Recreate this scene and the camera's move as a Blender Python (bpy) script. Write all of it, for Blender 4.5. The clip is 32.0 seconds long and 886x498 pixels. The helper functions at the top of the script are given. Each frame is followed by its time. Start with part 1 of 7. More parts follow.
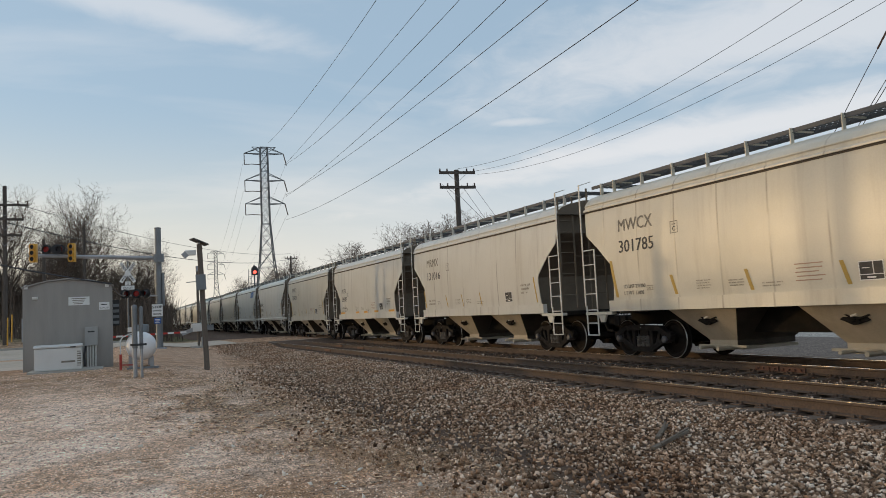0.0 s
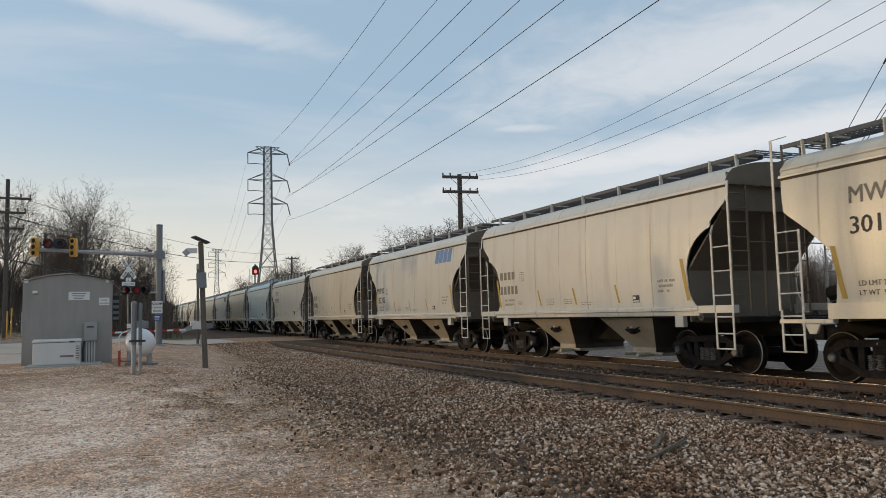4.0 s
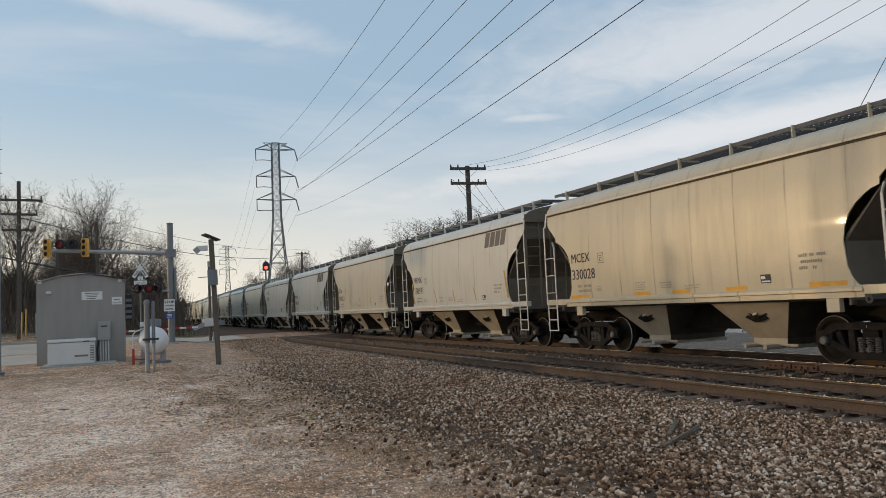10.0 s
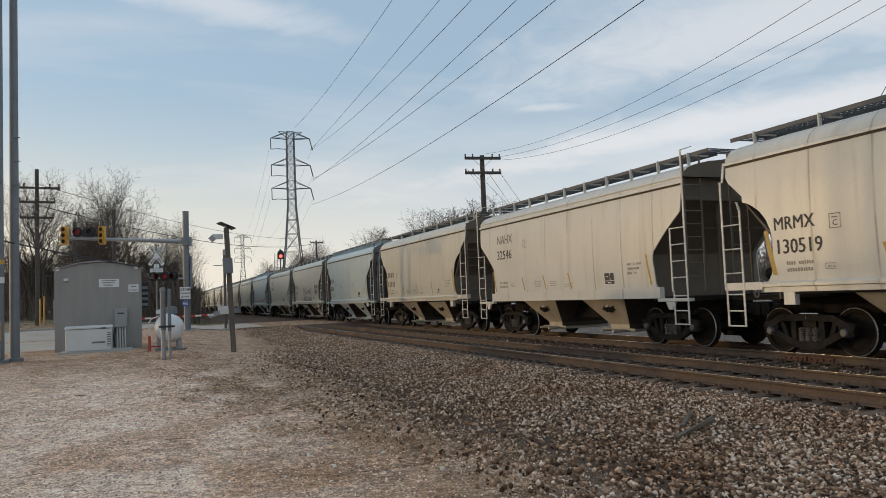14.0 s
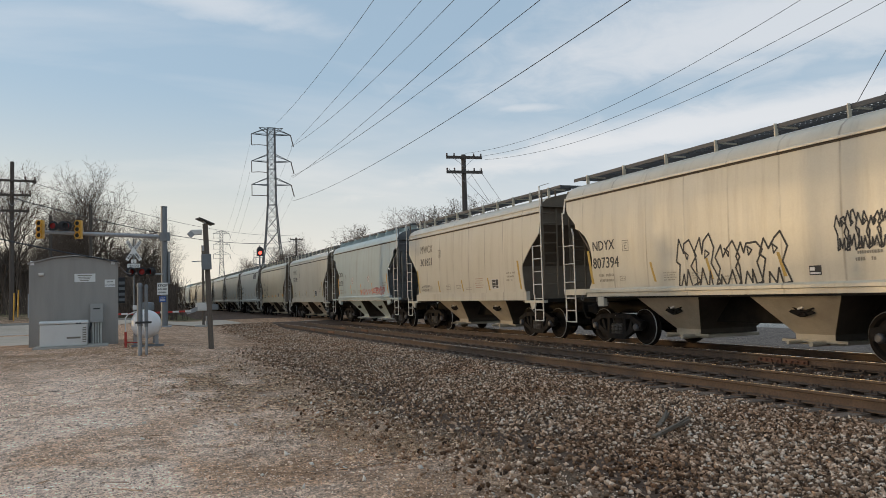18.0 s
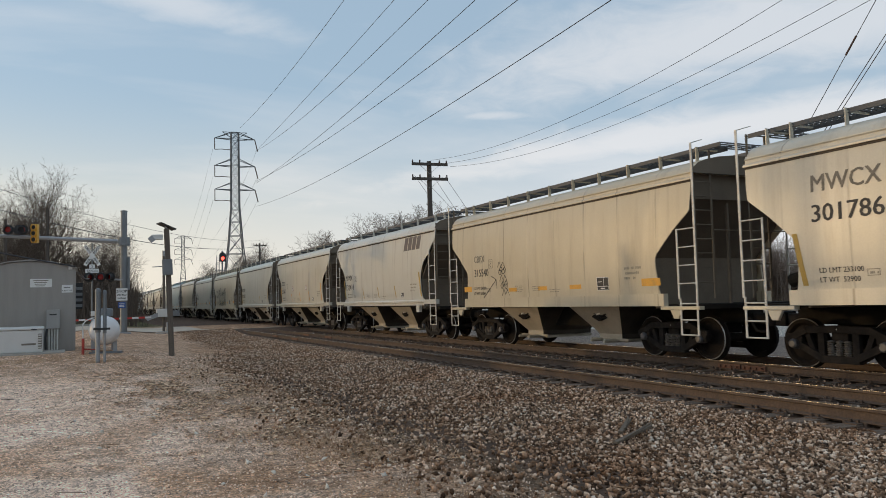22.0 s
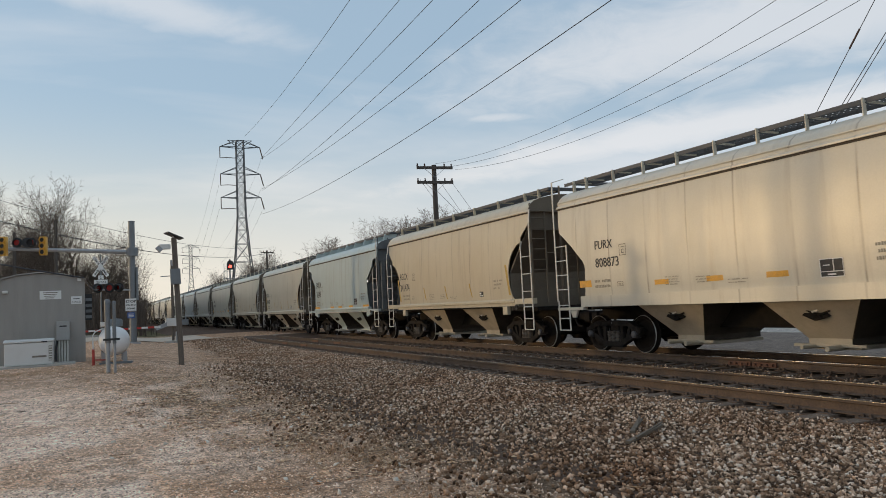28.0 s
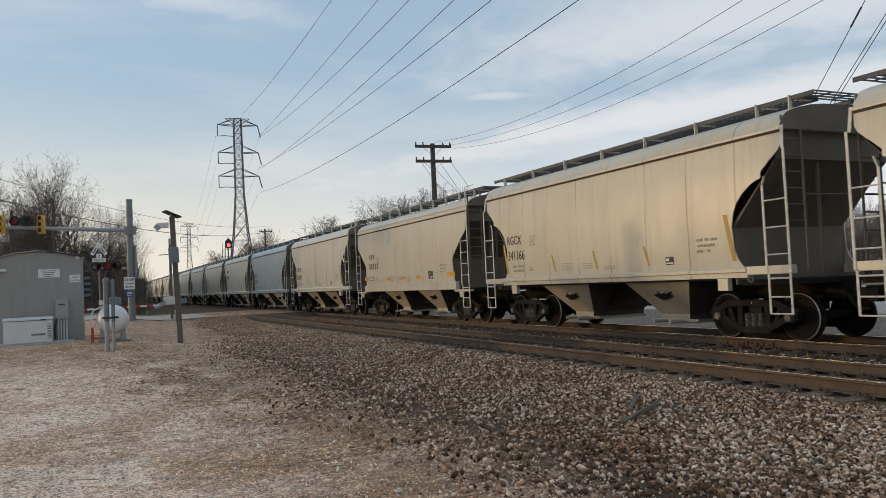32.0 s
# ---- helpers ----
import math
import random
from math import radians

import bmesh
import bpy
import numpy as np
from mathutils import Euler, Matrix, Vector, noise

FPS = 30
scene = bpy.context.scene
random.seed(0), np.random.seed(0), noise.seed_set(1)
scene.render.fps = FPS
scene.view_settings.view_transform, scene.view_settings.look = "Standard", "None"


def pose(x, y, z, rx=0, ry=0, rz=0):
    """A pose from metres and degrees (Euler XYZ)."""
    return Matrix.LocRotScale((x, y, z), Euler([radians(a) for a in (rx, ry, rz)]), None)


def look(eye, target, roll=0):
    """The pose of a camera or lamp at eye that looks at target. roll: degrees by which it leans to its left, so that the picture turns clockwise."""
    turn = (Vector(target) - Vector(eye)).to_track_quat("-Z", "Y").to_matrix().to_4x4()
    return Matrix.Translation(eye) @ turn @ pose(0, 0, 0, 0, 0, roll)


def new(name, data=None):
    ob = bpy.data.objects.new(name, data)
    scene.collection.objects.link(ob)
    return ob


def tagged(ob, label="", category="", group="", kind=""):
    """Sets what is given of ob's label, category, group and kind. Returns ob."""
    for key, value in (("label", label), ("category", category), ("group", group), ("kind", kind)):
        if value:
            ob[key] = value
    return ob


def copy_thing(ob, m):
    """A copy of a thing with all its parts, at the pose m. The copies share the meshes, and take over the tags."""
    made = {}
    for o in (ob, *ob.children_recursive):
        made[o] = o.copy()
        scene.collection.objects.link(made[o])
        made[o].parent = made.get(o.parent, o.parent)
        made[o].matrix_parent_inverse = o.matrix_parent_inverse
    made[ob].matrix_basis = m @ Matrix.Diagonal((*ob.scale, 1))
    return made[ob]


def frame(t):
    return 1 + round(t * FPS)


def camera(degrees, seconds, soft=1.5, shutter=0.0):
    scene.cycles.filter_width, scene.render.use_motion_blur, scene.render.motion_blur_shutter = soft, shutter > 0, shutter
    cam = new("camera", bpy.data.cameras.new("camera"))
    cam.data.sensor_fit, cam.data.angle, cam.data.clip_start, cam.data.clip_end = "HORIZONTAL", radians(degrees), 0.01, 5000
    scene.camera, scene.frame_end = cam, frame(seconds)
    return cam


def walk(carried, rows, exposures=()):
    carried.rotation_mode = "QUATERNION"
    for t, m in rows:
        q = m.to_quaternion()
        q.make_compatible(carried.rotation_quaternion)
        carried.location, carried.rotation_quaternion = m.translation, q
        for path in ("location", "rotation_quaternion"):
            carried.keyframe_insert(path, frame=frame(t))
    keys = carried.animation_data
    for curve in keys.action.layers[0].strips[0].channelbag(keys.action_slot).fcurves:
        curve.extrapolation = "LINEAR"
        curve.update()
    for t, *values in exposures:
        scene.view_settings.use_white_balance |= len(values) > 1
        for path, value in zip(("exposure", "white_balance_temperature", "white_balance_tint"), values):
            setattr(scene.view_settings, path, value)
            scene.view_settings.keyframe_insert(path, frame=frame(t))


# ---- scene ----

# ================= camera and its path =================
EYE = (0.0, 0.0, 1.42)
cam = camera(60.3, 32.0, soft=0.5, shutter=0.05)


def view(yaw, tilt, lean):
    """A pose at the eye: degrees to the right of the track's line, upwards, and of lean to the right."""
    a, b = radians(yaw), radians(tilt)
    way = Vector((math.sin(a) * math.cos(b), math.cos(a) * math.cos(b), math.sin(b)))
    return look(EYE, Vector(EYE) + way * 10, -lean)


PATH = [(0.0, 23.35, 4.55, 2.85), (0.5, 23.33, 4.54, 2.87), (1.0, 23.29, 4.53, 2.79), (1.5, 23.36, 4.55, 2.59),
        (2.0, 23.45, 4.6, 2.21), (2.5, 23.51, 4.74, 1.86), (3.0, 23.45, 4.86, 1.59), (3.5, 23.3, 4.94, 1.38),
        (5.5, 23.17, 4.1, 1.82), (6.0, 23.2, 3.9, 2.07), (6.5, 23.08, 3.95, 2.26), (7.0, 22.97, 4.17, 2.34),
        (7.5, 22.91, 4.37, 2.38), (8.0, 22.95, 4.58, 2.42), (8.5, 23.03, 4.66, 2.48), (9.0, 23.04, 4.67, 2.58),
        (9.5, 22.89, 4.54, 2.61), (10.0, 22.53, 4.29, 2.63), (10.5, 22.14, 4.09, 2.48), (11.0, 21.84, 3.97, 2.23),
        (11.5, 21.63, 3.93, 2.1), (12.0, 21.55, 3.97, 2.15), (12.5, 21.5, 3.97, 2.27), (13.0, 21.45, 3.92, 2.4),
        (13.5, 21.4, 3.75, 2.46), (14.0, 21.44, 3.55, 2.25), (14.5, 21.58, 3.42, 1.83), (16.5, 22.03, 3.64, 0.97),
        (17.0, 22.21, 3.53, 1.24), (17.5, 22.53, 3.44, 1.5), (18.0, 22.91, 3.41, 1.62), (18.5, 23.3, 3.41, 1.68),
        (19.0, 23.77, 3.45, 1.68), (19.5, 24.26, 3.53, 1.59), (20.0, 24.78, 3.67, 1.5), (20.5, 25.29, 3.84, 1.36),
        (21.0, 25.63, 3.92, 1.26), (21.5, 25.74, 3.91, 1.3), (22.0, 25.55, 3.84, 1.46), (22.5, 25.32, 3.77, 1.68),
        (23.0, 25.08, 3.81, 1.85), (23.5, 25.04, 3.92, 1.89), (24.0, 25.08, 3.99, 1.98), (24.5, 25.18, 4.02, 2.04),
        (25.0, 25.26, 3.97, 2.12), (25.5, 25.29, 3.96, 2.23), (27.5, 24.97, 4.28, 2.69), (28.0, 25.05, 4.1, 2.72),
        (28.5, 25.19, 3.72, 2.7), (29.0, 25.31, 3.33, 2.62), (29.5, 25.39, 3.09, 2.51), (30.0, 25.41, 2.98, 2.4),
        (30.5, 25.39, 2.93, 2.35), (31.0, 25.34, 2.8, 2.4), (31.5, 25.26, 2.64, 2.52), (32.0, 25.1, 2.52, 2.62)]
walk(cam, [(t, view(*r)) for t, *r in PATH])
scene.view_settings.exposure = 0.0

# ================= sky and sun =================
SUN_AZ, SUN_EL = -51.0, 5.0     # degrees left of the track's line, above the horizon
world = bpy.data.worlds.new("world")
scene.world = world
world.use_nodes = True
wn, wl = world.node_tree.nodes, world.node_tree.links
wn.clear()


def wnode(kind, **kw):
    n = wn.new(kind)
    for k, v in kw.items():
        n.inputs[k].default_value = v
    return n


sky = wnode("ShaderNodeTexSky")
sky.sky_type, sky.sun_disc = "NISHITA", False
sky.sun_elevation, sky.sun_rotation = radians(SUN_EL), radians(SUN_AZ)
sky.air_density, sky.dust_density, sky.ozone_density = 1.0, 1.2, 1.5
tc = wnode("ShaderNodeTexCoord")
sep = wnode("ShaderNodeSeparateXYZ")
wl.new(tc.outputs["Generated"], sep.inputs[0])
# the cloud sheet, laid out on a plane overhead
zc = wn.new("ShaderNodeMath")
zc.operation = "MAXIMUM"
zc.inputs[1].default_value = 0.0
wl.new(sep.outputs["Z"], zc.inputs[0])
za = wn.new("ShaderNodeMath")
za.operation = "ADD"
za.inputs[1].default_value = 0.16
wl.new(zc.outputs[0], za.inputs[0])
dv = wn.new("ShaderNodeVectorMath")
dv.operation = "DIVIDE"
cmb = wn.new("ShaderNodeCombineXYZ")
for i in range(3):
    wl.new(za.outputs[0], cmb.inputs[i])
wl.new(tc.outputs["Generated"], dv.inputs[0])
wl.new(cmb.outputs[0], dv.inputs[1])
mp = wn.new("ShaderNodeMapping")
mp.inputs["Rotation"].default_value = (0, 0, radians(-28))
mp.inputs["Scale"].default_value = (0.55, 1.25, 1.0)
mp.inputs["Location"].default_value = (3.1, 0.7, 0.0)
wl.new(dv.outputs[0], mp.inputs[0])
n1 = wnode("ShaderNodeTexNoise", Scale=1.15, Detail=8.0, Roughness=0.55, Distortion=0.35)
wl.new(mp.outputs[0], n1.inputs["Vector"])
cr = wn.new("ShaderNodeValToRGB")
cr.color_ramp.elements[0].position, cr.color_ramp.elements[1].position = 0.46, 0.82
wl.new(n1.outputs["Fac"], cr.inputs[0])
# a long bank of cloud low over the tracks, a thin veil above it and one small cloud between
plane = wn.new("ShaderNodeSeparateXYZ")
wl.new(dv.outputs[0], plane.inputs[0])


def wmath(op, a, b, c=None):
    q = wn.new("ShaderNodeMath")
    q.operation = op
    for i, v in enumerate((a, b) if c is None else (a, b, c)):
        if isinstance(v, (int, float)):
            q.inputs[i].default_value = v
        else:
            wl.new(v, q.inputs[i])
    return q.outputs[0]


def soft_spot(cx, cy, rx, ry, lean, ragged):
    """1 in the middle of an oval on the cloud plane, falling to 0 at its ragged rim."""
    du, dw = wmath("SUBTRACT", plane.outputs["X"], cx), wmath("SUBTRACT", plane.outputs["Y"], cy)
    a, b = math.cos(lean), math.sin(lean)
    p = wmath("DIVIDE", wmath("ADD", wmath("MULTIPLY", du, a), wmath("MULTIPLY", dw, b)), rx)
    q = wmath("DIVIDE", wmath("SUBTRACT", wmath("MULTIPLY", dw, a), wmath("MULTIPLY", du, b)), ry)
    d = wmath("SQRT", wmath("ADD", wmath("MULTIPLY", p, p), wmath("MULTIPLY", q, q)), 0.0)
    d = wmath("ADD", d, wmath("MULTIPLY", wmath("SUBTRACT", wisp.outputs["Fac"], 0.5), ragged))
    r = wn.new("ShaderNodeMapRange")
    r.interpolation_type = "SMOOTHSTEP"
    r.inputs["From Min"].default_value, r.inputs["From Max"].default_value = 1.0, 0.15
    wl.new(d, r.inputs["Value"])
    return r.outputs["Result"]


wisp = wnode("ShaderNodeTexNoise", Scale=5.0, Detail=7.0, Roughness=0.6, Distortion=0.5)
wl.new(dv.outputs[0], wisp.inputs["Vector"])
bank = soft_spot(1.95, 1.85, 2.3, 0.28, math.atan2(-1.45, 1.0), 0.9)
small_cloud = soft_spot(1.22, 2.13, 0.14, 0.055, math.atan2(-1.0, 1.9), 1.3)
high_veil = soft_spot(1.55, 1.35, 1.3, 0.42, math.atan2(-1.3, 1.0), 1.0)
left_veil = soft_spot(0.1, 1.75, 0.55, 0.12, 0.3, 1.2)
clouds = wmath("MAXIMUM", wmath("MULTIPLY", cr.outputs["Color"], 0.6), wmath("MULTIPLY", bank, 0.72))
clouds = wmath("MAXIMUM", clouds, wmath("MULTIPLY", small_cloud, 0.48))
clouds = wmath("MAXIMUM", clouds, wmath("MULTIPLY", high_veil, 0.62))
clouds = wmath("MAXIMUM", clouds, wmath("MULTIPLY", left_veil, 0.5))
# haze that whitens towards the horizon
hz = wn.new("ShaderNodeMapRange")
hz.interpolation_type = "SMOOTHSTEP"
hz.inputs["From Min"].default_value, hz.inputs["From Max"].default_value = -0.03, 0.28
hz.inputs["To Min"].default_value, hz.inputs["To Max"].default_value = 0.95, 0.0
wl.new(sep.outputs["Z"], hz.inputs["Value"])
# cloud colour: white, warm low on the sunset side
sun_dir = Vector((math.sin(radians(SUN_AZ)) * math.cos(radians(SUN_EL)), math.cos(radians(SUN_AZ)) * math.cos(radians(SUN_EL)),
                  math.sin(radians(SUN_EL))))
dt = wn.new("ShaderNodeVectorMath")
dt.operation = "DOT_PRODUCT"
dt.inputs[1].default_value = sun_dir
wl.new(tc.outputs["Generated"], dt.inputs[0])
warm = wn.new("ShaderNodeValToRGB")
e = warm.color_ramp.elements
e[0].position, e[0].color = 0.0, (0.62, 0.61, 0.61, 1)
e[1].position, e[1].color = 1.0, (3.2, 1.9, 0.8, 1)
k = e.new(0.35)
k.color = (0.60, 0.57, 0.52, 1)
k = e.new(0.78)
k.color = (0.67, 0.585, 0.44, 1)
k = e.new(0.96)
k.color = (1.0, 0.76, 0.48, 1)
wl.new(dt.outputs["Value"], warm.inputs[0])
blue = wn.new("ShaderNodeMix")
blue.data_type = "RGBA"
blue.inputs["Factor"].default_value = 0.6
blue.inputs["B"].default_value = (3.5, 4.7, 6.0, 1)
wl.new(sky.outputs[0], blue.inputs["A"])
skys = wn.new("ShaderNodeVectorMath")
skys.operation = "SCALE"
skys.inputs["Scale"].default_value = 0.10
wl.new(blue.outputs["Result"], skys.inputs[0])
veil = wn.new("ShaderNodeMix")
veil.data_type = "RGBA"
veil.inputs["B"].default_value = (0.575, 0.57, 0.575, 1)
wl.new(clouds, veil.inputs["Factor"])
wl.new(skys.outputs[0], veil.inputs["A"])
mix = wn.new("ShaderNodeMix")
mix.data_type = "RGBA"
wl.new(hz.outputs["Result"], mix.inputs["Factor"])
wl.new(veil.outputs["Result"], mix.inputs["A"])
wl.new(warm.outputs["Color"], mix.inputs["B"])
bg = wnode("ShaderNodeBackground", Strength=1.47)
wl.new(mix.outputs["Result"], bg.inputs["Color"])
wo = wn.new("ShaderNodeOutputWorld")
wl.new(bg.outputs[0], wo.inputs[0])

sun_data = bpy.data.lights.new("sun", "SUN")
sun_data.energy, sun_data.angle, sun_data.color = 0.72, radians(1.6), (1.0, 0.70, 0.36)
sun = new("sun", sun_data)
sun.matrix_world = look((0, 0, 60), Vector((0, 0, 60)) - sun_dir)

# ================= geometry helper =================


class Shape:
    """Collects vertices and faces of one mesh."""

    def __init__(self):
        self.v, self.f = [], []

    def add(self, verts, faces):
        n = len(self.v)
        self.v += [tuple(p) for p in verts]
        self.f += [tuple(n + i for i in q) for q in faces]
        return self

    def box(self, x0, x1, y0, y1, z0, z1):
        return self.add([(x0, y0, z0), (x1, y0, z0), (x1, y1, z0), (x0, y1, z0), (x0, y0, z1), (x1, y0, z1), (x1, y1, z1), (x0, y1, z1)],
                        [(0, 3, 2, 1), (4, 5, 6, 7), (0, 1, 5, 4), (1, 2, 6, 5), (2, 3, 7, 6), (3, 0, 4, 7)])

    def bar(self, a, b, w, h=None, up=(0, 0, 1)):
        """A rectangular bar from a to b, w wide and h deep."""
        h = h or w
        a, b = Vector(a), Vector(b)
        d = (b - a).normalized()
        u = Vector(up)
        if abs(d.dot(u)) > 0.95:
            u = Vector((1, 0, 0))
        s = d.cross(u).normalized() * (w / 2)
        t = s.cross(d).normalized() * (h / 2)
        ring = [-s - t, s - t, s + t, -s + t]
        return self.add([a + r for r in ring] + [b + r for r in ring],
                        [(3, 2, 1, 0), (4, 5, 6, 7), (0, 1, 5, 4), (1, 2, 6, 5), (2, 3, 7, 6), (3, 0, 4, 7)])

    def tube(self, a, b, r, n=8, r2=None):
        r2 = r if r2 is None else r2
        a, b = Vector(a), Vector(b)
        d = (b - a).normalized()
        u = Vector((0, 0, 1)) if abs(d.z) < 0.9 else Vector((1, 0, 0))
        s = d.cross(u).normalized()
        t = s.cross(d)
        vs = []
        for p, q in ((a, r), (b, r2)):
            for i in range(n):
                c = 2 * math.pi * i / n
                vs.append(p + s * (q * math.cos(c)) + t * (q * math.sin(c)))
        fs = [(i, (i + 1) % n, n + (i + 1) % n, n + i) for i in range(n)] + [tuple(range(n - 1, -1, -1)), tuple(range(n, 2 * n))]
        return self.add(vs, fs)

    def path(self, pts, r, n=6):
        for a, b in zip(pts, pts[1:]):
            self.tube(a, b, r, n)
        return self

    def sweep(self, pts, r, n=5):
        """One continuous thin tube through the points."""
        pts = [Vector(p) for p in pts]
        base = len(self.v)
        for i, p in enumerate(pts):
            d = (pts[min(i + 1, len(pts) - 1)] - pts[max(i - 1, 0)]).normalized()
            u = Vector((0, 0, 1)) if abs(d.z) < 0.9 else Vector((1, 0, 0))
            s = d.cross(u).normalized()
            t = s.cross(d)
            for k in range(n):
                c = 2 * math.pi * k / n
                self.v.append(tuple(p + s * (r * math.cos(c)) + t * (r * math.sin(c))))
        for i in range(len(pts) - 1):
            for k in range(n):
                a, b = base + i * n + k, base + i * n + (k + 1) % n
                self.f.append((a, b, b + n, a + n))
        return self

    def prism(self, poly, axis, lo, hi):
        """A polygon (given in the other two axes, in order) drawn out along an axis."""
        n, k = len(poly), "xyz".index(axis)

        def at(p, w):
            q = list(p)
            q.insert(k, w)
            return q
        vs = [at(p, lo) for p in poly] + [at(p, hi) for p in poly]
        fs = [(i, (i + 1) % n, n + (i + 1) % n, n + i) for i in range(n)] + [tuple(range(n - 1, -1, -1)), tuple(range(n, 2 * n))]
        return self.add(vs, fs)

    def lathe(self, prof, axis, centre=(0, 0, 0), n=20):
        """prof: (radius, along) pairs turned round an axis."""
        vs = []
        for r, h in prof:
            for i in range(n):
                c = 2 * math.pi * i / n
                p = {"x": (h, r * math.cos(c), r * math.sin(c)), "y": (r * math.sin(c), h, r * math.cos(c)),
                     "z": (r * math.cos(c), r * math.sin(c), h)}[axis]
                vs.append((p[0] + centre[0], p[1] + centre[1], p[2] + centre[2]))
        fs = []
        for j in range(len(prof) - 1):
            for i in range(n):
                fs.append((j * n + i, j * n + (i + 1) % n, (j + 1) * n + (i + 1) % n, (j + 1) * n + i))
        return self.add(vs, fs)

    def mesh(self, name, mat, smooth=False, bevel=0.0):
        me = bpy.data.meshes.new(name)
        me.from_pydata(self.v, [], self.f)
        bm = bmesh.new()
        bm.from_mesh(me)
        bmesh.ops.recalc_face_normals(bm, faces=bm.faces)
        if bevel:
            bmesh.ops.bevel(bm, geom=[e for e in bm.edges if len(e.link_faces) == 2 and e.calc_face_angle(0) > 0.6],
                            offset=bevel, segments=2, affect="EDGES", profile=0.6)
        bm.to_mesh(me)
        bm.free()
        if smooth:
            me.polygons.foreach_set("use_smooth", [True] * len(me.polygons))
            me.set_sharp_from_angle(angle=radians(38))
        me.materials.append(mat)
        return me


def part(name, shape, mat, parent=None, label="", smooth=False, bevel=0.0):
    """One mesh object, under a thing or a part."""
    me = shape if isinstance(shape, bpy.types.Mesh) else shape.mesh(name, mat, smooth, bevel)
    ob = new(name, me)
    if parent:
        ob.parent = parent
    if label:
        tagged(ob, label)
    return ob


def thing(name, m, label, category, group="", kind=""):
    ob = new(name)
    ob.matrix_basis = m
    ob.empty_display_size = 0.2
    return tagged(ob, label, category, group, kind)


# ================= materials =================


def material(name, base, rough=0.6, metal=0.0, second=None, scale=2.0, amount=0.5, grain=0.12, grain_scale=60.0, bump=0.15,
             stretch=(1, 1, 1), spec=0.5, island=0.0, rnd=0.0, coat=0.0):
    """A painted, stained or grained surface: base and second colours in broad patches, fine grain, relief."""
    m = bpy.data.materials.new(name)
    m.use_nodes = True
    n, l = m.node_tree.nodes, m.node_tree.links
    b = n["Principled BSDF"]
    b.inputs["Roughness"].default_value, b.inputs["Metallic"].default_value = rough, metal
    b.inputs["Specular IOR Level"].default_value = spec
    b.inputs["Coat Weight"].default_value = coat
    tcn = n.new("ShaderNodeTexCoord")
    info = n.new("ShaderNodeObjectInfo")
    off = n.new("ShaderNodeVectorMath")
    off.operation = "MULTIPLY_ADD"
    off.inputs[1].default_value = (37.0, 53.0, 71.0)
    l.new(info.outputs["Random"], off.inputs[0])
    l.new(tcn.outputs["Object"], off.inputs[2])
    mapn = n.new("ShaderNodeMapping")
    mapn.inputs["Scale"].default_value = stretch
    l.new(off.outputs[0], mapn.inputs[0])
    big = n.new("ShaderNodeTexNoise")
    big.inputs["Scale"].default_value, big.inputs["Detail"].default_value, big.inputs["Roughness"].default_value = scale, 6, 0.6
    l.new(mapn.outputs[0], big.inputs["Vector"])
    ramp = n.new("ShaderNodeMapRange")
    ramp.inputs["From Min"].default_value, ramp.inputs["From Max"].default_value = 0.42, 0.72
    ramp.inputs["To Max"].default_value = amount
    l.new(big.outputs["Fac"], ramp.inputs["Value"])
    mix1 = n.new("ShaderNodeMix")
    mix1.data_type = "RGBA"
    sec = second or tuple(c * 0.7 for c in base)
    mix1.inputs["A"].default_value, mix1.inputs["B"].default_value = (*base, 1), (*sec, 1)
    l.new(ramp.outputs["Result"], mix1.inputs["Factor"])
    fine = n.new("ShaderNodeTexNoise")
    fine.inputs["Scale"].default_value, fine.inputs["Detail"].default_value = grain_scale, 4
    l.new(off.outputs[0], fine.inputs["Vector"])
    val = n.new("ShaderNodeMapRange")
    val.inputs["From Min"].default_value, val.inputs["From Max"].default_value = 0.3, 0.7
    val.inputs["To Min"].default_value, val.inputs["To Max"].default_value = 1 - grain, 1 + grain
    l.new(fine.outputs["Fac"], val.inputs["Value"])
    last = val.outputs["Result"]
    if island or rnd:
        src = n.new("ShaderNodeNewGeometry").outputs["Random Per Island"] if island else info.outputs["Random"]
        isl = n.new("ShaderNodeMapRange")
        w = island or rnd
        isl.inputs["To Min"].default_value, isl.inputs["To Max"].default_value = 1 - w, 1 + w
        l.new(src, isl.inputs["Value"])
        mul = n.new("ShaderNodeMath")
        mul.operation = "MULTIPLY"
        l.new(last, mul.inputs[0])
        l.new(isl.outputs["Result"], mul.inputs[1])
        last = mul.outputs[0]
    sc = n.new("ShaderNodeVectorMath")
    sc.operation = "SCALE"
    l.new(mix1.outputs["Result"], sc.inputs[0])
    l.new(last, sc.inputs["Scale"])
    l.new(sc.outputs[0], b.inputs["Base Color"])
    if bump:
        bp = n.new("ShaderNodeBump")
        bp.inputs["Strength"].default_value, bp.inputs["Distance"].default_value = bump, 0.01
        l.new(fine.outputs["Fac"], bp.inputs["Height"])
        l.new(bp.outputs[0], b.inputs["Normal"])
    return m


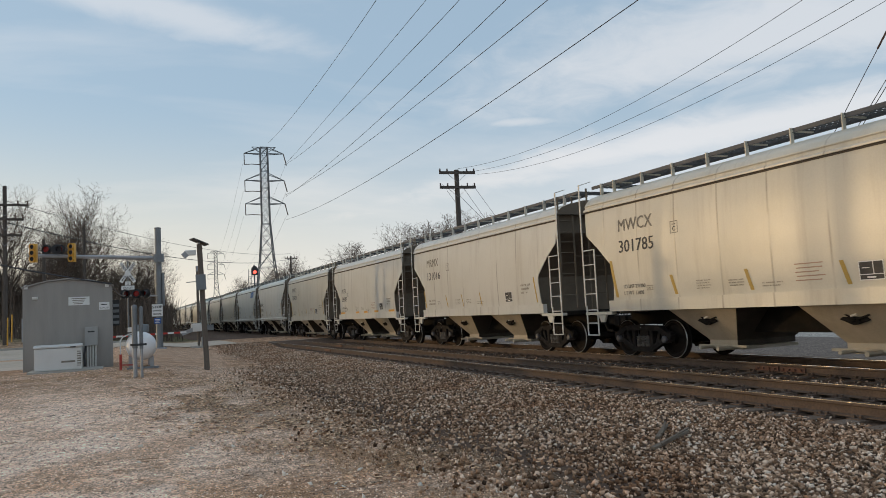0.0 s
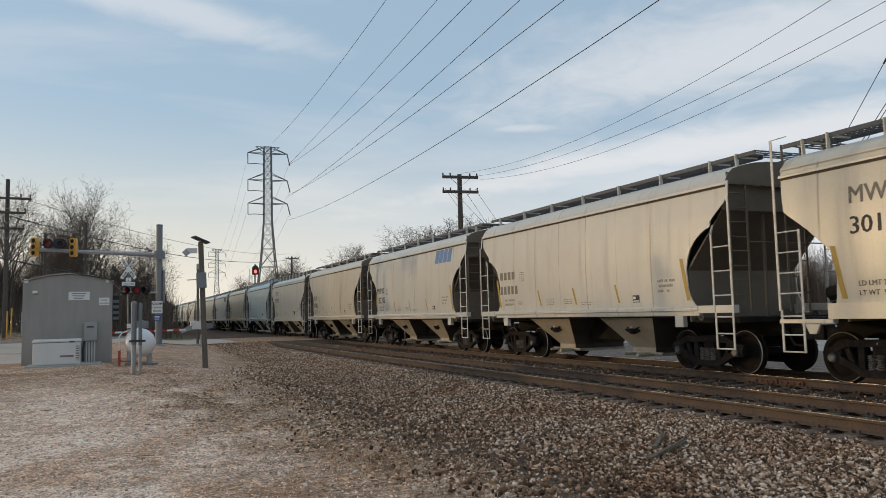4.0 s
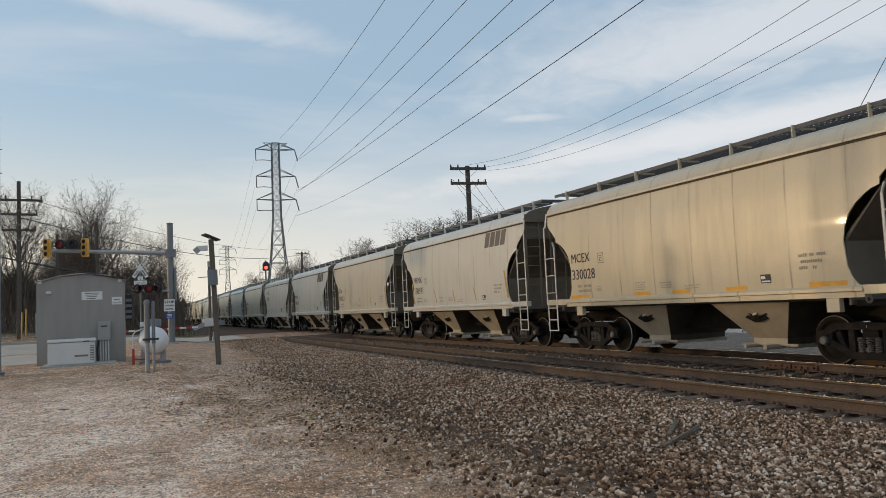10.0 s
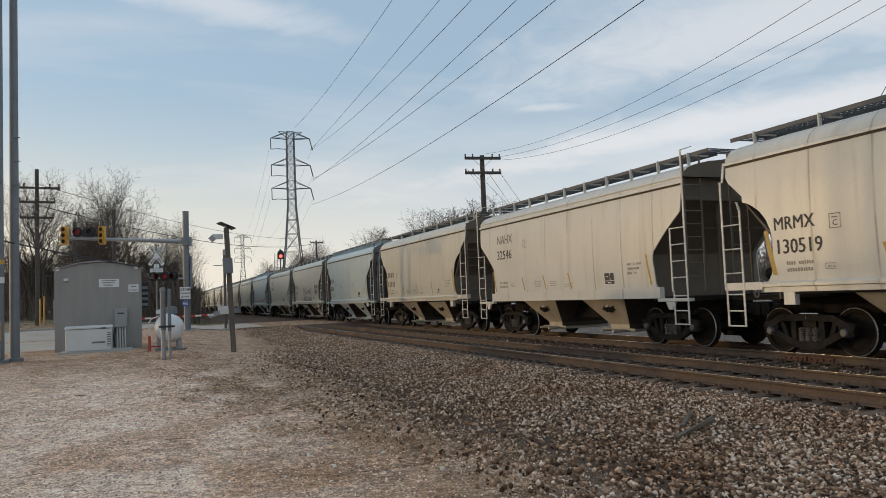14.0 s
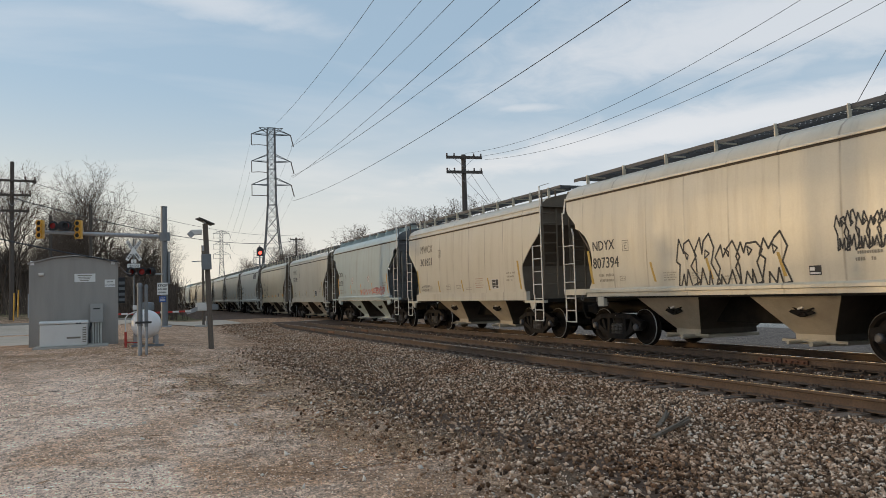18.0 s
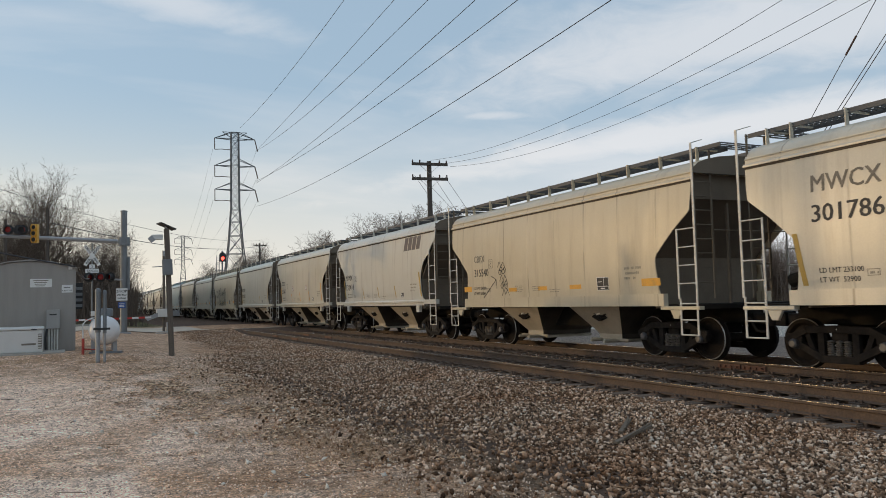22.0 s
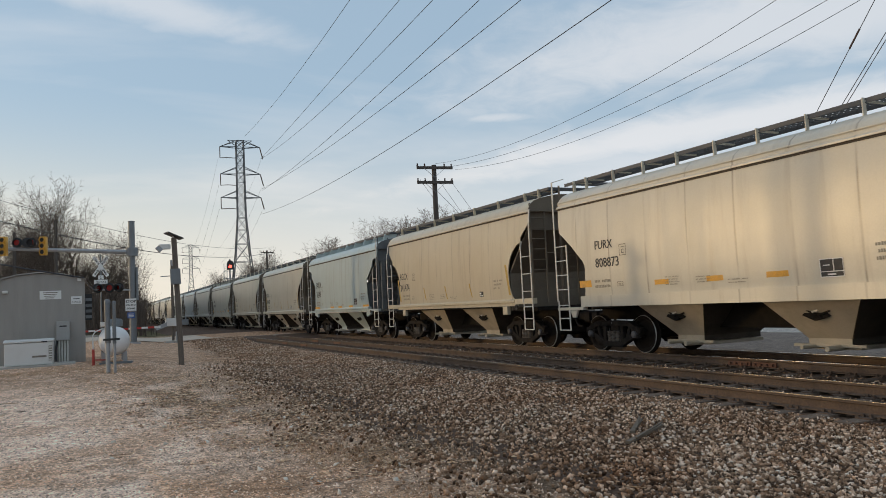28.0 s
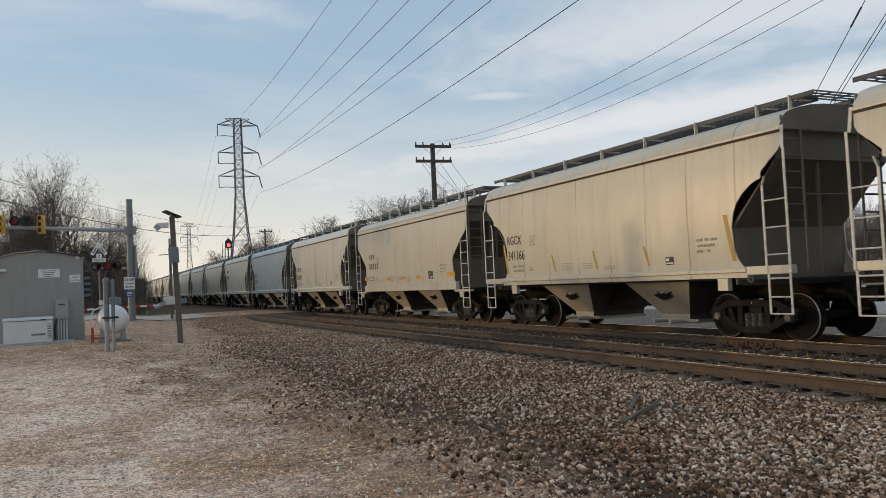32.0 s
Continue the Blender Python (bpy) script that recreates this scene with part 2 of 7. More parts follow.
def car_paint(name, base, dirt, rust=0.25, gloss=0.22, coat_rough=0.27):
    """Hopper side: faded paint, vertical grime streaks, soft buckles in the sheet."""
    m = material(name, base, rough=0.36, second=dirt, scale=0.55, amount=0.55, grain=0.03, grain_scale=30, bump=0.0, spec=0.5, coat=gloss)
    m.node_tree.nodes["Principled BSDF"].inputs["Coat Roughness"].default_value = coat_rough
    n, l = m.node_tree.nodes, m.node_tree.links
    b = n["Principled BSDF"]
    src = b.inputs["Base Color"].links[0].from_socket
    off = [x for x in n if x.bl_idname == "ShaderNodeVectorMath" and x.operation == "MULTIPLY_ADD"][0]
    mp2 = n.new("ShaderNodeMapping")
    mp2.inputs["Scale"].default_value = (1.0, 2.2, 0.20)
    l.new(off.outputs[0], mp2.inputs[0])
    st = n.new("ShaderNodeTexNoise")
    st.inputs["Scale"].default_value, st.inputs["Detail"].default_value = 1.6, 7
    st.inputs["Roughness"].default_value = 0.65
    l.new(mp2.outputs[0], st.inputs["Vector"])
    r = n.new("ShaderNodeMapRange")
    r.inputs["From Min"].default_value, r.inputs["From Max"].default_value = 0.52, 0.80
    r.inputs["To Max"].default_value = rust * 1.3
    l.new(st.outputs["Fac"], r.inputs["Value"])
    mx = n.new("ShaderNodeMix")
    mx.data_type = "RGBA"
    mx.inputs["B"].default_value = (0.20, 0.13, 0.08, 1)
    l.new(r.outputs["Result"], mx.inputs["Factor"])
    l.new(src, mx.inputs["A"])
    # welded seams down the sheets, drawn as wobbling dark lines of uneven strength
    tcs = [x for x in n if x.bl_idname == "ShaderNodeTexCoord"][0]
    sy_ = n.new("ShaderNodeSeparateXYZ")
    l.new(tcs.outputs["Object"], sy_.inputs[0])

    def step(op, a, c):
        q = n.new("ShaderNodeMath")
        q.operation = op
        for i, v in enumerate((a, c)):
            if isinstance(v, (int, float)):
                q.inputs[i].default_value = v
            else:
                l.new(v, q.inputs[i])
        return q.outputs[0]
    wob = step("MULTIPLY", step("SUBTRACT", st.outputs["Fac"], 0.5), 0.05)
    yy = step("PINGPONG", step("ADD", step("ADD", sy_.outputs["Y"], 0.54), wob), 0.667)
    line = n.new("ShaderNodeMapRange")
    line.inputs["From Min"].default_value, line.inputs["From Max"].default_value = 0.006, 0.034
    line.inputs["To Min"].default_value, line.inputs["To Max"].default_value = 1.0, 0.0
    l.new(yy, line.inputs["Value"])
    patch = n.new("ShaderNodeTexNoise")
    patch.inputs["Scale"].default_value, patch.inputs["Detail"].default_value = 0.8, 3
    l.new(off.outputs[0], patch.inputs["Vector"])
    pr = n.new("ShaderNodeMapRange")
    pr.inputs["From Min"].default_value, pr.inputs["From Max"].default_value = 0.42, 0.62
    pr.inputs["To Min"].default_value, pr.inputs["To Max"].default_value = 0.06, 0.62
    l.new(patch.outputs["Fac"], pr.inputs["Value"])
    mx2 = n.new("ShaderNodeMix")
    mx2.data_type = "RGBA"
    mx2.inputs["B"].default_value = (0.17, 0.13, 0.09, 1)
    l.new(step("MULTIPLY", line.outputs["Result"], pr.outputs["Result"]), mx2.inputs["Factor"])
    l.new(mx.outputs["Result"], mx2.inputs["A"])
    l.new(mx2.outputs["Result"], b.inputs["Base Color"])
    bk = n.new("ShaderNodeTexNoise")
    mp3 = n.new("ShaderNodeMapping")
    mp3.inputs["Scale"].default_value = (1, 0.9, 0.25)
    l.new(off.outputs[0], mp3.inputs[0])
    l.new(mp3.outputs[0], bk.inputs["Vector"])
    bk.inputs["Scale"].default_value, bk.inputs["Detail"].default_value = 1.3, 2
    bp = n.new("ShaderNodeBump")
    bp.inputs["Strength"].default_value, bp.inputs["Distance"].default_value = 0.35, 0.10
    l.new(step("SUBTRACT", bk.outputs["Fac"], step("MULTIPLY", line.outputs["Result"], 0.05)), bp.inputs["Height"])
    l.new(bp.outputs[0], b.inputs["Normal"])
    return m


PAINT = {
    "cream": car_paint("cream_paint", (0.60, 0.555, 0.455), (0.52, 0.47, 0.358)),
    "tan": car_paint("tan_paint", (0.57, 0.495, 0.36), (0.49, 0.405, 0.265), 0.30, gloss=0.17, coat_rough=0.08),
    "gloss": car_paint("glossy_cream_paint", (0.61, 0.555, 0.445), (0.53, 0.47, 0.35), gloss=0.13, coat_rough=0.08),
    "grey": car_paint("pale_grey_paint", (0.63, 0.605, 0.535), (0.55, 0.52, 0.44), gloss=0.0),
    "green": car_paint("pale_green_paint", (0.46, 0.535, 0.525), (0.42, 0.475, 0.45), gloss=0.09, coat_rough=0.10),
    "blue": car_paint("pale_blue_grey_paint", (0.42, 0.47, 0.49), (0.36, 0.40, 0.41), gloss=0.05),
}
LIGHT_STEEL = material("pale_ladder_paint", (0.68, 0.66, 0.60), 0.5, second=(0.35, 0.27, 0.2), scale=6, amount=0.6)
# slope sheets: soot, and the overhang's shade put into the darker colour
SLOPE = material("shaded_sooty_slope", (0.165, 0.130, 0.095), 0.8, second=(0.105, 0.084, 0.062), scale=1.2, amount=0.8, grain=0.1)
BAY_END = material("shaded_bay_sheet", (0.085, 0.07, 0.054), 0.8, second=(0.04, 0.034, 0.028), scale=1.6, amount=0.8, grain=0.15, spec=0.2)
END_GREY = material("brown_grey_end_paint", (0.185, 0.150, 0.109), 0.85, second=(0.13, 0.105, 0.077), scale=1.2, amount=0.8, grain=0.1)
UNDER = material("underframe_black", (0.016, 0.0145, 0.013), 0.9, second=(0.034, 0.028, 0.022), scale=3, amount=0.7, spec=0.15)
BAY = material("hopper_bay_grime", (0.47, 0.41, 0.31), 0.6, second=(0.28, 0.235, 0.175), scale=1.4, amount=0.7, grain=0.1)
TRUCK = material("truck_casting", (0.016, 0.014, 0.013), 0.75, second=(0.045, 0.037, 0.031), scale=5, amount=0.7, spec=0.12)
WHEEL = material("wheel_steel", (0.017, 0.014, 0.012), 0.8, second=(0.034, 0.026, 0.021), scale=4, amount=0.6, spec=0.1)
RIM_HIGHLIGHT = material("polished_rim_highlight", (0.42, 0.41, 0.39), 0.35, metal=0.4, grain=0.05)
GRATE = material("galvanised_grating", (0.12, 0.12, 0.122), 0.7, metal=0.2, grain=0.1)
INK = material("black_lettering", (0.03, 0.03, 0.032), 0.6, second=(0.08, 0.07, 0.06), scale=8, amount=0.5, bump=0)
FADED_INK = material("faded_lettering", (0.17, 0.15, 0.12), 0.6, second=(0.30, 0.26, 0.2), scale=8, amount=0.6, bump=0)
FINE_INK = material("fine_lettering", (0.31, 0.275, 0.215), 0.6, bump=0)
ORANGE = material("reflective_orange", (0.75, 0.36, 0.03), 0.45, second=(0.45, 0.25, 0.06), scale=6, amount=0.6, bump=0)
MUSTARD = material("faded_yellow_stripe", (0.48, 0.30, 0.05), 0.5, second=(0.35, 0.24, 0.08), scale=6, amount=0.6, bump=0)
WHITE = material("white_paint", (0.75, 0.75, 0.73), 0.5, second=(0.6, 0.58, 0.53), scale=4, amount=0.4, grain=0.04)
RED_INK = material("red_lettering", (0.42, 0.17, 0.12), 0.6, bump=0)
PALE_RED = material("faded_red_lettering", (0.42, 0.27, 0.20), 0.6, bump=0)
SEAM_SHADE = material("seam_shade_paint", (0.09, 0.07, 0.05), 0.85, grain=0.2, bump=0)
PINK_SPRAY = material("pink_spray_paint", (0.62, 0.14, 0.13), 0.6, bump=0)
BLUE_INK = material("blue_logo_paint", (0.08, 0.22, 0.48), 0.5, bump=0)
DARK_LOGO = material("dark_logo_paint", (0.08, 0.065, 0.07), 0.5, second=(0.13, 0.11, 0.1), bump=0)

# ================= ground, ballast, road =================
X_NEAR, X_FAR = 9.284, 13.051      # centre lines of the empty and of the loaded track; rail tops at z = 0
Y_ROAD0, Y_ROAD1 = 47.5, 57.5
HORIZON = 1400.0


def smooth(a, b, x):
    t = min(1.0, max(0.0, (x - a) / (b - a)))
    return t * t * (3 - 2 * t)


def ground_z(x, y):
    """Height of the ground sheet: level by the camera, rising to the equipment hut, with a dip where the road passes behind it."""
    z = -0.17 - 0.10 * smooth(2.0, 6.5, x) * smooth(60, 30, y)
    z += 0.42 * smooth(7, 24, y) * smooth(5.5, 0.5, x)
    left = smooth(0.5, -2.5, x)
    z += left * (-0.6 * smooth(26, 33, y) + 0.5 * smooth(51, 58, y) + 0.65 * smooth(57.6, 59.4, y))
    z += -0.28 * smooth(16.5, 18.5, x) * smooth(64, 60, y) * 0.6
    if y > Y_ROAD0 - 6:
        z += (0.02 - z) * smooth(2.0, 7.5, x) * smooth(Y_ROAD0 - 6, Y_ROAD0, y) * smooth(24, 17, x)
    near = smooth(40, 10, math.hypot(x, y - 8))
    return z + 0.025 * near * (noise.noise((x * 0.45, y * 0.45, 3.0)) + 0.5 * noise.noise((x * 1.3, y * 1.3, 7.0)))


def spread(lo, hi, near_lo, near_hi, step, grow=1.22):
    out = list(np.arange(near_lo, near_hi + 1e-6, step))
    s = step
    while out[-1] < hi:
        s *= grow
        out.append(min(hi, out[-1] + s))
    s = step
    while out[0] > lo:
        s *= grow
        out.insert(0, max(lo, out[0] - s))
    return out


def sheet(xs, ys, fz):
    s = Shape()
    s.v = [(x, y, fz(x, y)) for y in ys for x in xs]
    n = len(xs)
    s.f = [(j * n + i, j * n + i + 1, (j + 1) * n + i + 1, (j + 1) * n + i) for j in range(len(ys) - 1) for i in range(n - 1)]
    return s


def ground_material():
    """Pale gravel yard, brown leaf-strewn dirt beside the ballast, dry grass farther off."""
    m = bpy.data.materials.new("gravel_yard")
    m.use_nodes = True
    n, l = m.node_tree.nodes, m.node_tree.links
    b = n["Principled BSDF"]
    b.inputs["Roughness"].default_value = 0.95
    b.inputs["Specular IOR Level"].default_value = 0.05
    tcn = n.new("ShaderNodeTexCoord")
    P = tcn.outputs["Object"]

    def tex(kind, scale, detail=5, rough=0.6):
        t = n.new(kind)
        t.inputs["Scale"].default_value = scale
        if kind == "ShaderNodeTexNoise":
            t.inputs["Detail"].default_value, t.inputs["Roughness"].default_value = detail, rough
        l.new(P, t.inputs["Vector"])
        return t

    def rng(src, a, c, lo=0.0, hi=1.0):
        r = n.new("ShaderNodeMapRange")
        for k, v in (("From Min", a), ("From Max", c), ("To Min", lo), ("To Max", hi)):
            r.inputs[k].default_value = v
        l.new(src, r.inputs["Value"])
        return r.outputs["Result"]

    def math2(op, a, c):
        t = n.new("ShaderNodeMath")
        t.operation = op
        for i, v in enumerate((a, c)):
            if isinstance(v, (int, float)):
                t.inputs[i].default_value = v
            else:
                l.new(v, t.inputs[i])
        return t.outputs[0]

    def mixc(f, a, c):
        t = n.new("ShaderNodeMix")
        t.data_type = "RGBA"
        l.new(f, t.inputs["Factor"])
        for k, v in (("A", a), ("B", c)):
            if isinstance(v, tuple):
                t.inputs[k].default_value = (*v, 1)
            else:
                l.new(v, t.inputs[k])
        return t.outputs["Result"]
    sp = n.new("ShaderNodeSeparateXYZ")
    l.new(P, sp.inputs[0])
    wide = tex("ShaderNodeTexNoise", 0.35, 6).outputs["Fac"]
    mid = tex("ShaderNodeTexNoise", 2.2, 6, 0.65).outputs["Fac"]
    fine = tex("ShaderNodeTexNoise", 38, 5, 0.7).outputs["Fac"]
    cell = tex("ShaderNodeTexVoronoi", 55)
    cell.inputs["Randomness"].default_value = 1.0
    # the line where dirt meets gravel runs from beside the camera towards the crossing
    edge = math2("SUBTRACT", sp.outputs["X"], math2("MULTIPLY", sp.outputs["Y"], 0.085))
    edge = math2("ADD", edge, math2("MULTIPLY", math2("SUBTRACT", wide, 0.5), 3.2))
    dirt = rng(edge, 0.0, 1.5)
    back = rng(math2("ADD", sp.outputs["Y"], math2("MULTIPLY", wide, 8.0)), 18.0, 24.0)
    dirt = math2("MAXIMUM", dirt, math2("MULTIPLY", back, 0.8))
    dirt = math2("MULTIPLY", dirt, rng(mid, 0.25, 0.6, 0.6, 1.0))
    patch = tex("ShaderNodeTexNoise", 0.75, 6, 0.6).outputs["Fac"]
    gravel = mixc(rng(mid, 0.35, 0.7), (0.96, 0.725, 0.565), (0.79, 0.555, 0.405))
    # wheel-worn brown earth comes through in front
    worn = math2("MULTIPLY", rng(patch, 0.44, 0.58), rng(sp.outputs["Y"], 14.0, 8.0, 0.4, 0.95))
    gravel = mixc(worn, gravel, mixc(rng(mid, 0.35, 0.65), (0.72, 0.455, 0.295), (0.51, 0.312, 0.197)))
    soil = mixc(rng(mid, 0.4, 0.65), (0.46, 0.272, 0.160), (0.28, 0.158, 0.09))
    col = mixc(dirt, gravel, soil)
    # oily dark fringe where the yard runs into the ballast
    near_bend = math2("MULTIPLY", math2("MINIMUM", math2("MAXIMUM", math2("SUBTRACT", 7.5, sp.outputs["Y"]), 0.0), 4.0), 0.06)
    far_bend = math2("MULTIPLY", math2("MINIMUM", math2("MAXIMUM", math2("SUBTRACT", sp.outputs["Y"], 19.0), 0.0), 9.0), 0.25)
    fringe = math2("SUBTRACT", sp.outputs["X"], math2("ADD", math2("ADD", near_bend, far_bend), 3.1))
    fringe = math2("ADD", fringe, math2("MULTIPLY", math2("SUBTRACT", mid, 0.5), 1.5))
    # a pale gravelly streak just outside it
    streak = math2("MULTIPLY", rng(fringe, -1.3, -0.7), rng(fringe, -0.1, -0.4))
    col = mixc(math2("MULTIPLY", streak, rng(wide, 0.42, 0.60, 0.0, 0.4)), col, (0.52, 0.43, 0.345))
    col = mixc(math2("MULTIPLY", rng(fringe, -0.45, 0.35), rng(sp.outputs["Y"], 46, 40)), col, mixc(rng(fine, 0.35, 0.65), (0.26, 0.172, 0.112), (0.13, 0.088, 0.06)))
    grass = rng(math2("ADD", sp.outputs["Y"], math2("MULTIPLY", mid, 4)), 60, 66)
    col = mixc(grass, col, mixc(rng(mid, 0.4, 0.6), (0.17, 0.135, 0.075), (0.10, 0.095, 0.05)))
    # pale slab of hard standing beyond the tracks
    slab = math2("MULTIPLY", rng(sp.outputs["X"], 17.2, 17.8), rng(sp.outputs["X"], 34, 33))
    col = mixc(slab, col, mixc(rng(mid, 0.4, 0.7), (0.26, 0.208, 0.172), (0.21, 0.167, 0.138)))
    white = math2("MULTIPLY", rng(sp.outputs["X"], 26.0, 26.6), rng(sp.outputs["X"], 60, 58))
    col = mixc(white, col, (0.50, 0.445, 0.385))
    ds = n.new("ShaderNodeVectorMath")
    ds.operation = "SCALE"
    l.new(col, ds.inputs[0])
    clod = tex("ShaderNodeTexVoronoi", 17)
    lump = tex("ShaderNodeTexNoise", 8.5, 4, 0.7).outputs["Fac"]
    speck = math2("MULTIPLY", rng(fine, 0.3, 0.7, 0.45, 1.55), rng(cell.outputs["Color"], 0, 1, 0.5, 1.52))
    speck = math2("MULTIPLY", speck, math2("MULTIPLY", rng(clod.outputs["Color"], 0, 1, 0.72, 1.30), rng(lump, 0.3, 0.7, 0.66, 1.36)))
    l.new(speck, ds.inputs["Scale"])
    l.new(ds.outputs[0], b.inputs["Base Color"])
    bp = n.new("ShaderNodeBump")
    bp.inputs["Strength"].default_value, bp.inputs["Distance"].default_value = 0.7, 0.025
    l.new(math2("ADD", math2("ADD", fine, math2("MULTIPLY", lump, 0.4)), math2("MULTIPLY", cell.outputs["Distance"], -0.8)), bp.inputs["Height"])
    l.new(bp.outputs[0], b.inputs["Normal"])
    return m


GROUND = ground_material()
ground = part("ground", sheet(spread(-HORIZON, HORIZON, -9, 8, 0.35), spread(-HORIZON, HORIZON, 1.5, 34, 0.35), ground_z), GROUND, smooth=True)
tagged(ground, "pale gravel yard with brown leaf-strewn dirt and dry grass", "ground", kind="structure")

BALLAST = material("ballast_bed", (0.115, 0.071, 0.047), 0.95, second=(0.072, 0.045, 0.031), scale=1.0, amount=0.8, grain=0.45, grain_scale=26, bump=1.0, spec=0.2)
STONE = material("crushed_stone", (1.0, 1.0, 1.0), 0.95, second=(0.66, 0.52, 0.42), scale=0.8, amount=0.9, grain=0.25, grain_scale=40, bump=0.3, spec=0.1)


def mixed_stones(m):
    """Each stone takes its own shade: mostly dark brown, some grey, a few nearly white."""
    n, l = m.node_tree.nodes, m.node_tree.links
    b = n["Principled BSDF"]
    src = b.inputs["Base Color"].links[0].from_socket
    ramp = n.new("ShaderNodeValToRGB")
    el = ramp.color_ramp.elements
    el[0].position, el[0].color = 0.0, (0.06, 0.041, 0.029, 1)
    el[1].position, el[1].color = 1.0, (0.74, 0.66, 0.56, 1)
    for p, c in ((0.30, (0.205, 0.124, 0.076)), (0.60, (0.42, 0.270, 0.174)), (0.82, (0.67, 0.475, 0.335)), (0.93, (0.95, 0.74, 0.57))):
        k = el.new(p)
        k.color = (*c, 1)
    l.new(n.new("ShaderNodeNewGeometry").outputs["Random Per Island"], ramp.inputs[0])
    mul = n.new("ShaderNodeVectorMath")
    mul.operation = "MULTIPLY"
    l.new(src, mul.inputs[0])
    l.new(ramp.outputs["Color"], mul.inputs[1])
    l.new(mul.outputs[0], b.inputs["Base Color"])


mixed_stones(STONE)


def bed_z(x, y):
    """Top of the ballast: level under the ties, falling to the yard."""
    out = max(0.0, 7.35 - x)
    z = -0.215 - 0.055 * min(out, 4.0)
    far = max(0.0, x - 15.0)
    z -= 0.16 * far
    return z + 0.012 * noise.noise((x * 2.5, y * 2.5, 1.0))


def bed_edge(y):
    """The ragged near edge of the ballast, which comes closer beside the camera."""
    return 3.3 + 0.08 * min(max(7.5 - y, 0), 4) + 0.25 * min(max(y - 19, 0), 9) + 0.35 * noise.noise((y * 0.35, 2.0, 5.0))


def bed_sheet(y0, y1, step):
    ys = list(np.arange(y0, y1 + 1e-6, step))
    s, nx = Shape(), 34
    for y in ys:
        e = bed_edge(y)
        for i in range(nx):
            x = e + (16.6 - e) * i / (nx - 1)
            z = bed_z(x, y)
            g = ground_z(x, y)
            z = max(z, g + 0.012)
            if i == 0 or i == nx - 1:
                z = g - 0.03
            s.v.append((x, y, z))
    s.f = [(j * nx + i, j * nx + i + 1, (j + 1) * nx + i + 1, (j + 1) * nx + i) for j in range(len(ys) - 1) for i in range(nx - 1)]
    return s


ballast = part("ballast", bed_sheet(-60, Y_ROAD0 - 0.4, 0.4), BALLAST, smooth=True)
tagged(ballast, "bed of grey-brown crushed stone under the tracks", "ballast", kind="structure")
ballast_far = part("ballast", bed_sheet(Y_ROAD1 + 0.4, 420, 3.0), BALLAST, smooth=True)
tagged(ballast_far, "bed of grey-brown crushed stone beyond the road", "ballast", kind="structure")


def scatter(name, count, place, size, mat, label, seed, flat=0.7):
    """Many small angular stones joined into one mesh."""
    r = np.random.default_rng(seed)
    oct_v = np.array([(1, 0, 0), (-1, 0, 0), (0, 1, 0), (0, -1, 0), (0, 0, 1), (0, 0, -1)], float)
    oct_f = np.array([(0, 2, 4), (2, 1, 4), (1, 3, 4), (3, 0, 4), (2, 0, 5), (1, 2, 5), (3, 1, 5), (0, 3, 5)])
    pts = np.array(place(r, count))
    k = len(pts)
    sc = size[0] + (size[1] - size[0]) * r.random((k, 1)) ** 1.6
    v = oct_v[None] * (0.65 + 0.7 * r.random((k, 6, 1)))
    v[:, :, 2] *= flat
    v *= (sc * 0.5)[:, :, None]
    ax = r.normal(size=(k, 3))
    ax /= np.linalg.norm(ax, axis=1)[:, None]
    an = r.random(k) * 6.28
    c, s = np.cos(an)[:, None, None], np.sin(an)[:, None, None]
    a3 = ax[:, None, :]
    v = v * c + np.cross(np.broadcast_to(a3, v.shape), v) * s + a3 * (v * a3).sum(-1, keepdims=True) * (1 - c)
    v += pts[:, None, :]
    f = (oct_f[None] + 6 * np.arange(k)[:, None, None]).reshape(-1, 3)
    me = bpy.data.meshes.new(name)
    me.vertices.add(k * 6)
    me.vertices.foreach_set("co", v.reshape(-1))
    me.loops.add(len(f) * 3)
    me.loops.foreach_set("vertex_index", f.reshape(-1))
    me.polygons.add(len(f))
    me.polygons.foreach_set("loop_start", np.arange(len(f)) * 3)
    me.polygons.foreach_set("loop_total", np.full(len(f), 3))
    me.update(calc_edges=True)
    me.materials.append(mat)
    return tagged(new(name, me), label, "stones", kind="stuff")


def on_bed(r, count):
    out = []
    while len(out) < count:
        y = 3.0 + 44.0 * r.random() ** 1.9
        e = bed_edge(y)
        x = e - 0.35 + (8.25 - e + 0.35) * r.random() ** 0.74
        if x < e + 0.9 and y < 16 and r.random() < 0.75 - 0.6 * (x - e):     # fines without stones along the edge
            continue
        if r.random() < 0.035:
            x = e - 1.3 + 1.3 * r.random() ** 0.5
        z = max(bed_z(x, y), ground_z(x, y) + 0.012)
        out.append((x, y, z + 0.008))
    return out


def between(r, count):
    out = []
    while len(out) < count:
        y = 3.0 + 44.0 * r.random() ** 1.6
        x = 8.4 + 7.6 * r.random()
        if min(abs(x - X_NEAR - 0.7525), abs(x - X_NEAR + 0.7525), abs(x - X_FAR - 0.7525), abs(x - X_FAR + 0.7525)) < 0.13:
            continue
        out.append((x, y, bed_z(x, y) + 0.012))
    return out


def on_yard(r, count):
    out = []
    while len(out) < count:
        y = 3.2 + 20 * r.random() ** 1.6
        x = -6 + 11 * r.random()
        if abs(x) > y * 0.75 + 0.5:
            continue
        out.append((x, y, ground_z(x, y) + 0.002))
    return out


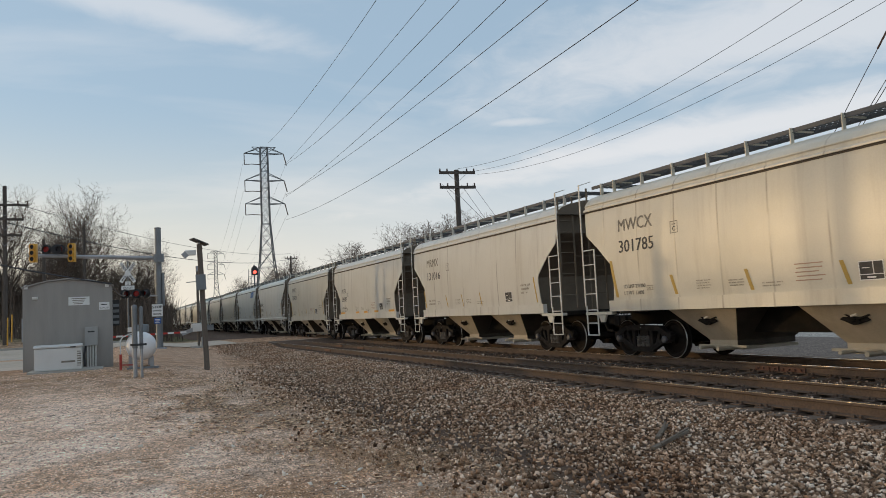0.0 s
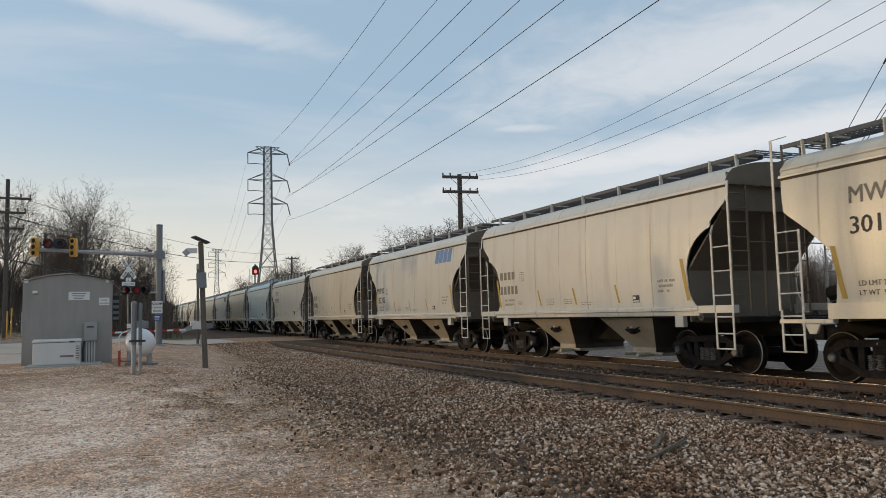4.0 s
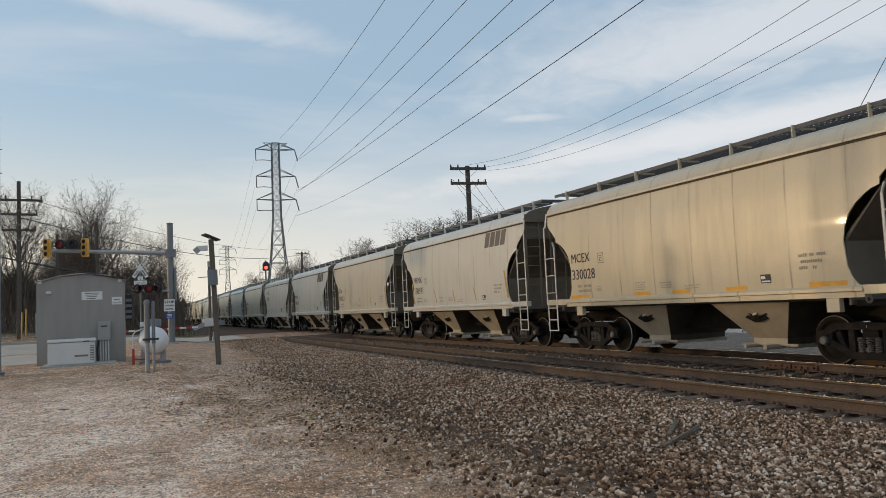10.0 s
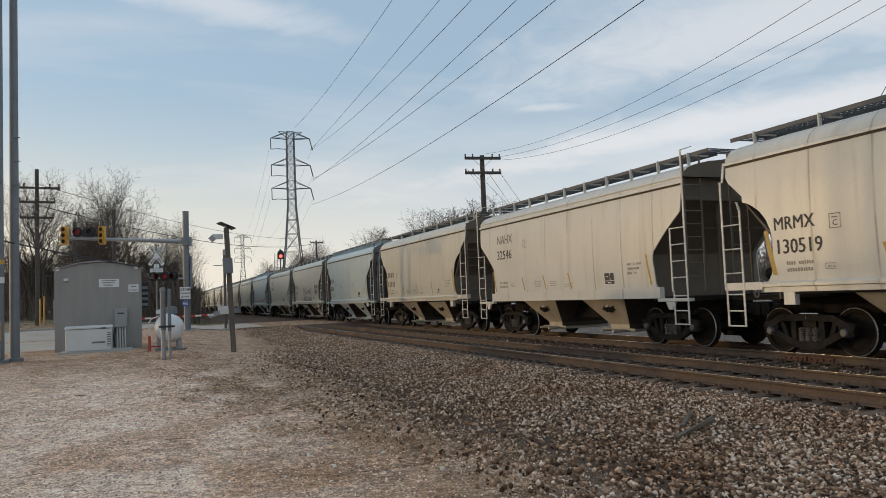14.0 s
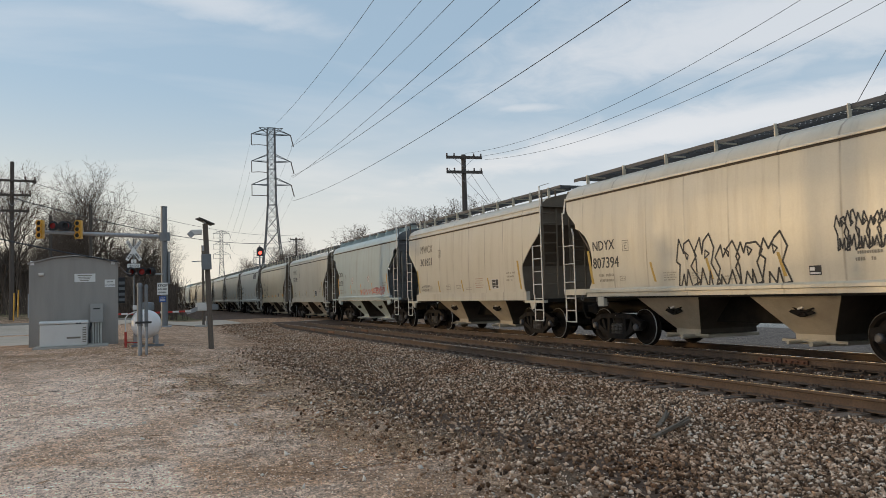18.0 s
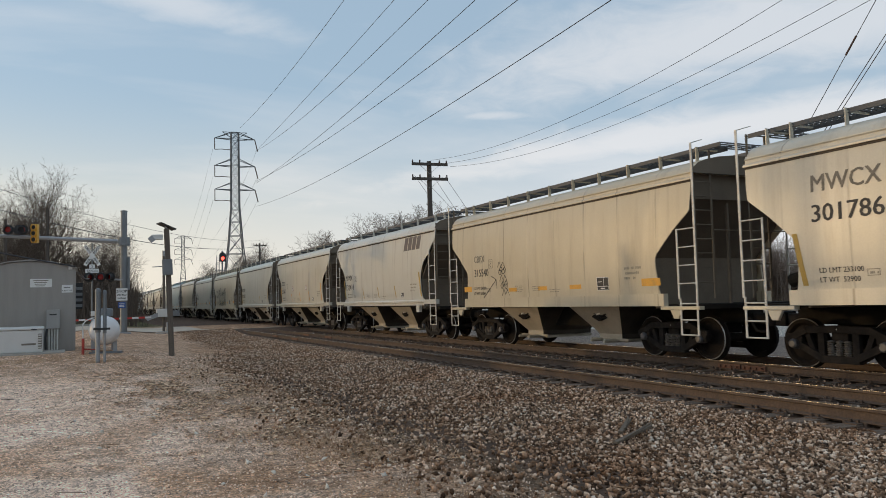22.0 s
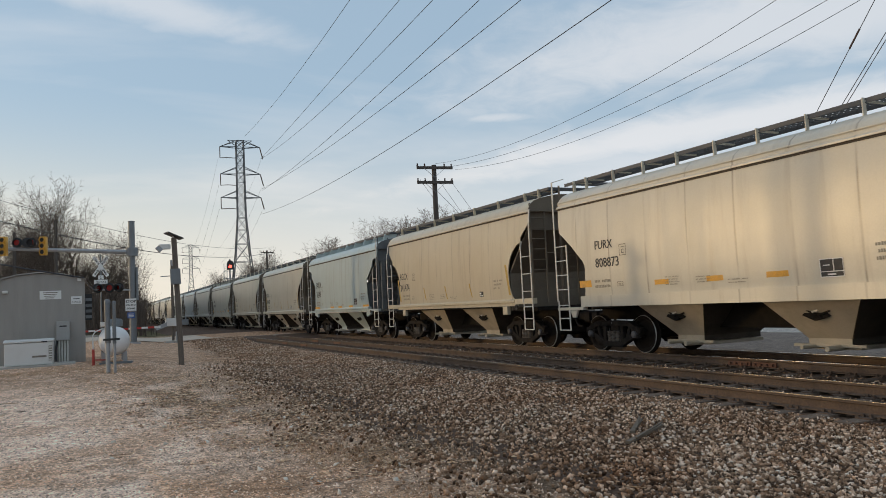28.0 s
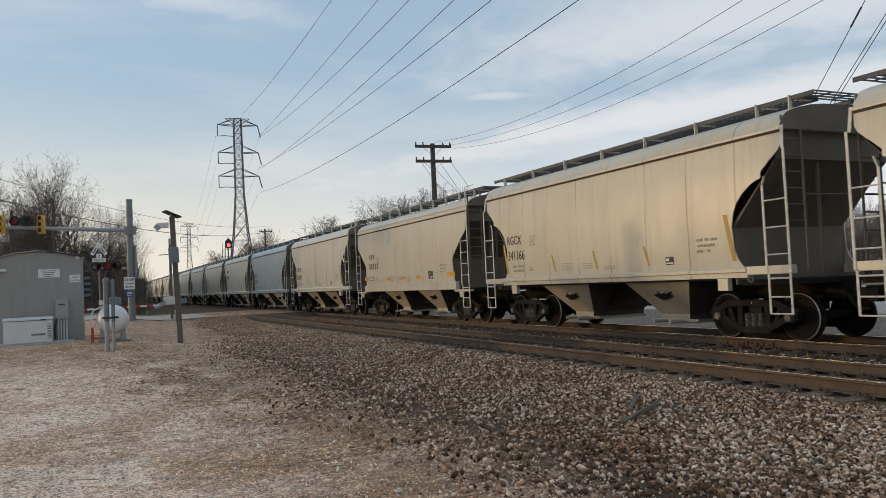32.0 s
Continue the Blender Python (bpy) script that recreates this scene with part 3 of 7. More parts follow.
scatter("ballast_stones", 90000, on_bed, (0.024, 0.074), STONE, "grey and rust-brown crushed stones lying loose", 11)
scatter("ballast_stones", 15000, between, (0.03, 0.07), STONE, "crushed stones between the rails", 12)
scatter("pebbles", 52000, on_yard, (0.010, 0.036), material("yard_pebble", (0.74, 0.56, 0.43), 0.95, grain=0.15, island=0.7, bump=0.2, spec=0.1), "small pale pebbles strewn over the yard", 13)

def by_edge(r, count):
    out = []
    for _ in range(count):
        y = 4.5 + 10 * r.random() ** 1.4
        x = bed_edge(y) - 0.4 - 3.0 * r.random() ** 1.3
        out.append((x, y, ground_z(x, y) + 0.01))
    return out


scatter("pale_stones", 90, by_edge, (0.03, 0.10), material("chalky_stone", (0.78, 0.70, 0.60), 0.9, grain=0.12, island=0.25, bump=0.2), "loose pale flat stones on the dirt", 14, 0.4)

# dead leaves and chips on the dirt strip
LEAF = material("dead_leaf", (0.36, 0.21, 0.115), 0.85, second=(0.76, 0.56, 0.37), scale=9, amount=1.0, island=0.8, bump=0.1)


def litter(name, count, seed):
    r = random.Random(seed)
    s = Shape()
    while len(s.f) < count * 2:
        y = min(24.0, max(7.0, r.gauss(13.2, 2.8)))
        x = 2.35 - 0.15 * (y - 10.5) + r.gauss(0, 0.75)
        if noise.noise((x * 1.2, y * 1.0, 9)) < -0.30 + r.random() * 0.6:
            continue
        z = max(ground_z(x, y), bed_z(x, y) if x > bed_edge(y) else -9) + 0.012
        a, w, h = r.random() * 6.28, r.uniform(0.010, 0.026), r.uniform(0.02, 0.055)
        ca, sa = math.cos(a), math.sin(a)
        pts = [(-w, 0, r.uniform(0, 0.015)), (0, -h, 0), (w, 0, r.uniform(0, 0.02)), (0, h, r.uniform(0, 0.012))]
        s.add([(x + p[0] * ca - p[1] * sa, y + p[0] * sa + p[1] * ca, z + p[2]) for p in pts], [(0, 1, 2), (0, 2, 3)])
    return tagged(part(name, s, LEAF), "brown dead leaves and bark chips on the dirt", "leaves", kind="stuff")


litter("leaf_litter", 7000, 21)


def dry_grass(count, seed):
    """Short dead blades in ragged tufts: before the hut, along the dirt and beside the ballast."""
    r = random.Random(seed)
    s = Shape()
    for _ in range(count):
        pick = r.random()
        if pick < 0.5:
            cx, cy, n = r.uniform(-5.5, 1.2), r.gauss(20.6, 1.3), 9
        elif pick < 0.8:
            cy = r.uniform(7.5, 20)
            cx, n = 2.5 - 0.06 * (cy - 10) + r.gauss(0, 0.8), 6
        else:
            cx, cy, n = r.gauss(2.6, 0.35), r.gauss(8.0, 1.2), 9
        if noise.noise((cx * 0.7, cy * 0.7, 4)) < -0.05:
            continue
        z = max(ground_z(cx, cy), bed_z(cx, cy) if cx > bed_edge(cy) else -9)
        for _ in range(n):
            x, y = cx + r.gauss(0, 0.07), cy + r.gauss(0, 0.07)
            a, h, w = r.uniform(0, 6.28), r.uniform(0.015, 0.07), r.uniform(0.002, 0.004)
            lean = r.uniform(0.4, 1.8) * h
            s.add([(x - w * math.sin(a), y + w * math.cos(a), z), (x + w * math.sin(a), y - w * math.cos(a), z), (x + lean * math.cos(a), y + lean * math.sin(a), z + h)], [(0, 1, 2)])
    return tagged(part("dry_grass", s, STRAW), "short dead straw-coloured grass on the dirt", "grass", kind="stuff")


STRAW = material("dead_grass", (0.54, 0.36, 0.215), 0.9, second=(0.34, 0.22, 0.13), scale=4, amount=0.9, island=0.5, bump=0)
dry_grass(2600, 29)


def twigs(count, seed):
    r = random.Random(seed)
    s = Shape()
    for _ in range(count):
        y = 4.5 + 16 * r.random() ** 1.3
        x = r.uniform(-2.5, 6.5)
        z = max(ground_z(x, y), bed_z(x, y) if x > bed_edge(y) else -9) + 0.025
        a, ln = r.uniform(0, 6.28), r.uniform(0.08, 0.34)
        p = Vector((x, y, z))
        q = p + Vector((math.cos(a) * ln, math.sin(a) * ln, r.uniform(0, 0.03)))
        s.tube(p, q, r.uniform(0.004, 0.008), 4, 0.003)
        if r.random() < 0.4:
            w = p.lerp(q, 0.5)
            s.tube(w, w + Vector((math.cos(a + 0.7), math.sin(a + 0.7), 0.05)) * ln * 0.4, 0.004, 4, 0.002)
    return tagged(part("twigs", s, LEAF), "dry fallen twigs strewn over dirt and ballast", "twigs", kind="stuff")


twigs(90, 23)

# splintered wood by the ballast: place, turn and length
SPLINTERS = ((6.2, 7.8, -46, 0.85), (5.88, 7.25, -60, 1.1))
WOOD_GREY = material("weathered_wood", (0.17, 0.135, 0.10), 0.9, second=(0.09, 0.07, 0.055), scale=5, amount=0.8, stretch=(6, 6, 0.6), bump=0.5)
for (x, y, a, ln) in SPLINTERS:
    s = Shape().bar((0, -ln / 2, 0.03), (0, ln / 2, 0.05), 0.06, 0.03).bar((0.03, -ln / 3, 0.05), (-0.02, ln / 1.7, 0.07), 0.025, 0.02)
    ob = part("wood_splinter", s, WOOD_GREY, bevel=0.004)
    ob.matrix_basis = pose(x, y, max(bed_z(x, y), ground_z(x, y) + 0.012) + 0.01, 0, 0, a)
    tagged(ob, "weathered splinter of an old tie lying on the ballast", "wood", "wood splinters")

# ---- tracks ----
RAIL_SIDE = material("rusty_rail", (0.122, 0.080, 0.054), 0.85, second=(0.072, 0.05, 0.037), scale=3, amount=0.8, grain=0.2, grain_scale=30, bump=0.3)
RAIL_TOP = material("polished_railhead", (0.80, 0.75, 0.68), 0.26, metal=1.0, grain=0.06, second=(0.30, 0.25, 0.2), scale=2, amount=0.5)
TIE = material("creosote_tie", (0.115, 0.080, 0.058), 0.9, second=(0.20, 0.148, 0.108), scale=4, amount=0.7, stretch=(0.6, 6, 6), grain=0.3, bump=0.6, rnd=0.25)
PLATE = material("rusty_tie_plate", (0.105, 0.068, 0.047), 0.8, second=(0.06, 0.045, 0.036), scale=5, amount=0.8, bump=0.3)
RAIL_SEC = [(-0.076, -0.172), (0.076, -0.172), (0.076, -0.160), (0.012, -0.145), (0.010, -0.048), (0.036, -0.036), (0.036, -0.003),
            (-0.036, -0.003), (-0.036, -0.036), (-0.010, -0.048), (-0.012, -0.145), (-0.076, -0.160)]
TRACK_LO, TRACK_HI = -60.0, 420.0
tie_mesh = None
for xc, nm in ((X_NEAR, "empty"), (X_FAR, "loaded")):
    track = thing("railway_track", pose(xc, 0, 0), f"{nm} railway track of rusty rails on dark wooden ties", "track", "tracks", "structure")
    for side in (-1, 1):
        x = side * 0.7525
        rail = part("rail", Shape().prism([(x + a, b) for a, b in RAIL_SEC], "y", TRACK_LO, TRACK_HI), RAIL_SIDE, track)
        part("railhead", Shape().box(x - 0.024, x + 0.022, TRACK_LO, TRACK_HI, -0.0032, 0.0), RAIL_TOP, rail, "shiny worn running surface")
    if tie_mesh is None:
        tie_mesh = Shape().box(-1.30, 1.30, -0.115, 0.115, -0.36, -0.188).mesh("tie", TIE, bevel=0.012)
    rest, plates = Shape(), Shape()
    y, rr, i = TRACK_LO + 0.3, random.Random(5 + int(xc)), 0
    while y < TRACK_HI:
        yy = y + rr.uniform(-0.03, 0.03)
        if Y_ROAD0 - 0.2 < yy < Y_ROAD1 + 0.2:
            y += 0.5
            continue
        if -2 < yy < 47.5:
            t = part("tie", tie_mesh, TIE, track)
            t.matrix_basis = pose(rr.uniform(-0.04, 0.04), yy, rr.uniform(-0.008, 0.004), 0, 0, rr.uniform(-0.8, 0.8))
        else:
            rest.box(-1.3, 1.3, yy - 0.115, yy + 0.115, -0.36, -0.19)
        if -2 < yy < 60:
            for side in (-1, 1):
                x = side * 0.7525
                plates.box(x - 0.19, x + 0.19, yy - 0.095, yy + 0.095, -0.190, -0.1725)
                for dx in (-0.105, 0.105):
                    for dy in (-0.05, 0.05):
                        plates.box(x + dx - 0.017, x + dx + 0.017, yy + dy - 0.017, yy + dy + 0.017, -0.1725, -0.135)
                if i % 2 == 0:
                    for dy in (-0.14, 0.14):
                        plates.box(x - 0.10, x + 0.10, yy + dy - 0.02, yy + dy + 0.02, -0.21, -0.165)
        y += 0.5
        i += 1
    tagged(part("distant_ties", rest, TIE, track), kind="stuff")
    tagged(part("tie_plates_and_spikes", plates, PLATE, track), kind="stuff")

# rail joint bars on the empty track, by the crossing
for x in (-0.7525, 0.7525):
    for y in (33.0, 36.6):
        s = Shape().box(x - 0.055, x + 0.055, y - 0.45, y + 0.45, -0.135, -0.05)
        ob = part("joint_bar", s, material("fresh_rust", (0.20, 0.095, 0.05), 0.8, grain=0.2), None, bevel=0.006)
        ob.matrix_basis = pose(X_NEAR, 0, 0)
        tagged(ob, "orange rusty joint bar bolted to the rail", "rail joint", "joint bars")

RUST_BAR = material("joint_bar_rust", (0.135, 0.060, 0.036), 0.85, second=(0.07, 0.045, 0.034), scale=9, amount=0.9, grain=0.3, grain_scale=40, bump=0.4)


def joint_shape():
    s = Shape().prism([(-0.055, -0.15), (-0.02, -0.145), (-0.02, -0.055), (-0.045, -0.06)], "y", -0.30, 0.30)
    for i in range(4):
        s.tube((-0.05, -0.22 + i * 0.147, -0.105), (-0.085, -0.22 + i * 0.147, -0.105), 0.022, 6)
    return s


for y in (11.3, 11.95):
    ob = part("joint_bar", joint_shape(), RUST_BAR, None)
    ob.matrix_basis = pose(X_FAR - 0.7525, y, 0)
    tagged(ob, "orange rusty joint bar bolted to the rail", "rail joint", "joint bars")

# ---- the road over the crossing ----
ASPHALT = material("worn_asphalt", (0.56, 0.46, 0.365), 0.95, spec=0.08, second=(0.42, 0.345, 0.27), scale=0.5, amount=0.7, grain=0.15, grain_scale=30, bump=0.3)


def road_z(x, y):
    return max(ground_z(x, y), -0.3 if x > 0 else -9.0) + 0.035 if not (6.5 < x < 16.5) else 0.012


def road_sheet():
    xs = spread(-160, 160, -12, 24, 0.5, 1.15)
    ys = list(np.linspace(Y_ROAD0, Y_ROAD1, 9))
    s = Shape()
    n = len(xs)
    for y in ys:
        for x in xs:
            swing = 0.0
            z = road_z(x, y + swing)
            if 5.5 < x < 17.5:
                w = smooth(5.5, 6.8, x) * smooth(17.5, 16.2, x)
                z = z * (1 - w) + 0.012 * w
            s.v.append((x, y + swing, z))
    s.f = [(j * n + i, j * n + i + 1, (j + 1) * n + i + 1, (j + 1) * n + i) for j in range(len(ys) - 1) for i in range(n - 1)
           if not any(abs((xs[i] + xs[i + 1]) / 2 - c) < 1.35 for c in (X_NEAR, X_FAR))]
    return s


road = tagged(part("road", road_sheet(), ASPHALT, smooth=True), "worn grey asphalt road over the level crossing", "road", kind="structure")
CONC = material("crossing_panel", (0.22, 0.205, 0.19), 0.9, second=(0.14, 0.13, 0.12), scale=1.5, amount=0.7, grain=0.12, bump=0.3, rnd=0.12)
for xc in (X_NEAR, X_FAR):
    for x0, x1 in ((-1.36, -0.83), (-0.66, 0.66), (0.83, 1.36)):
        for i in range(4):
            y0 = Y_ROAD0 + i * 2.5
            part("crossing_panel", Shape().box(xc + x0, xc + x1, y0 + 0.01, y0 + 2.49, -0.2, 0.004), CONC, road, bevel=0.01)
# driveway apron and kerb line left of the hut
def apron_z(x, y):
    return ground_z(x, y) + 0.03


apron = part("driveway", sheet(list(np.linspace(-16, -2.9, 20)), list(np.linspace(29.5, Y_ROAD0 + 0.3, 20)), apron_z), ASPHALT, smooth=True)
tagged(apron, "grey asphalt driveway beside the equipment hut", "driveway", kind="structure")
LINE = material("faded_road_line", (0.55, 0.53, 0.48), 0.8, second=(0.3, 0.28, 0.26), scale=6, amount=0.8)
s = Shape()
for i in range(40):
    x = -40 + i
    pts = [(x, 52.42), (x + 1, 52.42), (x + 1, 52.57), (x, 52.57)]
    s.add([(a, b, max(road_z(a, b), ground_z(a, b) + 0.035) + 0.008) for a, b in pts], [(0, 1, 2, 3)])
part("road_line", s, LINE, road, "faded pale centre line")
KERB = material("kerb_concrete", (0.36, 0.33, 0.29), 0.9, grain=0.12, bump=0.3)
s = Shape()
for i in range(38):
    x = -44 + i * 1.2
    za, zb = ground_z(x, Y_ROAD1 + 0.1), ground_z(x + 1.19, Y_ROAD1 + 0.1)
    s.bar((x, Y_ROAD1 + 0.12, za + 0.05), (x + 1.19, Y_ROAD1 + 0.12, zb + 0.05), 0.18, 0.24)
tagged(part("kerb", s, KERB), "pale concrete kerb along the far road edge", "kerb", kind="structure")

# ================= the train of covered hoppers =================
SPACING = (12.69, 12.71, 12.69, 12.67, 12.67, 12.69, 12.71, 12.65, 12.73, 12.74, 12.74, 12.77, 12.7, 12.7, 12.7, 12.8, 12.71, 12.76,
           12.67, 12.69, 12.71, 12.72, 12.74, 12.68, 12.68, 12.78, 12.78, 12.72, 12.75, 12.7)
CAR_Y = [11.35]        # where each car's middle stands at the start
while len(CAR_Y) < 48:
    CAR_Y.append(CAR_Y[-1] + (SPACING[len(CAR_Y) - 1] if len(CAR_Y) <= len(SPACING) else 12.7))
R_WHEEL = 0.457


def half_width(z):
    return float(np.interp(z, (1.2, 1.9, 2.6, 3.3, 3.97, 4.2), (1.575, 1.615, 1.625, 1.605, 1.555, 1.53)))


END_CURVED = ((1.42, 4.66), (1.50, 4.58), (1.62, 4.49), (1.80, 4.43), (2.25, 4.40), (2.48, 4.45), (2.69, 4.55), (2.86, 4.70), (3.00, 4.90), (3.06, 5.02),
              (3.10, 5.16), (3.22, 5.17), (3.38, 5.35), (3.56, 5.57), (3.66, 5.63), (3.97, 5.66))
END_FLAT = ((1.42, 4.58), (1.54, 4.55), (2.08, 4.48), (2.22, 4.49), (2.32, 4.55), (2.79, 5.08), (3.10, 5.50), (3.16, 5.57), (3.5, 5.61), (3.97, 5.63))
END_ANGULAR = ((1.42, 4.47), (1.89, 4.36), (2.62, 4.30), (2.66, 4.30), (3.18, 5.00), (3.26, 5.06), (3.44, 5.07), (3.53, 5.20), (3.58, 5.50), (3.62, 5.64), (3.97, 5.66))
FLAT_DROP = 0.10      # the flat-sided cars are a little lower
ROOF = [(1.575, 3.95), (1.565, 4.03), (1.50, 4.16), (1.36, 4.27), (1.10, 4.36), (0.75, 4.43), (0.38, 4.47)]


def side_shape(ends, sgn):
    zs = sorted(set([z for z, _ in ends] + list(np.linspace(1.42, 3.97, 10).round(3))))
    cols = 22
    s = Shape()
    for skin in (0.0, 0.025):
        for z in zs:
            e = float(np.interp(z, [a for a, _ in ends], [b for _, b in ends]))
            for i in range(cols + 1):
                s.v.append((sgn * (half_width(z) - skin), e * (2 * i / cols - 1), z))
    n, m = cols + 1, len(zs)
    for k in range(2):
        for j in range(m - 1):
            for i in range(cols):
                a = k * n * m + j * n + i
                s.f.append((a, a + 1, a + n + 1, a + n))
    for j in range(m - 1):
        for i in (0, n - 1):
            a, b = j * n + i, n * m + j * n + i
            s.f.append((a, a + n, b + n, b))
    return s


def roof_shape(drop):
    sec = [(-x, z) for x, z in ROOF] + [(x, z) for x, z in reversed(ROOF)]
    sec = [(x, z - drop * (z > 3.96)) for x, z in sec]
    return Shape().prism(sec, "y", -5.64, 5.64)


def funnel(y0, y1, b0, b1):
    """One hopper bay: top at the sill, narrow foot over the outlet."""
    zt, zb = 1.47, 0.46
    top = [(-1.52, y0), (1.52, y0), (1.52, y1), (-1.52, y1)]
    neck = [(-1.50, y0 + 0.12), (1.50, y0 + 0.12), (1.50, y1 - 0.12), (-1.50, y1 - 0.12)]
    bot = [(-0.84, b0), (0.84, b0), (0.84, b1), (-0.84, b1)]
    v = [(*p, zt) for p in top] + [(*p, 1.26) for p in neck] + [(*p, zb) for p in bot] + [(*p, 0.34) for p in bot]
    f = [(a + i, a + (i + 1) % 4, a + 4 + (i + 1) % 4, a + 4 + i) for a in (0, 4, 8) for i in range(4)] + [(12, 13, 14, 15), (3, 2, 1, 0)]
    return Shape().add(v, f)


def truck_side(x):
    """Cast side frame: top chord, diagonals, columns and bearing ends."""
    s = Shape()
    w = 0.13
    up = (1, 0, 0)
    for q in (-1, 1):
        s.bar((x, q * 1.08, 0.50), (x, q * 0.62, 0.72), w, 0.17, up)
        s.bar((x, q * 0.66, 0.715), (x, 0, 0.735), w, 0.15, up)
        s.bar((x, q * 0.98, 0.52), (x, q * 0.34, 0.22), w, 0.13, up)
        s.bar((x, q * 0.34, 0.18), (x, q * 0.34, 0.72), w, 0.10, up)
        s.bar((x, q * 0.66, 0.68), (x, q * 0.52, 0.34), w * 0.8, 0.07, up)
        s.prism([(q * 0.76, 0.40), (q * 1.06, 0.40), (q * 1.10, 0.62), (q * 0.84, 0.67), (q * 0.72, 0.58)], "x", x - w / 2, x + w / 2)
    s.bar((x, -0.40, 0.20), (x, 0.40, 0.20), w, 0.12, up)
    return s


def wheelset_shape():
    s = Shape()
    for sg in (-1, 1):
        prof = [(0.08, -0.09), (0.11, -0.09), (0.13, -0.02), (0.33, 0.02), (0.375, -0.035), (0.44, -0.045), (0.457, -0.03), (0.461, 0.06),
                (0.487, 0.075), (0.483, 0.09), (0.38, 0.095), (0.36, 0.05), (0.14, 0.03), (0.08, 0.05)]
        s.lathe([(r, sg * (0.755 - h)) for r, h in prof], "x", n=28)
        for i in range(4):
            c = 2 * math.pi * i / 4 + 0.4
            s.box(sg * 0.85 - 0.02, sg * 0.85 + 0.02, 0.07 * math.cos(c) - 0.015, 0.07 * math.cos(c) + 0.015, 0.07 * math.sin(c) - 0.015, 0.07 * math.sin(c) + 0.015)
    s.tube((-1.02, 0, 0), (1.02, 0, 0), 0.085, 12)
    return s


def spring_shape():
    prof = [(0.0, 0.255)]
    for i in range(7):
        prof += [(0.048, 0.262 + i * 0.038), (0.07, 0.278 + i * 0.038), (0.07, 0.286 + i * 0.038), (0.048, 0.296 + i * 0.038)]
    return Shape().lathe(prof + [(0.0, 0.54)], "z", n=10)


def grating(y0, y1, x0, x1, z):
    s = Shape()
    for x in (x0, x1):
        s.box(x - 0.014, x + 0.014, y0, y1, z - 0.085, z)
    k = int((y1 - y0) / 0.13)
    for i in range(k + 1):
        y = y0 + (y1 - y0) * i / k
        s.box(x0, x1, y - 0.012, y + 0.012, z - 0.03, z - 0.004)
    for j in range(1, 4):
        x = x0 + (x1 - x0) * j / 4
        s.box(x - 0.006, x + 0.006, y0, y1, z - 0.028, z - 0.002)
    return s


def ladder_shape(a, b, z0, z1, axis, at, rungs, lean=0.0, r=0.019):
    """Two stiles and the rungs between them, in the plane axis = at."""
    s = Shape()

    def p(w, z, dx=0.0):
        return (at + dx, w, z) if axis == "x" else (w, at + dx, z)
    s.bar(p(a, z0), p(a, z1[0]), 0.05, 0.018)
    s.bar(p(b, z0), p(b, z1[1] - 0.18), 0.045, 0.018)
    s.bar(p(b, z1[1] - 0.18), p(b + (0.07 if b > a else -0.07) * lean, z1[1]), 0.045, 0.018)
    for z in rungs:
        s.tube(p(a, z), p(b, z), r * 0.8, 6)
    return s


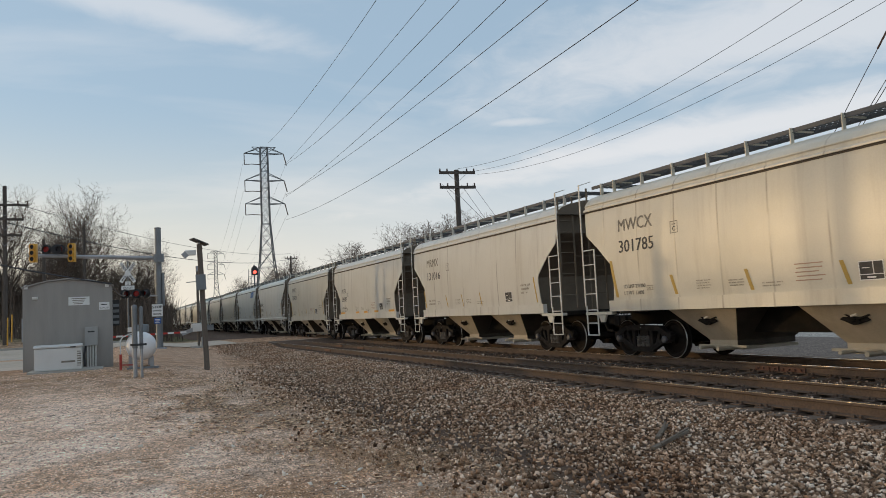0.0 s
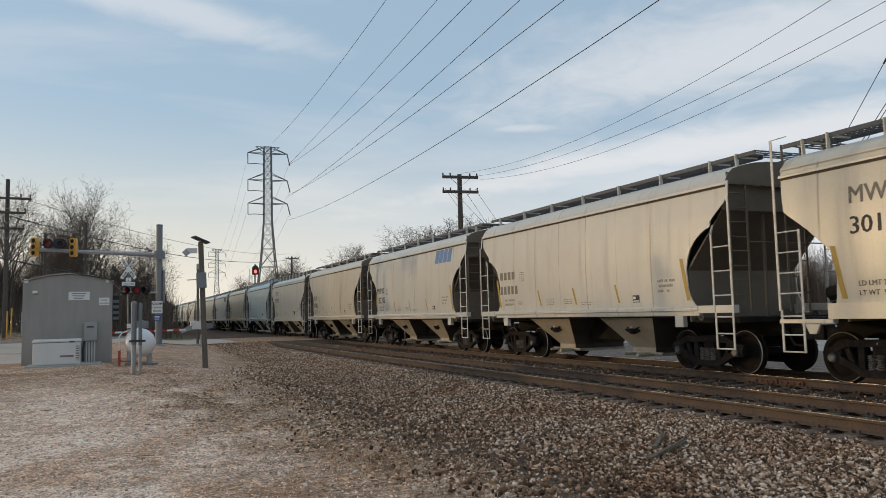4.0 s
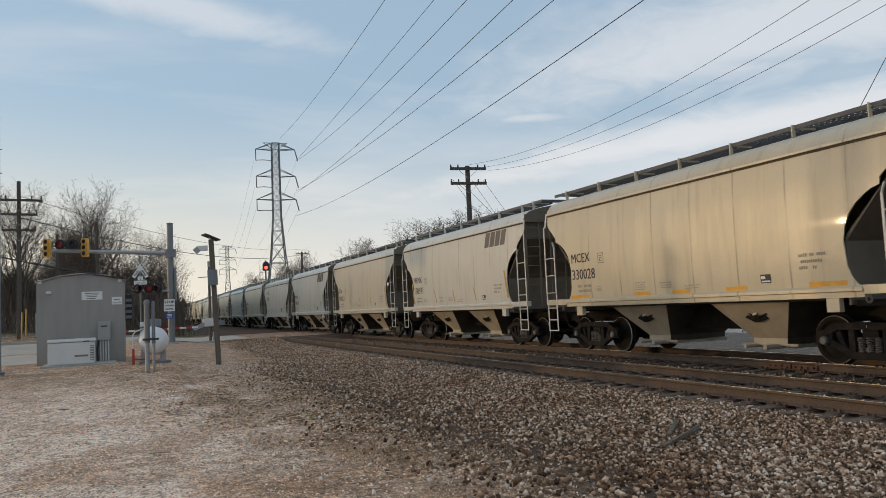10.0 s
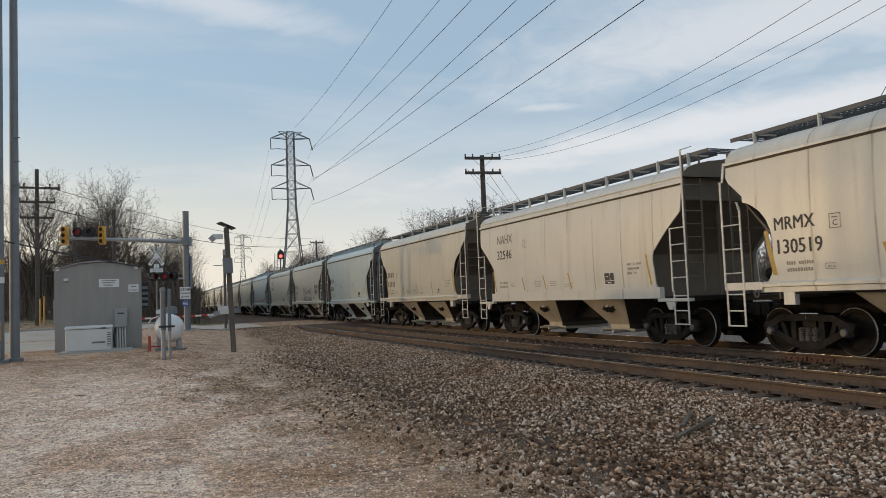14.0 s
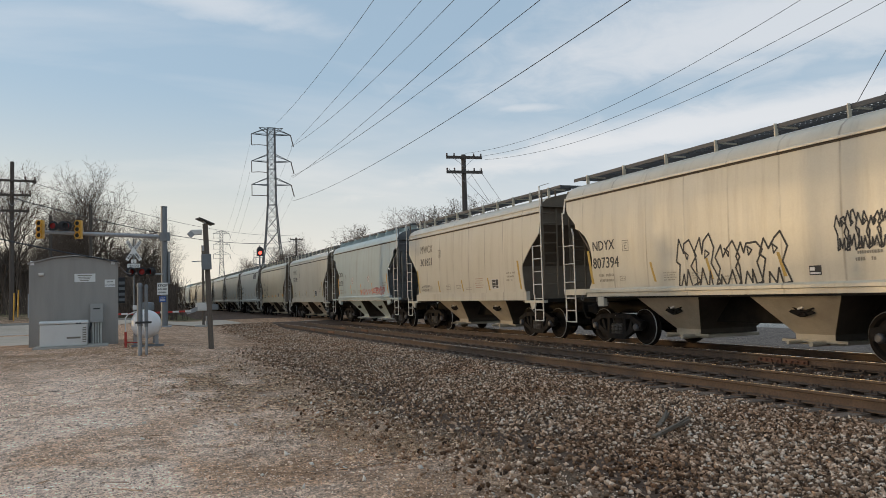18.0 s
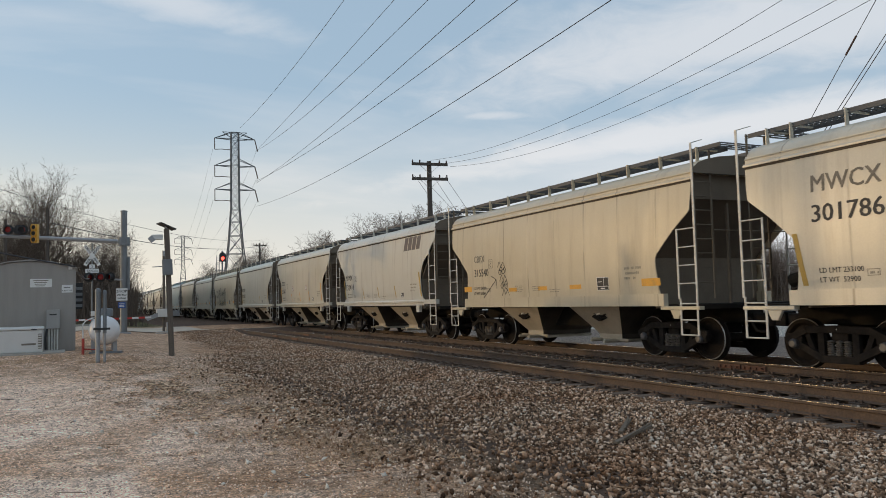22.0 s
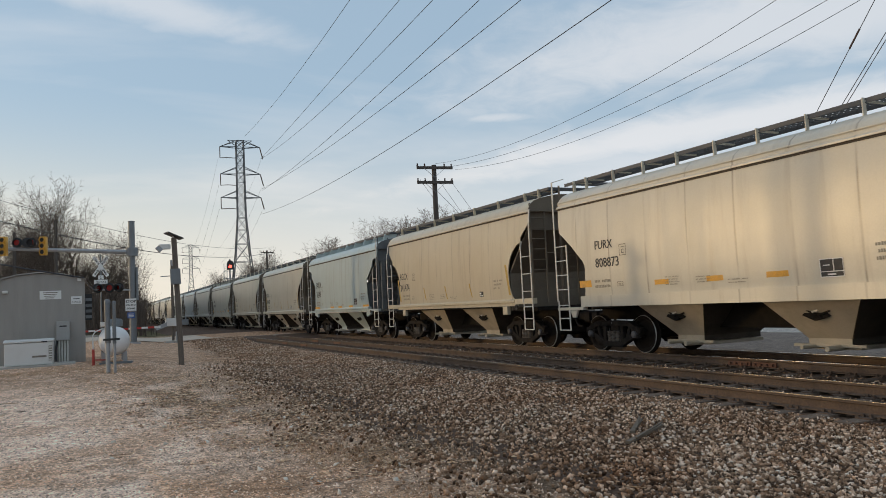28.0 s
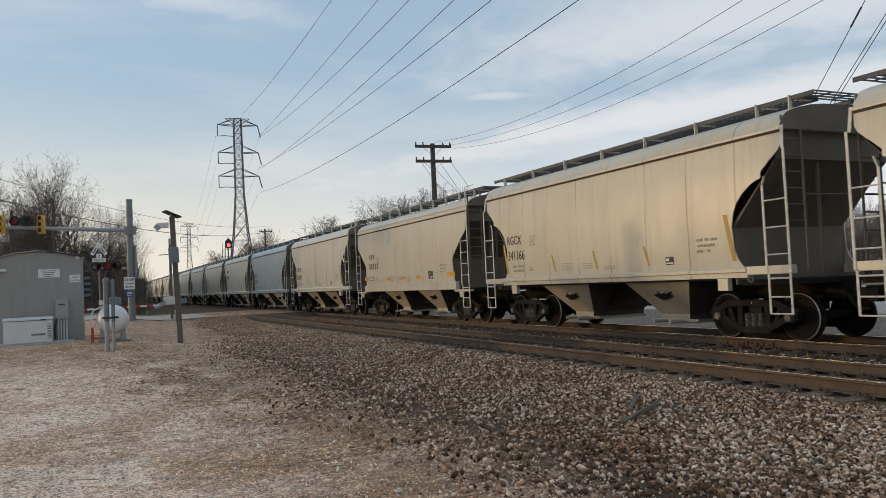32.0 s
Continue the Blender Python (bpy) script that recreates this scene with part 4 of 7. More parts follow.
def build_car(style):
    """One covered hopper, its centre over the track at rail-top height; the forward end is at -y."""
    car = thing("covered_hopper_car", pose(0, 0, 0), "pale two-bay covered hopper rail car", "rail car", "hopper cars of the train")
    ends = {"angular": END_ANGULAR, "flat": END_FLAT, "curved": END_CURVED}[style]
    walk_z = {"angular": 4.66, "flat": 4.56, "curved": 4.61}[style]
    end_paint = END_BLUE if style == "angular" else END_GREY
    body = PAINT["cream"]
    for sg in (-1, 1):
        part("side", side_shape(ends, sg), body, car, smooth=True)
        x = sg * 1.60
        ln = 4.50 if style == "angular" else 4.72
        s = Shape().prism([(sg * 1.50, 1.44), (sg * 1.595, 1.46), (sg * 1.655, 1.42), (sg * 1.655, 1.36), (sg * 1.61, 1.345), (sg * 1.61, 1.25), (sg * 1.50, 1.25)], "y", -ln, ln)
        if style == "flat":
            s = Shape().box(*sorted((sg * 1.50, sg * 1.63)), -4.72, 4.72, 1.17, 1.44)
        part("side_sill", s, body, car)
        s = Shape().prism([(sg * 1.555, 3.93), (sg * 1.60, 3.93), (sg * 1.60, 3.965), (sg * 1.565, 3.995)], "y", -5.65, 5.65)
        dz = -0.13 if style == "flat" else 0.0
        if dz:
            s = Shape().prism([(sg * 1.575, 3.80), (sg * 1.605, 3.80), (sg * 1.605, 3.83), (sg * 1.58, 3.86)], "y", -5.65, 5.65)
        part("roof_lip", s, body, car)
        # the lip's shadow is painted as a dark strip along the seam
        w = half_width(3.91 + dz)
        part("roof_seam", Shape().box(*sorted((sg * (w - 0.01), sg * (w + 0.012))), -5.64, 5.64, 3.885 + dz, 3.928 + dz), SEAM_SHADE, car, "dark seam under the roof edge, painted as shade")
    drop = FLAT_DROP if style == "flat" else 0.0
    roof_me = roof_shape(drop).mesh("roof", body, smooth=True)
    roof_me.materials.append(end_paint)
    for p in roof_me.polygons:       # the roof's end faces take the end wall's darker colour
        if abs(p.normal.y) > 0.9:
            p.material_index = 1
    part("roof", roof_me, body, car)
    part("roof_hatch", Shape().box(-0.33, 0.33, -5.2, 5.2, 4.46 - drop, 4.54 - drop), body, car, "long trough hatch cover", bevel=0.02)
    for sg in (-1, 1):
        sec = [(-x * 0.985, z - 0.005) for x, z in ROOF] + [(x * 0.985, z - 0.005) for x, z in reversed(ROOF)]
        sec = [(x, z - drop * (z > 3.96)) for x, z in sec] + [(1.52, 3.42), (-1.52, 3.42)]
        part("end_wall", Shape().prism(sec, "y", *sorted((sg * 5.45, sg * 5.50))), end_paint, car, "brown-grey upper end wall")
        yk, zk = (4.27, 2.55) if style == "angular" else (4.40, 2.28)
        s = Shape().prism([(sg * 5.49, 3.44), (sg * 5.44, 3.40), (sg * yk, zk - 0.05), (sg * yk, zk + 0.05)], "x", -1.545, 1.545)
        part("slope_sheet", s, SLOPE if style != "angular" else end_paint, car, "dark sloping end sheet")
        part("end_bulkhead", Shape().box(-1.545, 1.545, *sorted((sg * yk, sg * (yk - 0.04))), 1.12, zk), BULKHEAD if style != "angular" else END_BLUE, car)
        if style == "angular":
            # closed end bay: added sky-blocking plates, lower plate with access hole, corner posts, shear plates
            part("end_gusset", Shape().prism([(sg * yk, 1.2), (sg * yk, zk), (sg * 5.44, 3.40), (sg * 5.44, 1.2)], "x", 1.10, 1.14), UNDER, car, "near-black plate added to hide the sky behind")
            part("end_plate", Shape().box(-0.55, 1.50, *sorted((sg * 5.40, sg * 5.43)), 2.3, 3.41), UNDER, car, "near-black plate added to close the view through")
            part("lower_end_plate", Shape().box(-0.55, 1.50, *sorted((sg * 5.39, sg * 5.42)), 1.2, 2.296), END_BLUE, car)
            part("access_hole", Shape().lathe([(0.0, 0.0), (0.24, 0.0)], "y", (0.15, sg * 5.426, 1.92), 20), UNDER, car, "dark round access opening")
            part("air_reservoir", Shape().lathe([(0.0, -0.5), (0.16, -0.48), (0.2, -0.4), (0.2, 0.4), (0.16, 0.48), (0.0, 0.5)], "x", (0.1, sg * 4.95, 1.62), 14), END_GREY, car, smooth=True)
            for q in (-1, 1):
                part("end_post", Shape().box(*sorted((q * 1.15, q * 1.32)), *sorted((sg * 5.40, sg * 5.52)), 1.3, 3.45), end_paint, car)
                part("shear_plate", Shape().prism([(sg * 4.46, 1.22), (sg * 4.46, 2.0), (sg * 4.75, 1.7), (sg * 4.95, 1.22)], "x", q * 0.9 - 0.02, q * 0.9 + 0.02), END_GREY, car)
        else:
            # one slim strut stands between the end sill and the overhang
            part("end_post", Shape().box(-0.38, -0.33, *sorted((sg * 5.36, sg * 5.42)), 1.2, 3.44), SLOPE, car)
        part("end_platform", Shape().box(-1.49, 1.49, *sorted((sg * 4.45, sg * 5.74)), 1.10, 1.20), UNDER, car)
        for q in (-1, 1):
            if style == "flat":
                s = Shape().box(*sorted((q * 1.50, q * 1.64)), *sorted((sg * 4.62, sg * 5.78)), 1.09, 1.165)
                s.prism([(sg * 5.0, 0.90), (sg * 5.14, 0.90), (sg * 5.24, 1.085), (sg * 4.9, 1.085)], "x", *sorted((q * 1.56, q * 1.62)))
            elif style == "curved":
                s = Shape().box(*sorted((q * 1.50, q * 1.64)), *sorted((sg * 4.725, sg * 5.76)), 1.30, 1.46)
                s.box(*sorted((q * 1.50, q * 1.62)), *sorted((sg * 3.95, sg * 4.22)), 1.00, 1.246)
            else:
                s = Shape().box(*sorted((q * 1.50, q * 1.64)), *sorted((sg * 4.505, sg * 5.76)), 1.25, 1.34)
                s.prism([(sg * 4.1, 1.0), (sg * 4.6, 1.1), (sg * 4.6, 1.245), (sg * 4.05, 1.245)], "x", *sorted((q * 1.50, q * 1.60)))
            part("end_sill", s, body, car, bevel=0.01)
            eye = Shape().lathe([(0.035, 0), (0.075, 0), (0.075, 0.02), (0.035, 0.02), (0.035, 0)], "x", (q * 1.655 if q > 0 else -1.675, sg * 4.85, 1.22), 12)
            if style != "flat":
                part("roping_eye", eye, INK, car)
            # side ladder, corner stile up to the roof, and the sill step
            full = style != "curved"
            tall = style == "flat"
            s = ladder_shape(sg * 5.74, sg * 5.22, 1.32, (4.55 if full else 3.60, 2.80 if tall else 3.12), "x", q * 1.645,
                             (1.64, 2.02, 2.40, 2.78) if tall else (1.66, 2.16, 2.66), lean=0 if tall else -1)
            if full:
                s.bar((q * 1.645, sg * 5.74, 4.54), (q * 1.3, sg * 5.70, 4.64), 0.05, 0.018)
            else:
                s.bar((q * 1.62, sg * 5.70, 3.58), (q * 1.57, sg * 5.68, 4.0), 0.06, 0.018)
            part("side_ladder", s, LIGHT_STEEL, car)
            s = Shape()
            for y in (5.24, 5.72):
                s.bar((q * 1.63, sg * y, 0.56), (q * 1.63, sg * y, 1.34), 0.045, 0.016)
            for z in (0.57, 0.88, 1.22):
                s.tube((q * 1.63, sg * 5.24, z), (q * 1.63, sg * 5.72, z), 0.017, 6)
            part("sill_step", s, LIGHT_STEEL, car)
        # end ladder and handrail across the end
        s = Shape()
        for x in (-1.50, -1.02):
            s.bar((x, sg * 5.62, 1.32), (x, sg * 5.62, 4.2 if style == "curved" else 4.45), 0.05, 0.018, (0, 1, 0))
        for i in range(9):
            s.tube((-1.5, sg * 5.62, 1.66 + i * 0.3), (-1.02, sg * 5.62, 1.66 + i * 0.3), 0.015, 6)
        part("end_ladder", s, end_paint, car)
        part("end_handrail", Shape().path([(-1.02, sg * 5.64, 2.75), (1.4, sg * 5.64, 2.75)], 0.015), end_paint, car)
        part("crosswalk", grating(*sorted((sg * 5.52, sg * 5.98)), -1.05, 1.05, walk_z), GRATE, car)
        # coupler
        s = Shape().box(-0.10, 0.10, *sorted((sg * 5.7, sg * 6.2)), 0.76, 0.98)
        s.box(-0.17, 0.17, *sorted((sg * 6.08, sg * 6.33)), 0.72, 1.02)
        part("coupler", s, TRUCK, car, bevel=0.03)
        s = Shape().path([(0.35 * sg, sg * 5.85, 0.9), (0.36 * sg, sg * 6.05, 0.62), (0.34 * sg, sg * 6.28, 0.60)], 0.028)
        part("air_hose", s, UNDER, car)
    part("brake_cylinder", Shape().tube((-0.9, 5.25, 1.62), (-0.9, 4.62, 1.75), 0.13, 12).bar((-0.9, 5.0, 1.5), (-0.9, 5.3, 1.4), 0.05), UNDER, car)
    s = Shape().lathe([(0.24, -0.015), (0.27, 0.0), (0.24, 0.015), (0.22, 0.0), (0.24, -0.015)], "y", (0.75, 5.72, 2.3), 18)
    for i in range(5):
        c = i * 1.257
        s.bar((0.75, 5.70, 2.3), (0.75 + 0.24 * math.sin(c), 5.72, 2.3 + 0.24 * math.cos(c)), 0.03, 0.015)
    part("brake_wheel", s, UNDER, car)
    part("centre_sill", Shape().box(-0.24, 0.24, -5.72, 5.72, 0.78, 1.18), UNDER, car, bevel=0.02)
    # hopper bays and their outlets
    for y0, y1, b0, b1 in ((0.46, 2.94, 1.30, 2.12), (-3.14, -0.70, -2.28, -1.38)):
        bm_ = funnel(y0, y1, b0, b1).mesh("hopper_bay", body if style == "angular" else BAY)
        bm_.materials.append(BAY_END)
        for p in bm_.polygons:       # sheets facing fore and aft carry their shade in a near-black colour
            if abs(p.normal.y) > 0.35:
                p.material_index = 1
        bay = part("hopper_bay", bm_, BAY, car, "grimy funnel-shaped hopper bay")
        s = Shape().box(-0.78, 0.78, b0 - 0.12, b1 + 0.12, 0.26, 0.33)
        s.tube((-1.25, (b0 + b1) / 2 - 0.25, 0.30), (-0.4, (b0 + b1) / 2 - 0.25, 0.30), 0.05, 8)
        s.tube((-1.25, (b0 + b1) / 2 + 0.28, 0.31), (-0.4, (b0 + b1) / 2 + 0.28, 0.31), 0.035, 8)
        s.bar((-0.86, b0 - 0.3, 0.33), (-0.86, b1 + 0.3, 0.33), 0.07, 0.05)
        part("outlet_gate", s, LIGHT_STEEL if style == "angular" else BAY, bay, "steel outlet gate and capstan bars")
        mid = (y0 + y1) / 2
        s = Shape()
        s.prism([(mid - 0.26, 0.88), (mid + 0.06, 0.80), (mid + 0.32, 0.90), (mid + 0.14, 1.03), (mid - 0.16, 1.02)], "x", -1.24, -0.98)
        s.bar((-1.26, mid - 0.30, 0.98), (-1.26, mid + 0.1, 0.86), 0.03, 0.03).bar((-1.26, mid - 0.1, 0.85), (-1.26, mid + 0.26, 1.03), 0.03, 0.03)
        brk = part("vibrator_bracket", s, UNDER, bay, "crusted dark vibrator bracket")
        part("wedge", Shape().bar((-1.285, mid - 0.06, 0.99), (-1.285, mid + 0.06, 0.96), 0.03, 0.035), LIGHT_STEEL, brk)
    # near-black saddle: the shade between the bays is put into its colour
    part("middle_saddle", Shape().prism([(-0.42, 1.42), (0.42, 1.42), (1.2, 0.62), (-1.2, 0.62)], "x", -0.5, 0.5), UNDER, car)
    part("side_pipe", Shape().path([(-1.58, -4.2, 1.225), (-1.58, 4.2, 1.225)], 0.02), LIGHT_STEEL if style == "angular" else UNDER, car)
    # roof walks on their brackets
    for sg in (-1, 1):
        part("running_board", grating(-5.6, 5.6, *sorted((sg * 0.46, sg * 1.04)), walk_z), GRATE, car, "steel grating roof walk")
        for y in {"angular": [-5.5 + 1.375 * i for i in range(9)], "flat": [-5.33 + 1.142 * i for i in range(10)] + [5.5],
                  "curved": [-5.48] + [-4.70 + 1.66 * i for i in range(7)]}[style]:
            if style != "angular":
                foot = 4.33 if style == "curved" else 4.22
                s = Shape().bar((sg * 1.07, y, foot), (sg * 1.07, y, walk_z + 0.01), 0.09, 0.02, (0, 1, 0))
                s.bar((sg * 1.06, y, walk_z - 0.05), (sg * 0.5, y, walk_z - 0.05), 0.05, 0.03)
            else:
                s = Shape().prism([(sg * 1.22, 4.30), (sg * 1.10, 4.62), (sg * 0.5, 4.62), (sg * 0.6, 4.44)], "y", y - 0.03, y + 0.03)
            part("walk_bracket", s, body, car)
    # trucks
    for sg in (-1, 1):
        tr = part("truck", Shape().box(-0.98, 0.98, -0.16, 0.16, 0.50, 0.74), TRUCK, car, "heavy cast steel railway truck")
        tr.matrix_basis = pose(0, sg * 4.26, 0)
        for q in (-1, 1):
            part("side_frame", truck_side(q * 0.99), TRUCK, tr, bevel=0.012)
            for dy in (-0.165, 0.0, 0.165):
                part("spring", spring_mesh, SPRING, tr).matrix_basis = pose(q * 1.0, dy, 0)
            for w in (-1, 1):
                cap = Shape().lathe([(0.0, q * 1.13), (0.06, q * 1.13), (0.085, q * 1.11), (0.10, q * 1.02), (0.10, q * 0.92)], "x", (0, w * 0.89, R_WHEEL), 14)
                part("bearing_cap", cap, CAP, tr, smooth=True)
            part("brake_beam", Shape().bar((-0.7, q * 0.36, 0.36), (0.7, q * 0.36, 0.36), 0.08, 0.1), UNDER, tr)
        part("stencil", Shape().box(-1.062, -1.057, -0.11, 0.03, 0.705, 0.75), WHITE, tr, "white stencilled patch")
        for w in (-1, 1):
            ws = part("wheelset", wheel_mesh, WHEEL, tr, "turning steel wheels on their axle")
            ws.matrix_basis = pose(0, w * 0.89, R_WHEEL)
    return car


BULKHEAD = material("brown_bulkhead_paint", (0.185, 0.148, 0.107), 0.8, second=(0.12, 0.097, 0.07), scale=1.5, amount=0.7, grain=0.1)
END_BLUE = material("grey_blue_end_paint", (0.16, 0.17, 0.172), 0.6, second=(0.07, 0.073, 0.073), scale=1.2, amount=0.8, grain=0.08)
SPRING = material("spring_steel", (0.17, 0.15, 0.13), 0.6, metal=0.2, second=(0.09, 0.075, 0.06), scale=9, amount=0.7, bump=0.1)
spring_mesh = spring_shape().mesh("spring", SPRING)
CAP = material("bearing_cap", (0.12, 0.12, 0.125), 0.5, metal=0.3, second=(0.07, 0.06, 0.055), scale=8, amount=0.6)
wheel_mesh = wheelset_shape().mesh("wheelset", WHEEL, smooth=True)
wheel_mesh.materials.append(RIM_HIGHLIGHT)
for p in wheel_mesh.polygons:      # the rim's worn outer edge is pale, its highlight put into the colour
    rr = [math.hypot(wheel_mesh.vertices[i].co.y, wheel_mesh.vertices[i].co.z) for i in p.vertices]
    if min(rr) > 0.4395 and max(rr) < 0.4585:
        p.material_index = 1

# ---- lettering ----


def text_mesh(txt, size, mat, bold=0.0, squeeze=1.0):
    """The letters as a flat mesh: x along the line, y up."""
    cu = bpy.data.curves.new("letters", "FONT")
    cu.body, cu.size, cu.resolution_u = txt, size, 2
    ob = bpy.data.objects.new("letters", cu)
    scene.collection.objects.link(ob)
    me = bpy.data.meshes.new_from_object(ob.evaluated_get(bpy.context.evaluated_depsgraph_get()))
    bpy.data.objects.remove(ob)
    bpy.data.curves.remove(cu)
    for v in me.vertices:
        v.co.x *= squeeze
    if bold:       # a second strike beside the first thickens every stroke
        vs, fs = [v.co.copy() for v in me.vertices], [tuple(p.vertices) for p in me.polygons]
        n = len(vs)
        me = bpy.data.meshes.new("letters")
        me.from_pydata([(v.x - bold, v.y, 0.0) for v in vs] + [(v.x + bold, v.y, 0.0012) for v in vs], [], fs + [tuple(n + i for i in f) for f in fs])
    me.materials.clear()
    me.materials.append(mat)
    return me


def on_side(me, y, z, lift=0.004):
    """Lays a flat mesh on the near side of a car, reading towards -y from y, its foot at z."""
    for v in me.vertices:
        a, b = v.co.x, v.co.y
        v.co = (-(half_width(z + b) + lift + v.co.z), y - a, z + b)
    return me


def side_patch(rects, mat, name, lift=0.004, skew=0.0):
    """Flat rectangles (y, z, width, height) of paint on the near side."""
    s = Shape()
    for y, z, w, h in rects:
        k = 3 if h > 0.3 else 1
        for i in range(k):
            z0, z1 = z + h * i / k, z + h * (i + 1) / k
            s.add([(-(half_width(z0) + lift), y - skew * (z0 - z), z0), (-(half_width(z0) + lift), y - w - skew * (z0 - z), z0),
                   (-(half_width(z1) + lift), y - w - skew * (z1 - z), z1), (-(half_width(z1) + lift), y - skew * (z1 - z), z1)], [(0, 1, 2, 3)])
    return s.mesh(name, mat)


def stroke(shape, pts, r):
    """A painted line of width 2r along points (y, z) on the near side."""
    for (a, b), (c, d) in zip(pts, pts[1:]):
        dx, dz = c - a, d - b
        ln = math.hypot(dx, dz) or 1
        ox, oz = -dz / ln * r, dx / ln * r
        ex, ez = dx / ln * r * 0.6, dz / ln * r * 0.6
        shape.add([(-(half_width(q) + 0.005), p, q) for p, q in ((a + ox - ex, b + oz - ez), (c + ox + ex, d + oz + ez), (c - ox + ex, d - oz + ez), (a - ox - ex, b - oz - ez))], [(0, 1, 2, 3)])


def squiggle(y, z, width, height, n, mat, seed, r=0.016, loops=True):
    """Spray-painted loops and zigzags that spell nothing."""
    rr = random.Random(seed)
    s = Shape()
    for i in range(n):
        cy, w = y - width * (i + 0.5) / n, width / n * 0.62
        if loops:
            ph, pts = rr.uniform(0, 6.28), []
            for k in range(15):
                a = ph + k * 0.4488
                q = 0.75 + 0.35 * math.sin(2 * a + ph) * rr.uniform(0.4, 1.0)
                pts.append((cy + w * q * math.cos(a) * rr.uniform(0.9, 1.1), z + height * (0.5 + 0.5 * q * math.sin(a))))
            stroke(s, pts, r)
            stroke(s, [(cy + w * rr.uniform(-0.3, 0.3), z + height * rr.uniform(0.2, 0.5)), (cy + w * rr.uniform(-0.4, 0.4), z + height * rr.uniform(0.6, 0.9)), (cy - w * 0.5, z + height * rr.uniform(0.3, 0.6))], r)
        else:
            stroke(s, [(cy + w * 0.8, z + height * rr.uniform(0, 0.25)), (cy, z + height * rr.uniform(0.7, 1.0)), (cy - w * 0.8, z + height * rr.uniform(0, 0.25))], r)
    return s.mesh("spray_painting", mat)


def spiky(y, z, width, height, n, mat, seed, r):
    """Spray-painted spiked outlines in a row that spell nothing."""
    rr = random.Random(seed)
    s = Shape()
    outline = ((0.0, -0.05), (0.08, 0.45), (-0.08, 0.62), (0.16, 1.0), (0.34, 0.68), (0.46, 0.95), (0.70, 1.02), (0.95, 0.72), (0.74, 0.46), (1.02, 0.05), (0.76, -0.06), (0.60, 0.34), (0.44, -0.02), (0.26, 0.30), (0.22, -0.06))
    for i in range(n):
        y0, w, tall = y - width * i / n, width / n * 1.08, rr.uniform(0.85, 1.08)
        pts = [(y0 - w * (a + rr.uniform(-0.09, 0.09)), z + height * tall * (b + rr.uniform(-0.07, 0.07))) for a, b in outline]
        stroke(s, pts + pts[:1], r)
        c = [(y0 - w * (0.45 + rr.uniform(-0.1, 0.1)), z + height * b) for b in (0.58, 0.76)]
        stroke(s, c + [(c[1][0] - w * 0.18, c[1][1] - height * 0.08), c[0]], r * 0.8)
    return s.mesh("spray_painting", mat)


def slanted_logo(y, z, mat):
    """A leasing firm's mark as four plain slanted blocks."""
    s = Shape()
    for i in range(4):
        y0 = y - i * 0.40
        rows = [(z + 0.5 * k / 4, y0 - 0.26 * 0.5 * k / 4) for k in range(5)]
        for (z0, a), (z1, b) in zip(rows, rows[1:]):
            s.add([(-(half_width(z0) + 0.004), a, z0), (-(half_width(z0) + 0.004), a - 0.34, z0),
                   (-(half_width(z1) + 0.004), b - 0.34, z1), (-(half_width(z1) + 0.004), b, z1)], [(0, 1, 2, 3)])
    return s.mesh("logo", mat)


STRIPE_SETS = {
    "yellow": ([(1.90, 1.58, 0.075, 0.46), (0.04, 1.58, 0.075, 0.46), (-1.88, 1.58, 0.075, 0.46), (4.46, 1.58, 0.11, 0.88), (-4.36, 1.58, 0.11, 0.92)], MUSTARD),
    "yellow_low": ([(2.26, 1.51, 0.10, 0.44), (0.05, 1.51, 0.09, 0.42), (-2.12, 1.51, 0.09, 0.42), (4.44, 1.51, 0.11, 0.92), (-4.31, 1.51, 0.11, 0.90)], MUSTARD),
    "amber": ([(1.90, 1.58, 0.075, 0.46), (0.04, 1.58, 0.085, 0.50), (-1.88, 1.58, 0.085, 0.52), (4.40, 1.58, 0.12, 0.90), (-4.20, 1.58, 0.11, 0.90)], ORANGE),
    "orange": ([(4.75, 1.66, 0.50, 0.17), (1.90, 1.62, 0.45, 0.11), (0.32, 1.62, 0.45, 0.11), (-1.2, 1.62, 0.5, 0.11), (-4.0, 1.62, 0.62, 0.17)], ORANGE),
    "thin": ([(4.5, 1.46, 0.9, 0.09), (1.6, 1.46, 0.6, 0.09), (0.2, 1.46, 0.6, 0.09), (-1.5, 1.46, 0.6, 0.09), (-3.6, 1.46, 0.8, 0.09)], ORANGE),
    "brown": ([(2.3, 1.50, 0.06, 0.45), (0.9, 1.50, 0.06, 0.45), (-0.6, 1.50, 0.06, 0.45), (4.45, 1.50, 0.08, 0.7), (-4.33, 1.50, 0.07, 0.75)], MUSTARD),
}
def print_line(y, z, width, height, seed):
    """A line of small print too fine to read: short bars with gaps like letters and words."""
    r = random.Random(seed)
    out, at = [], 0.0
    while at < width:
        w = height * r.uniform(0.45, 0.75)
        if r.random() > 0.16:
            out.append((y - at, z, w, height * r.uniform(0.8, 1.0)))
        at += w + height * 0.22
    return out


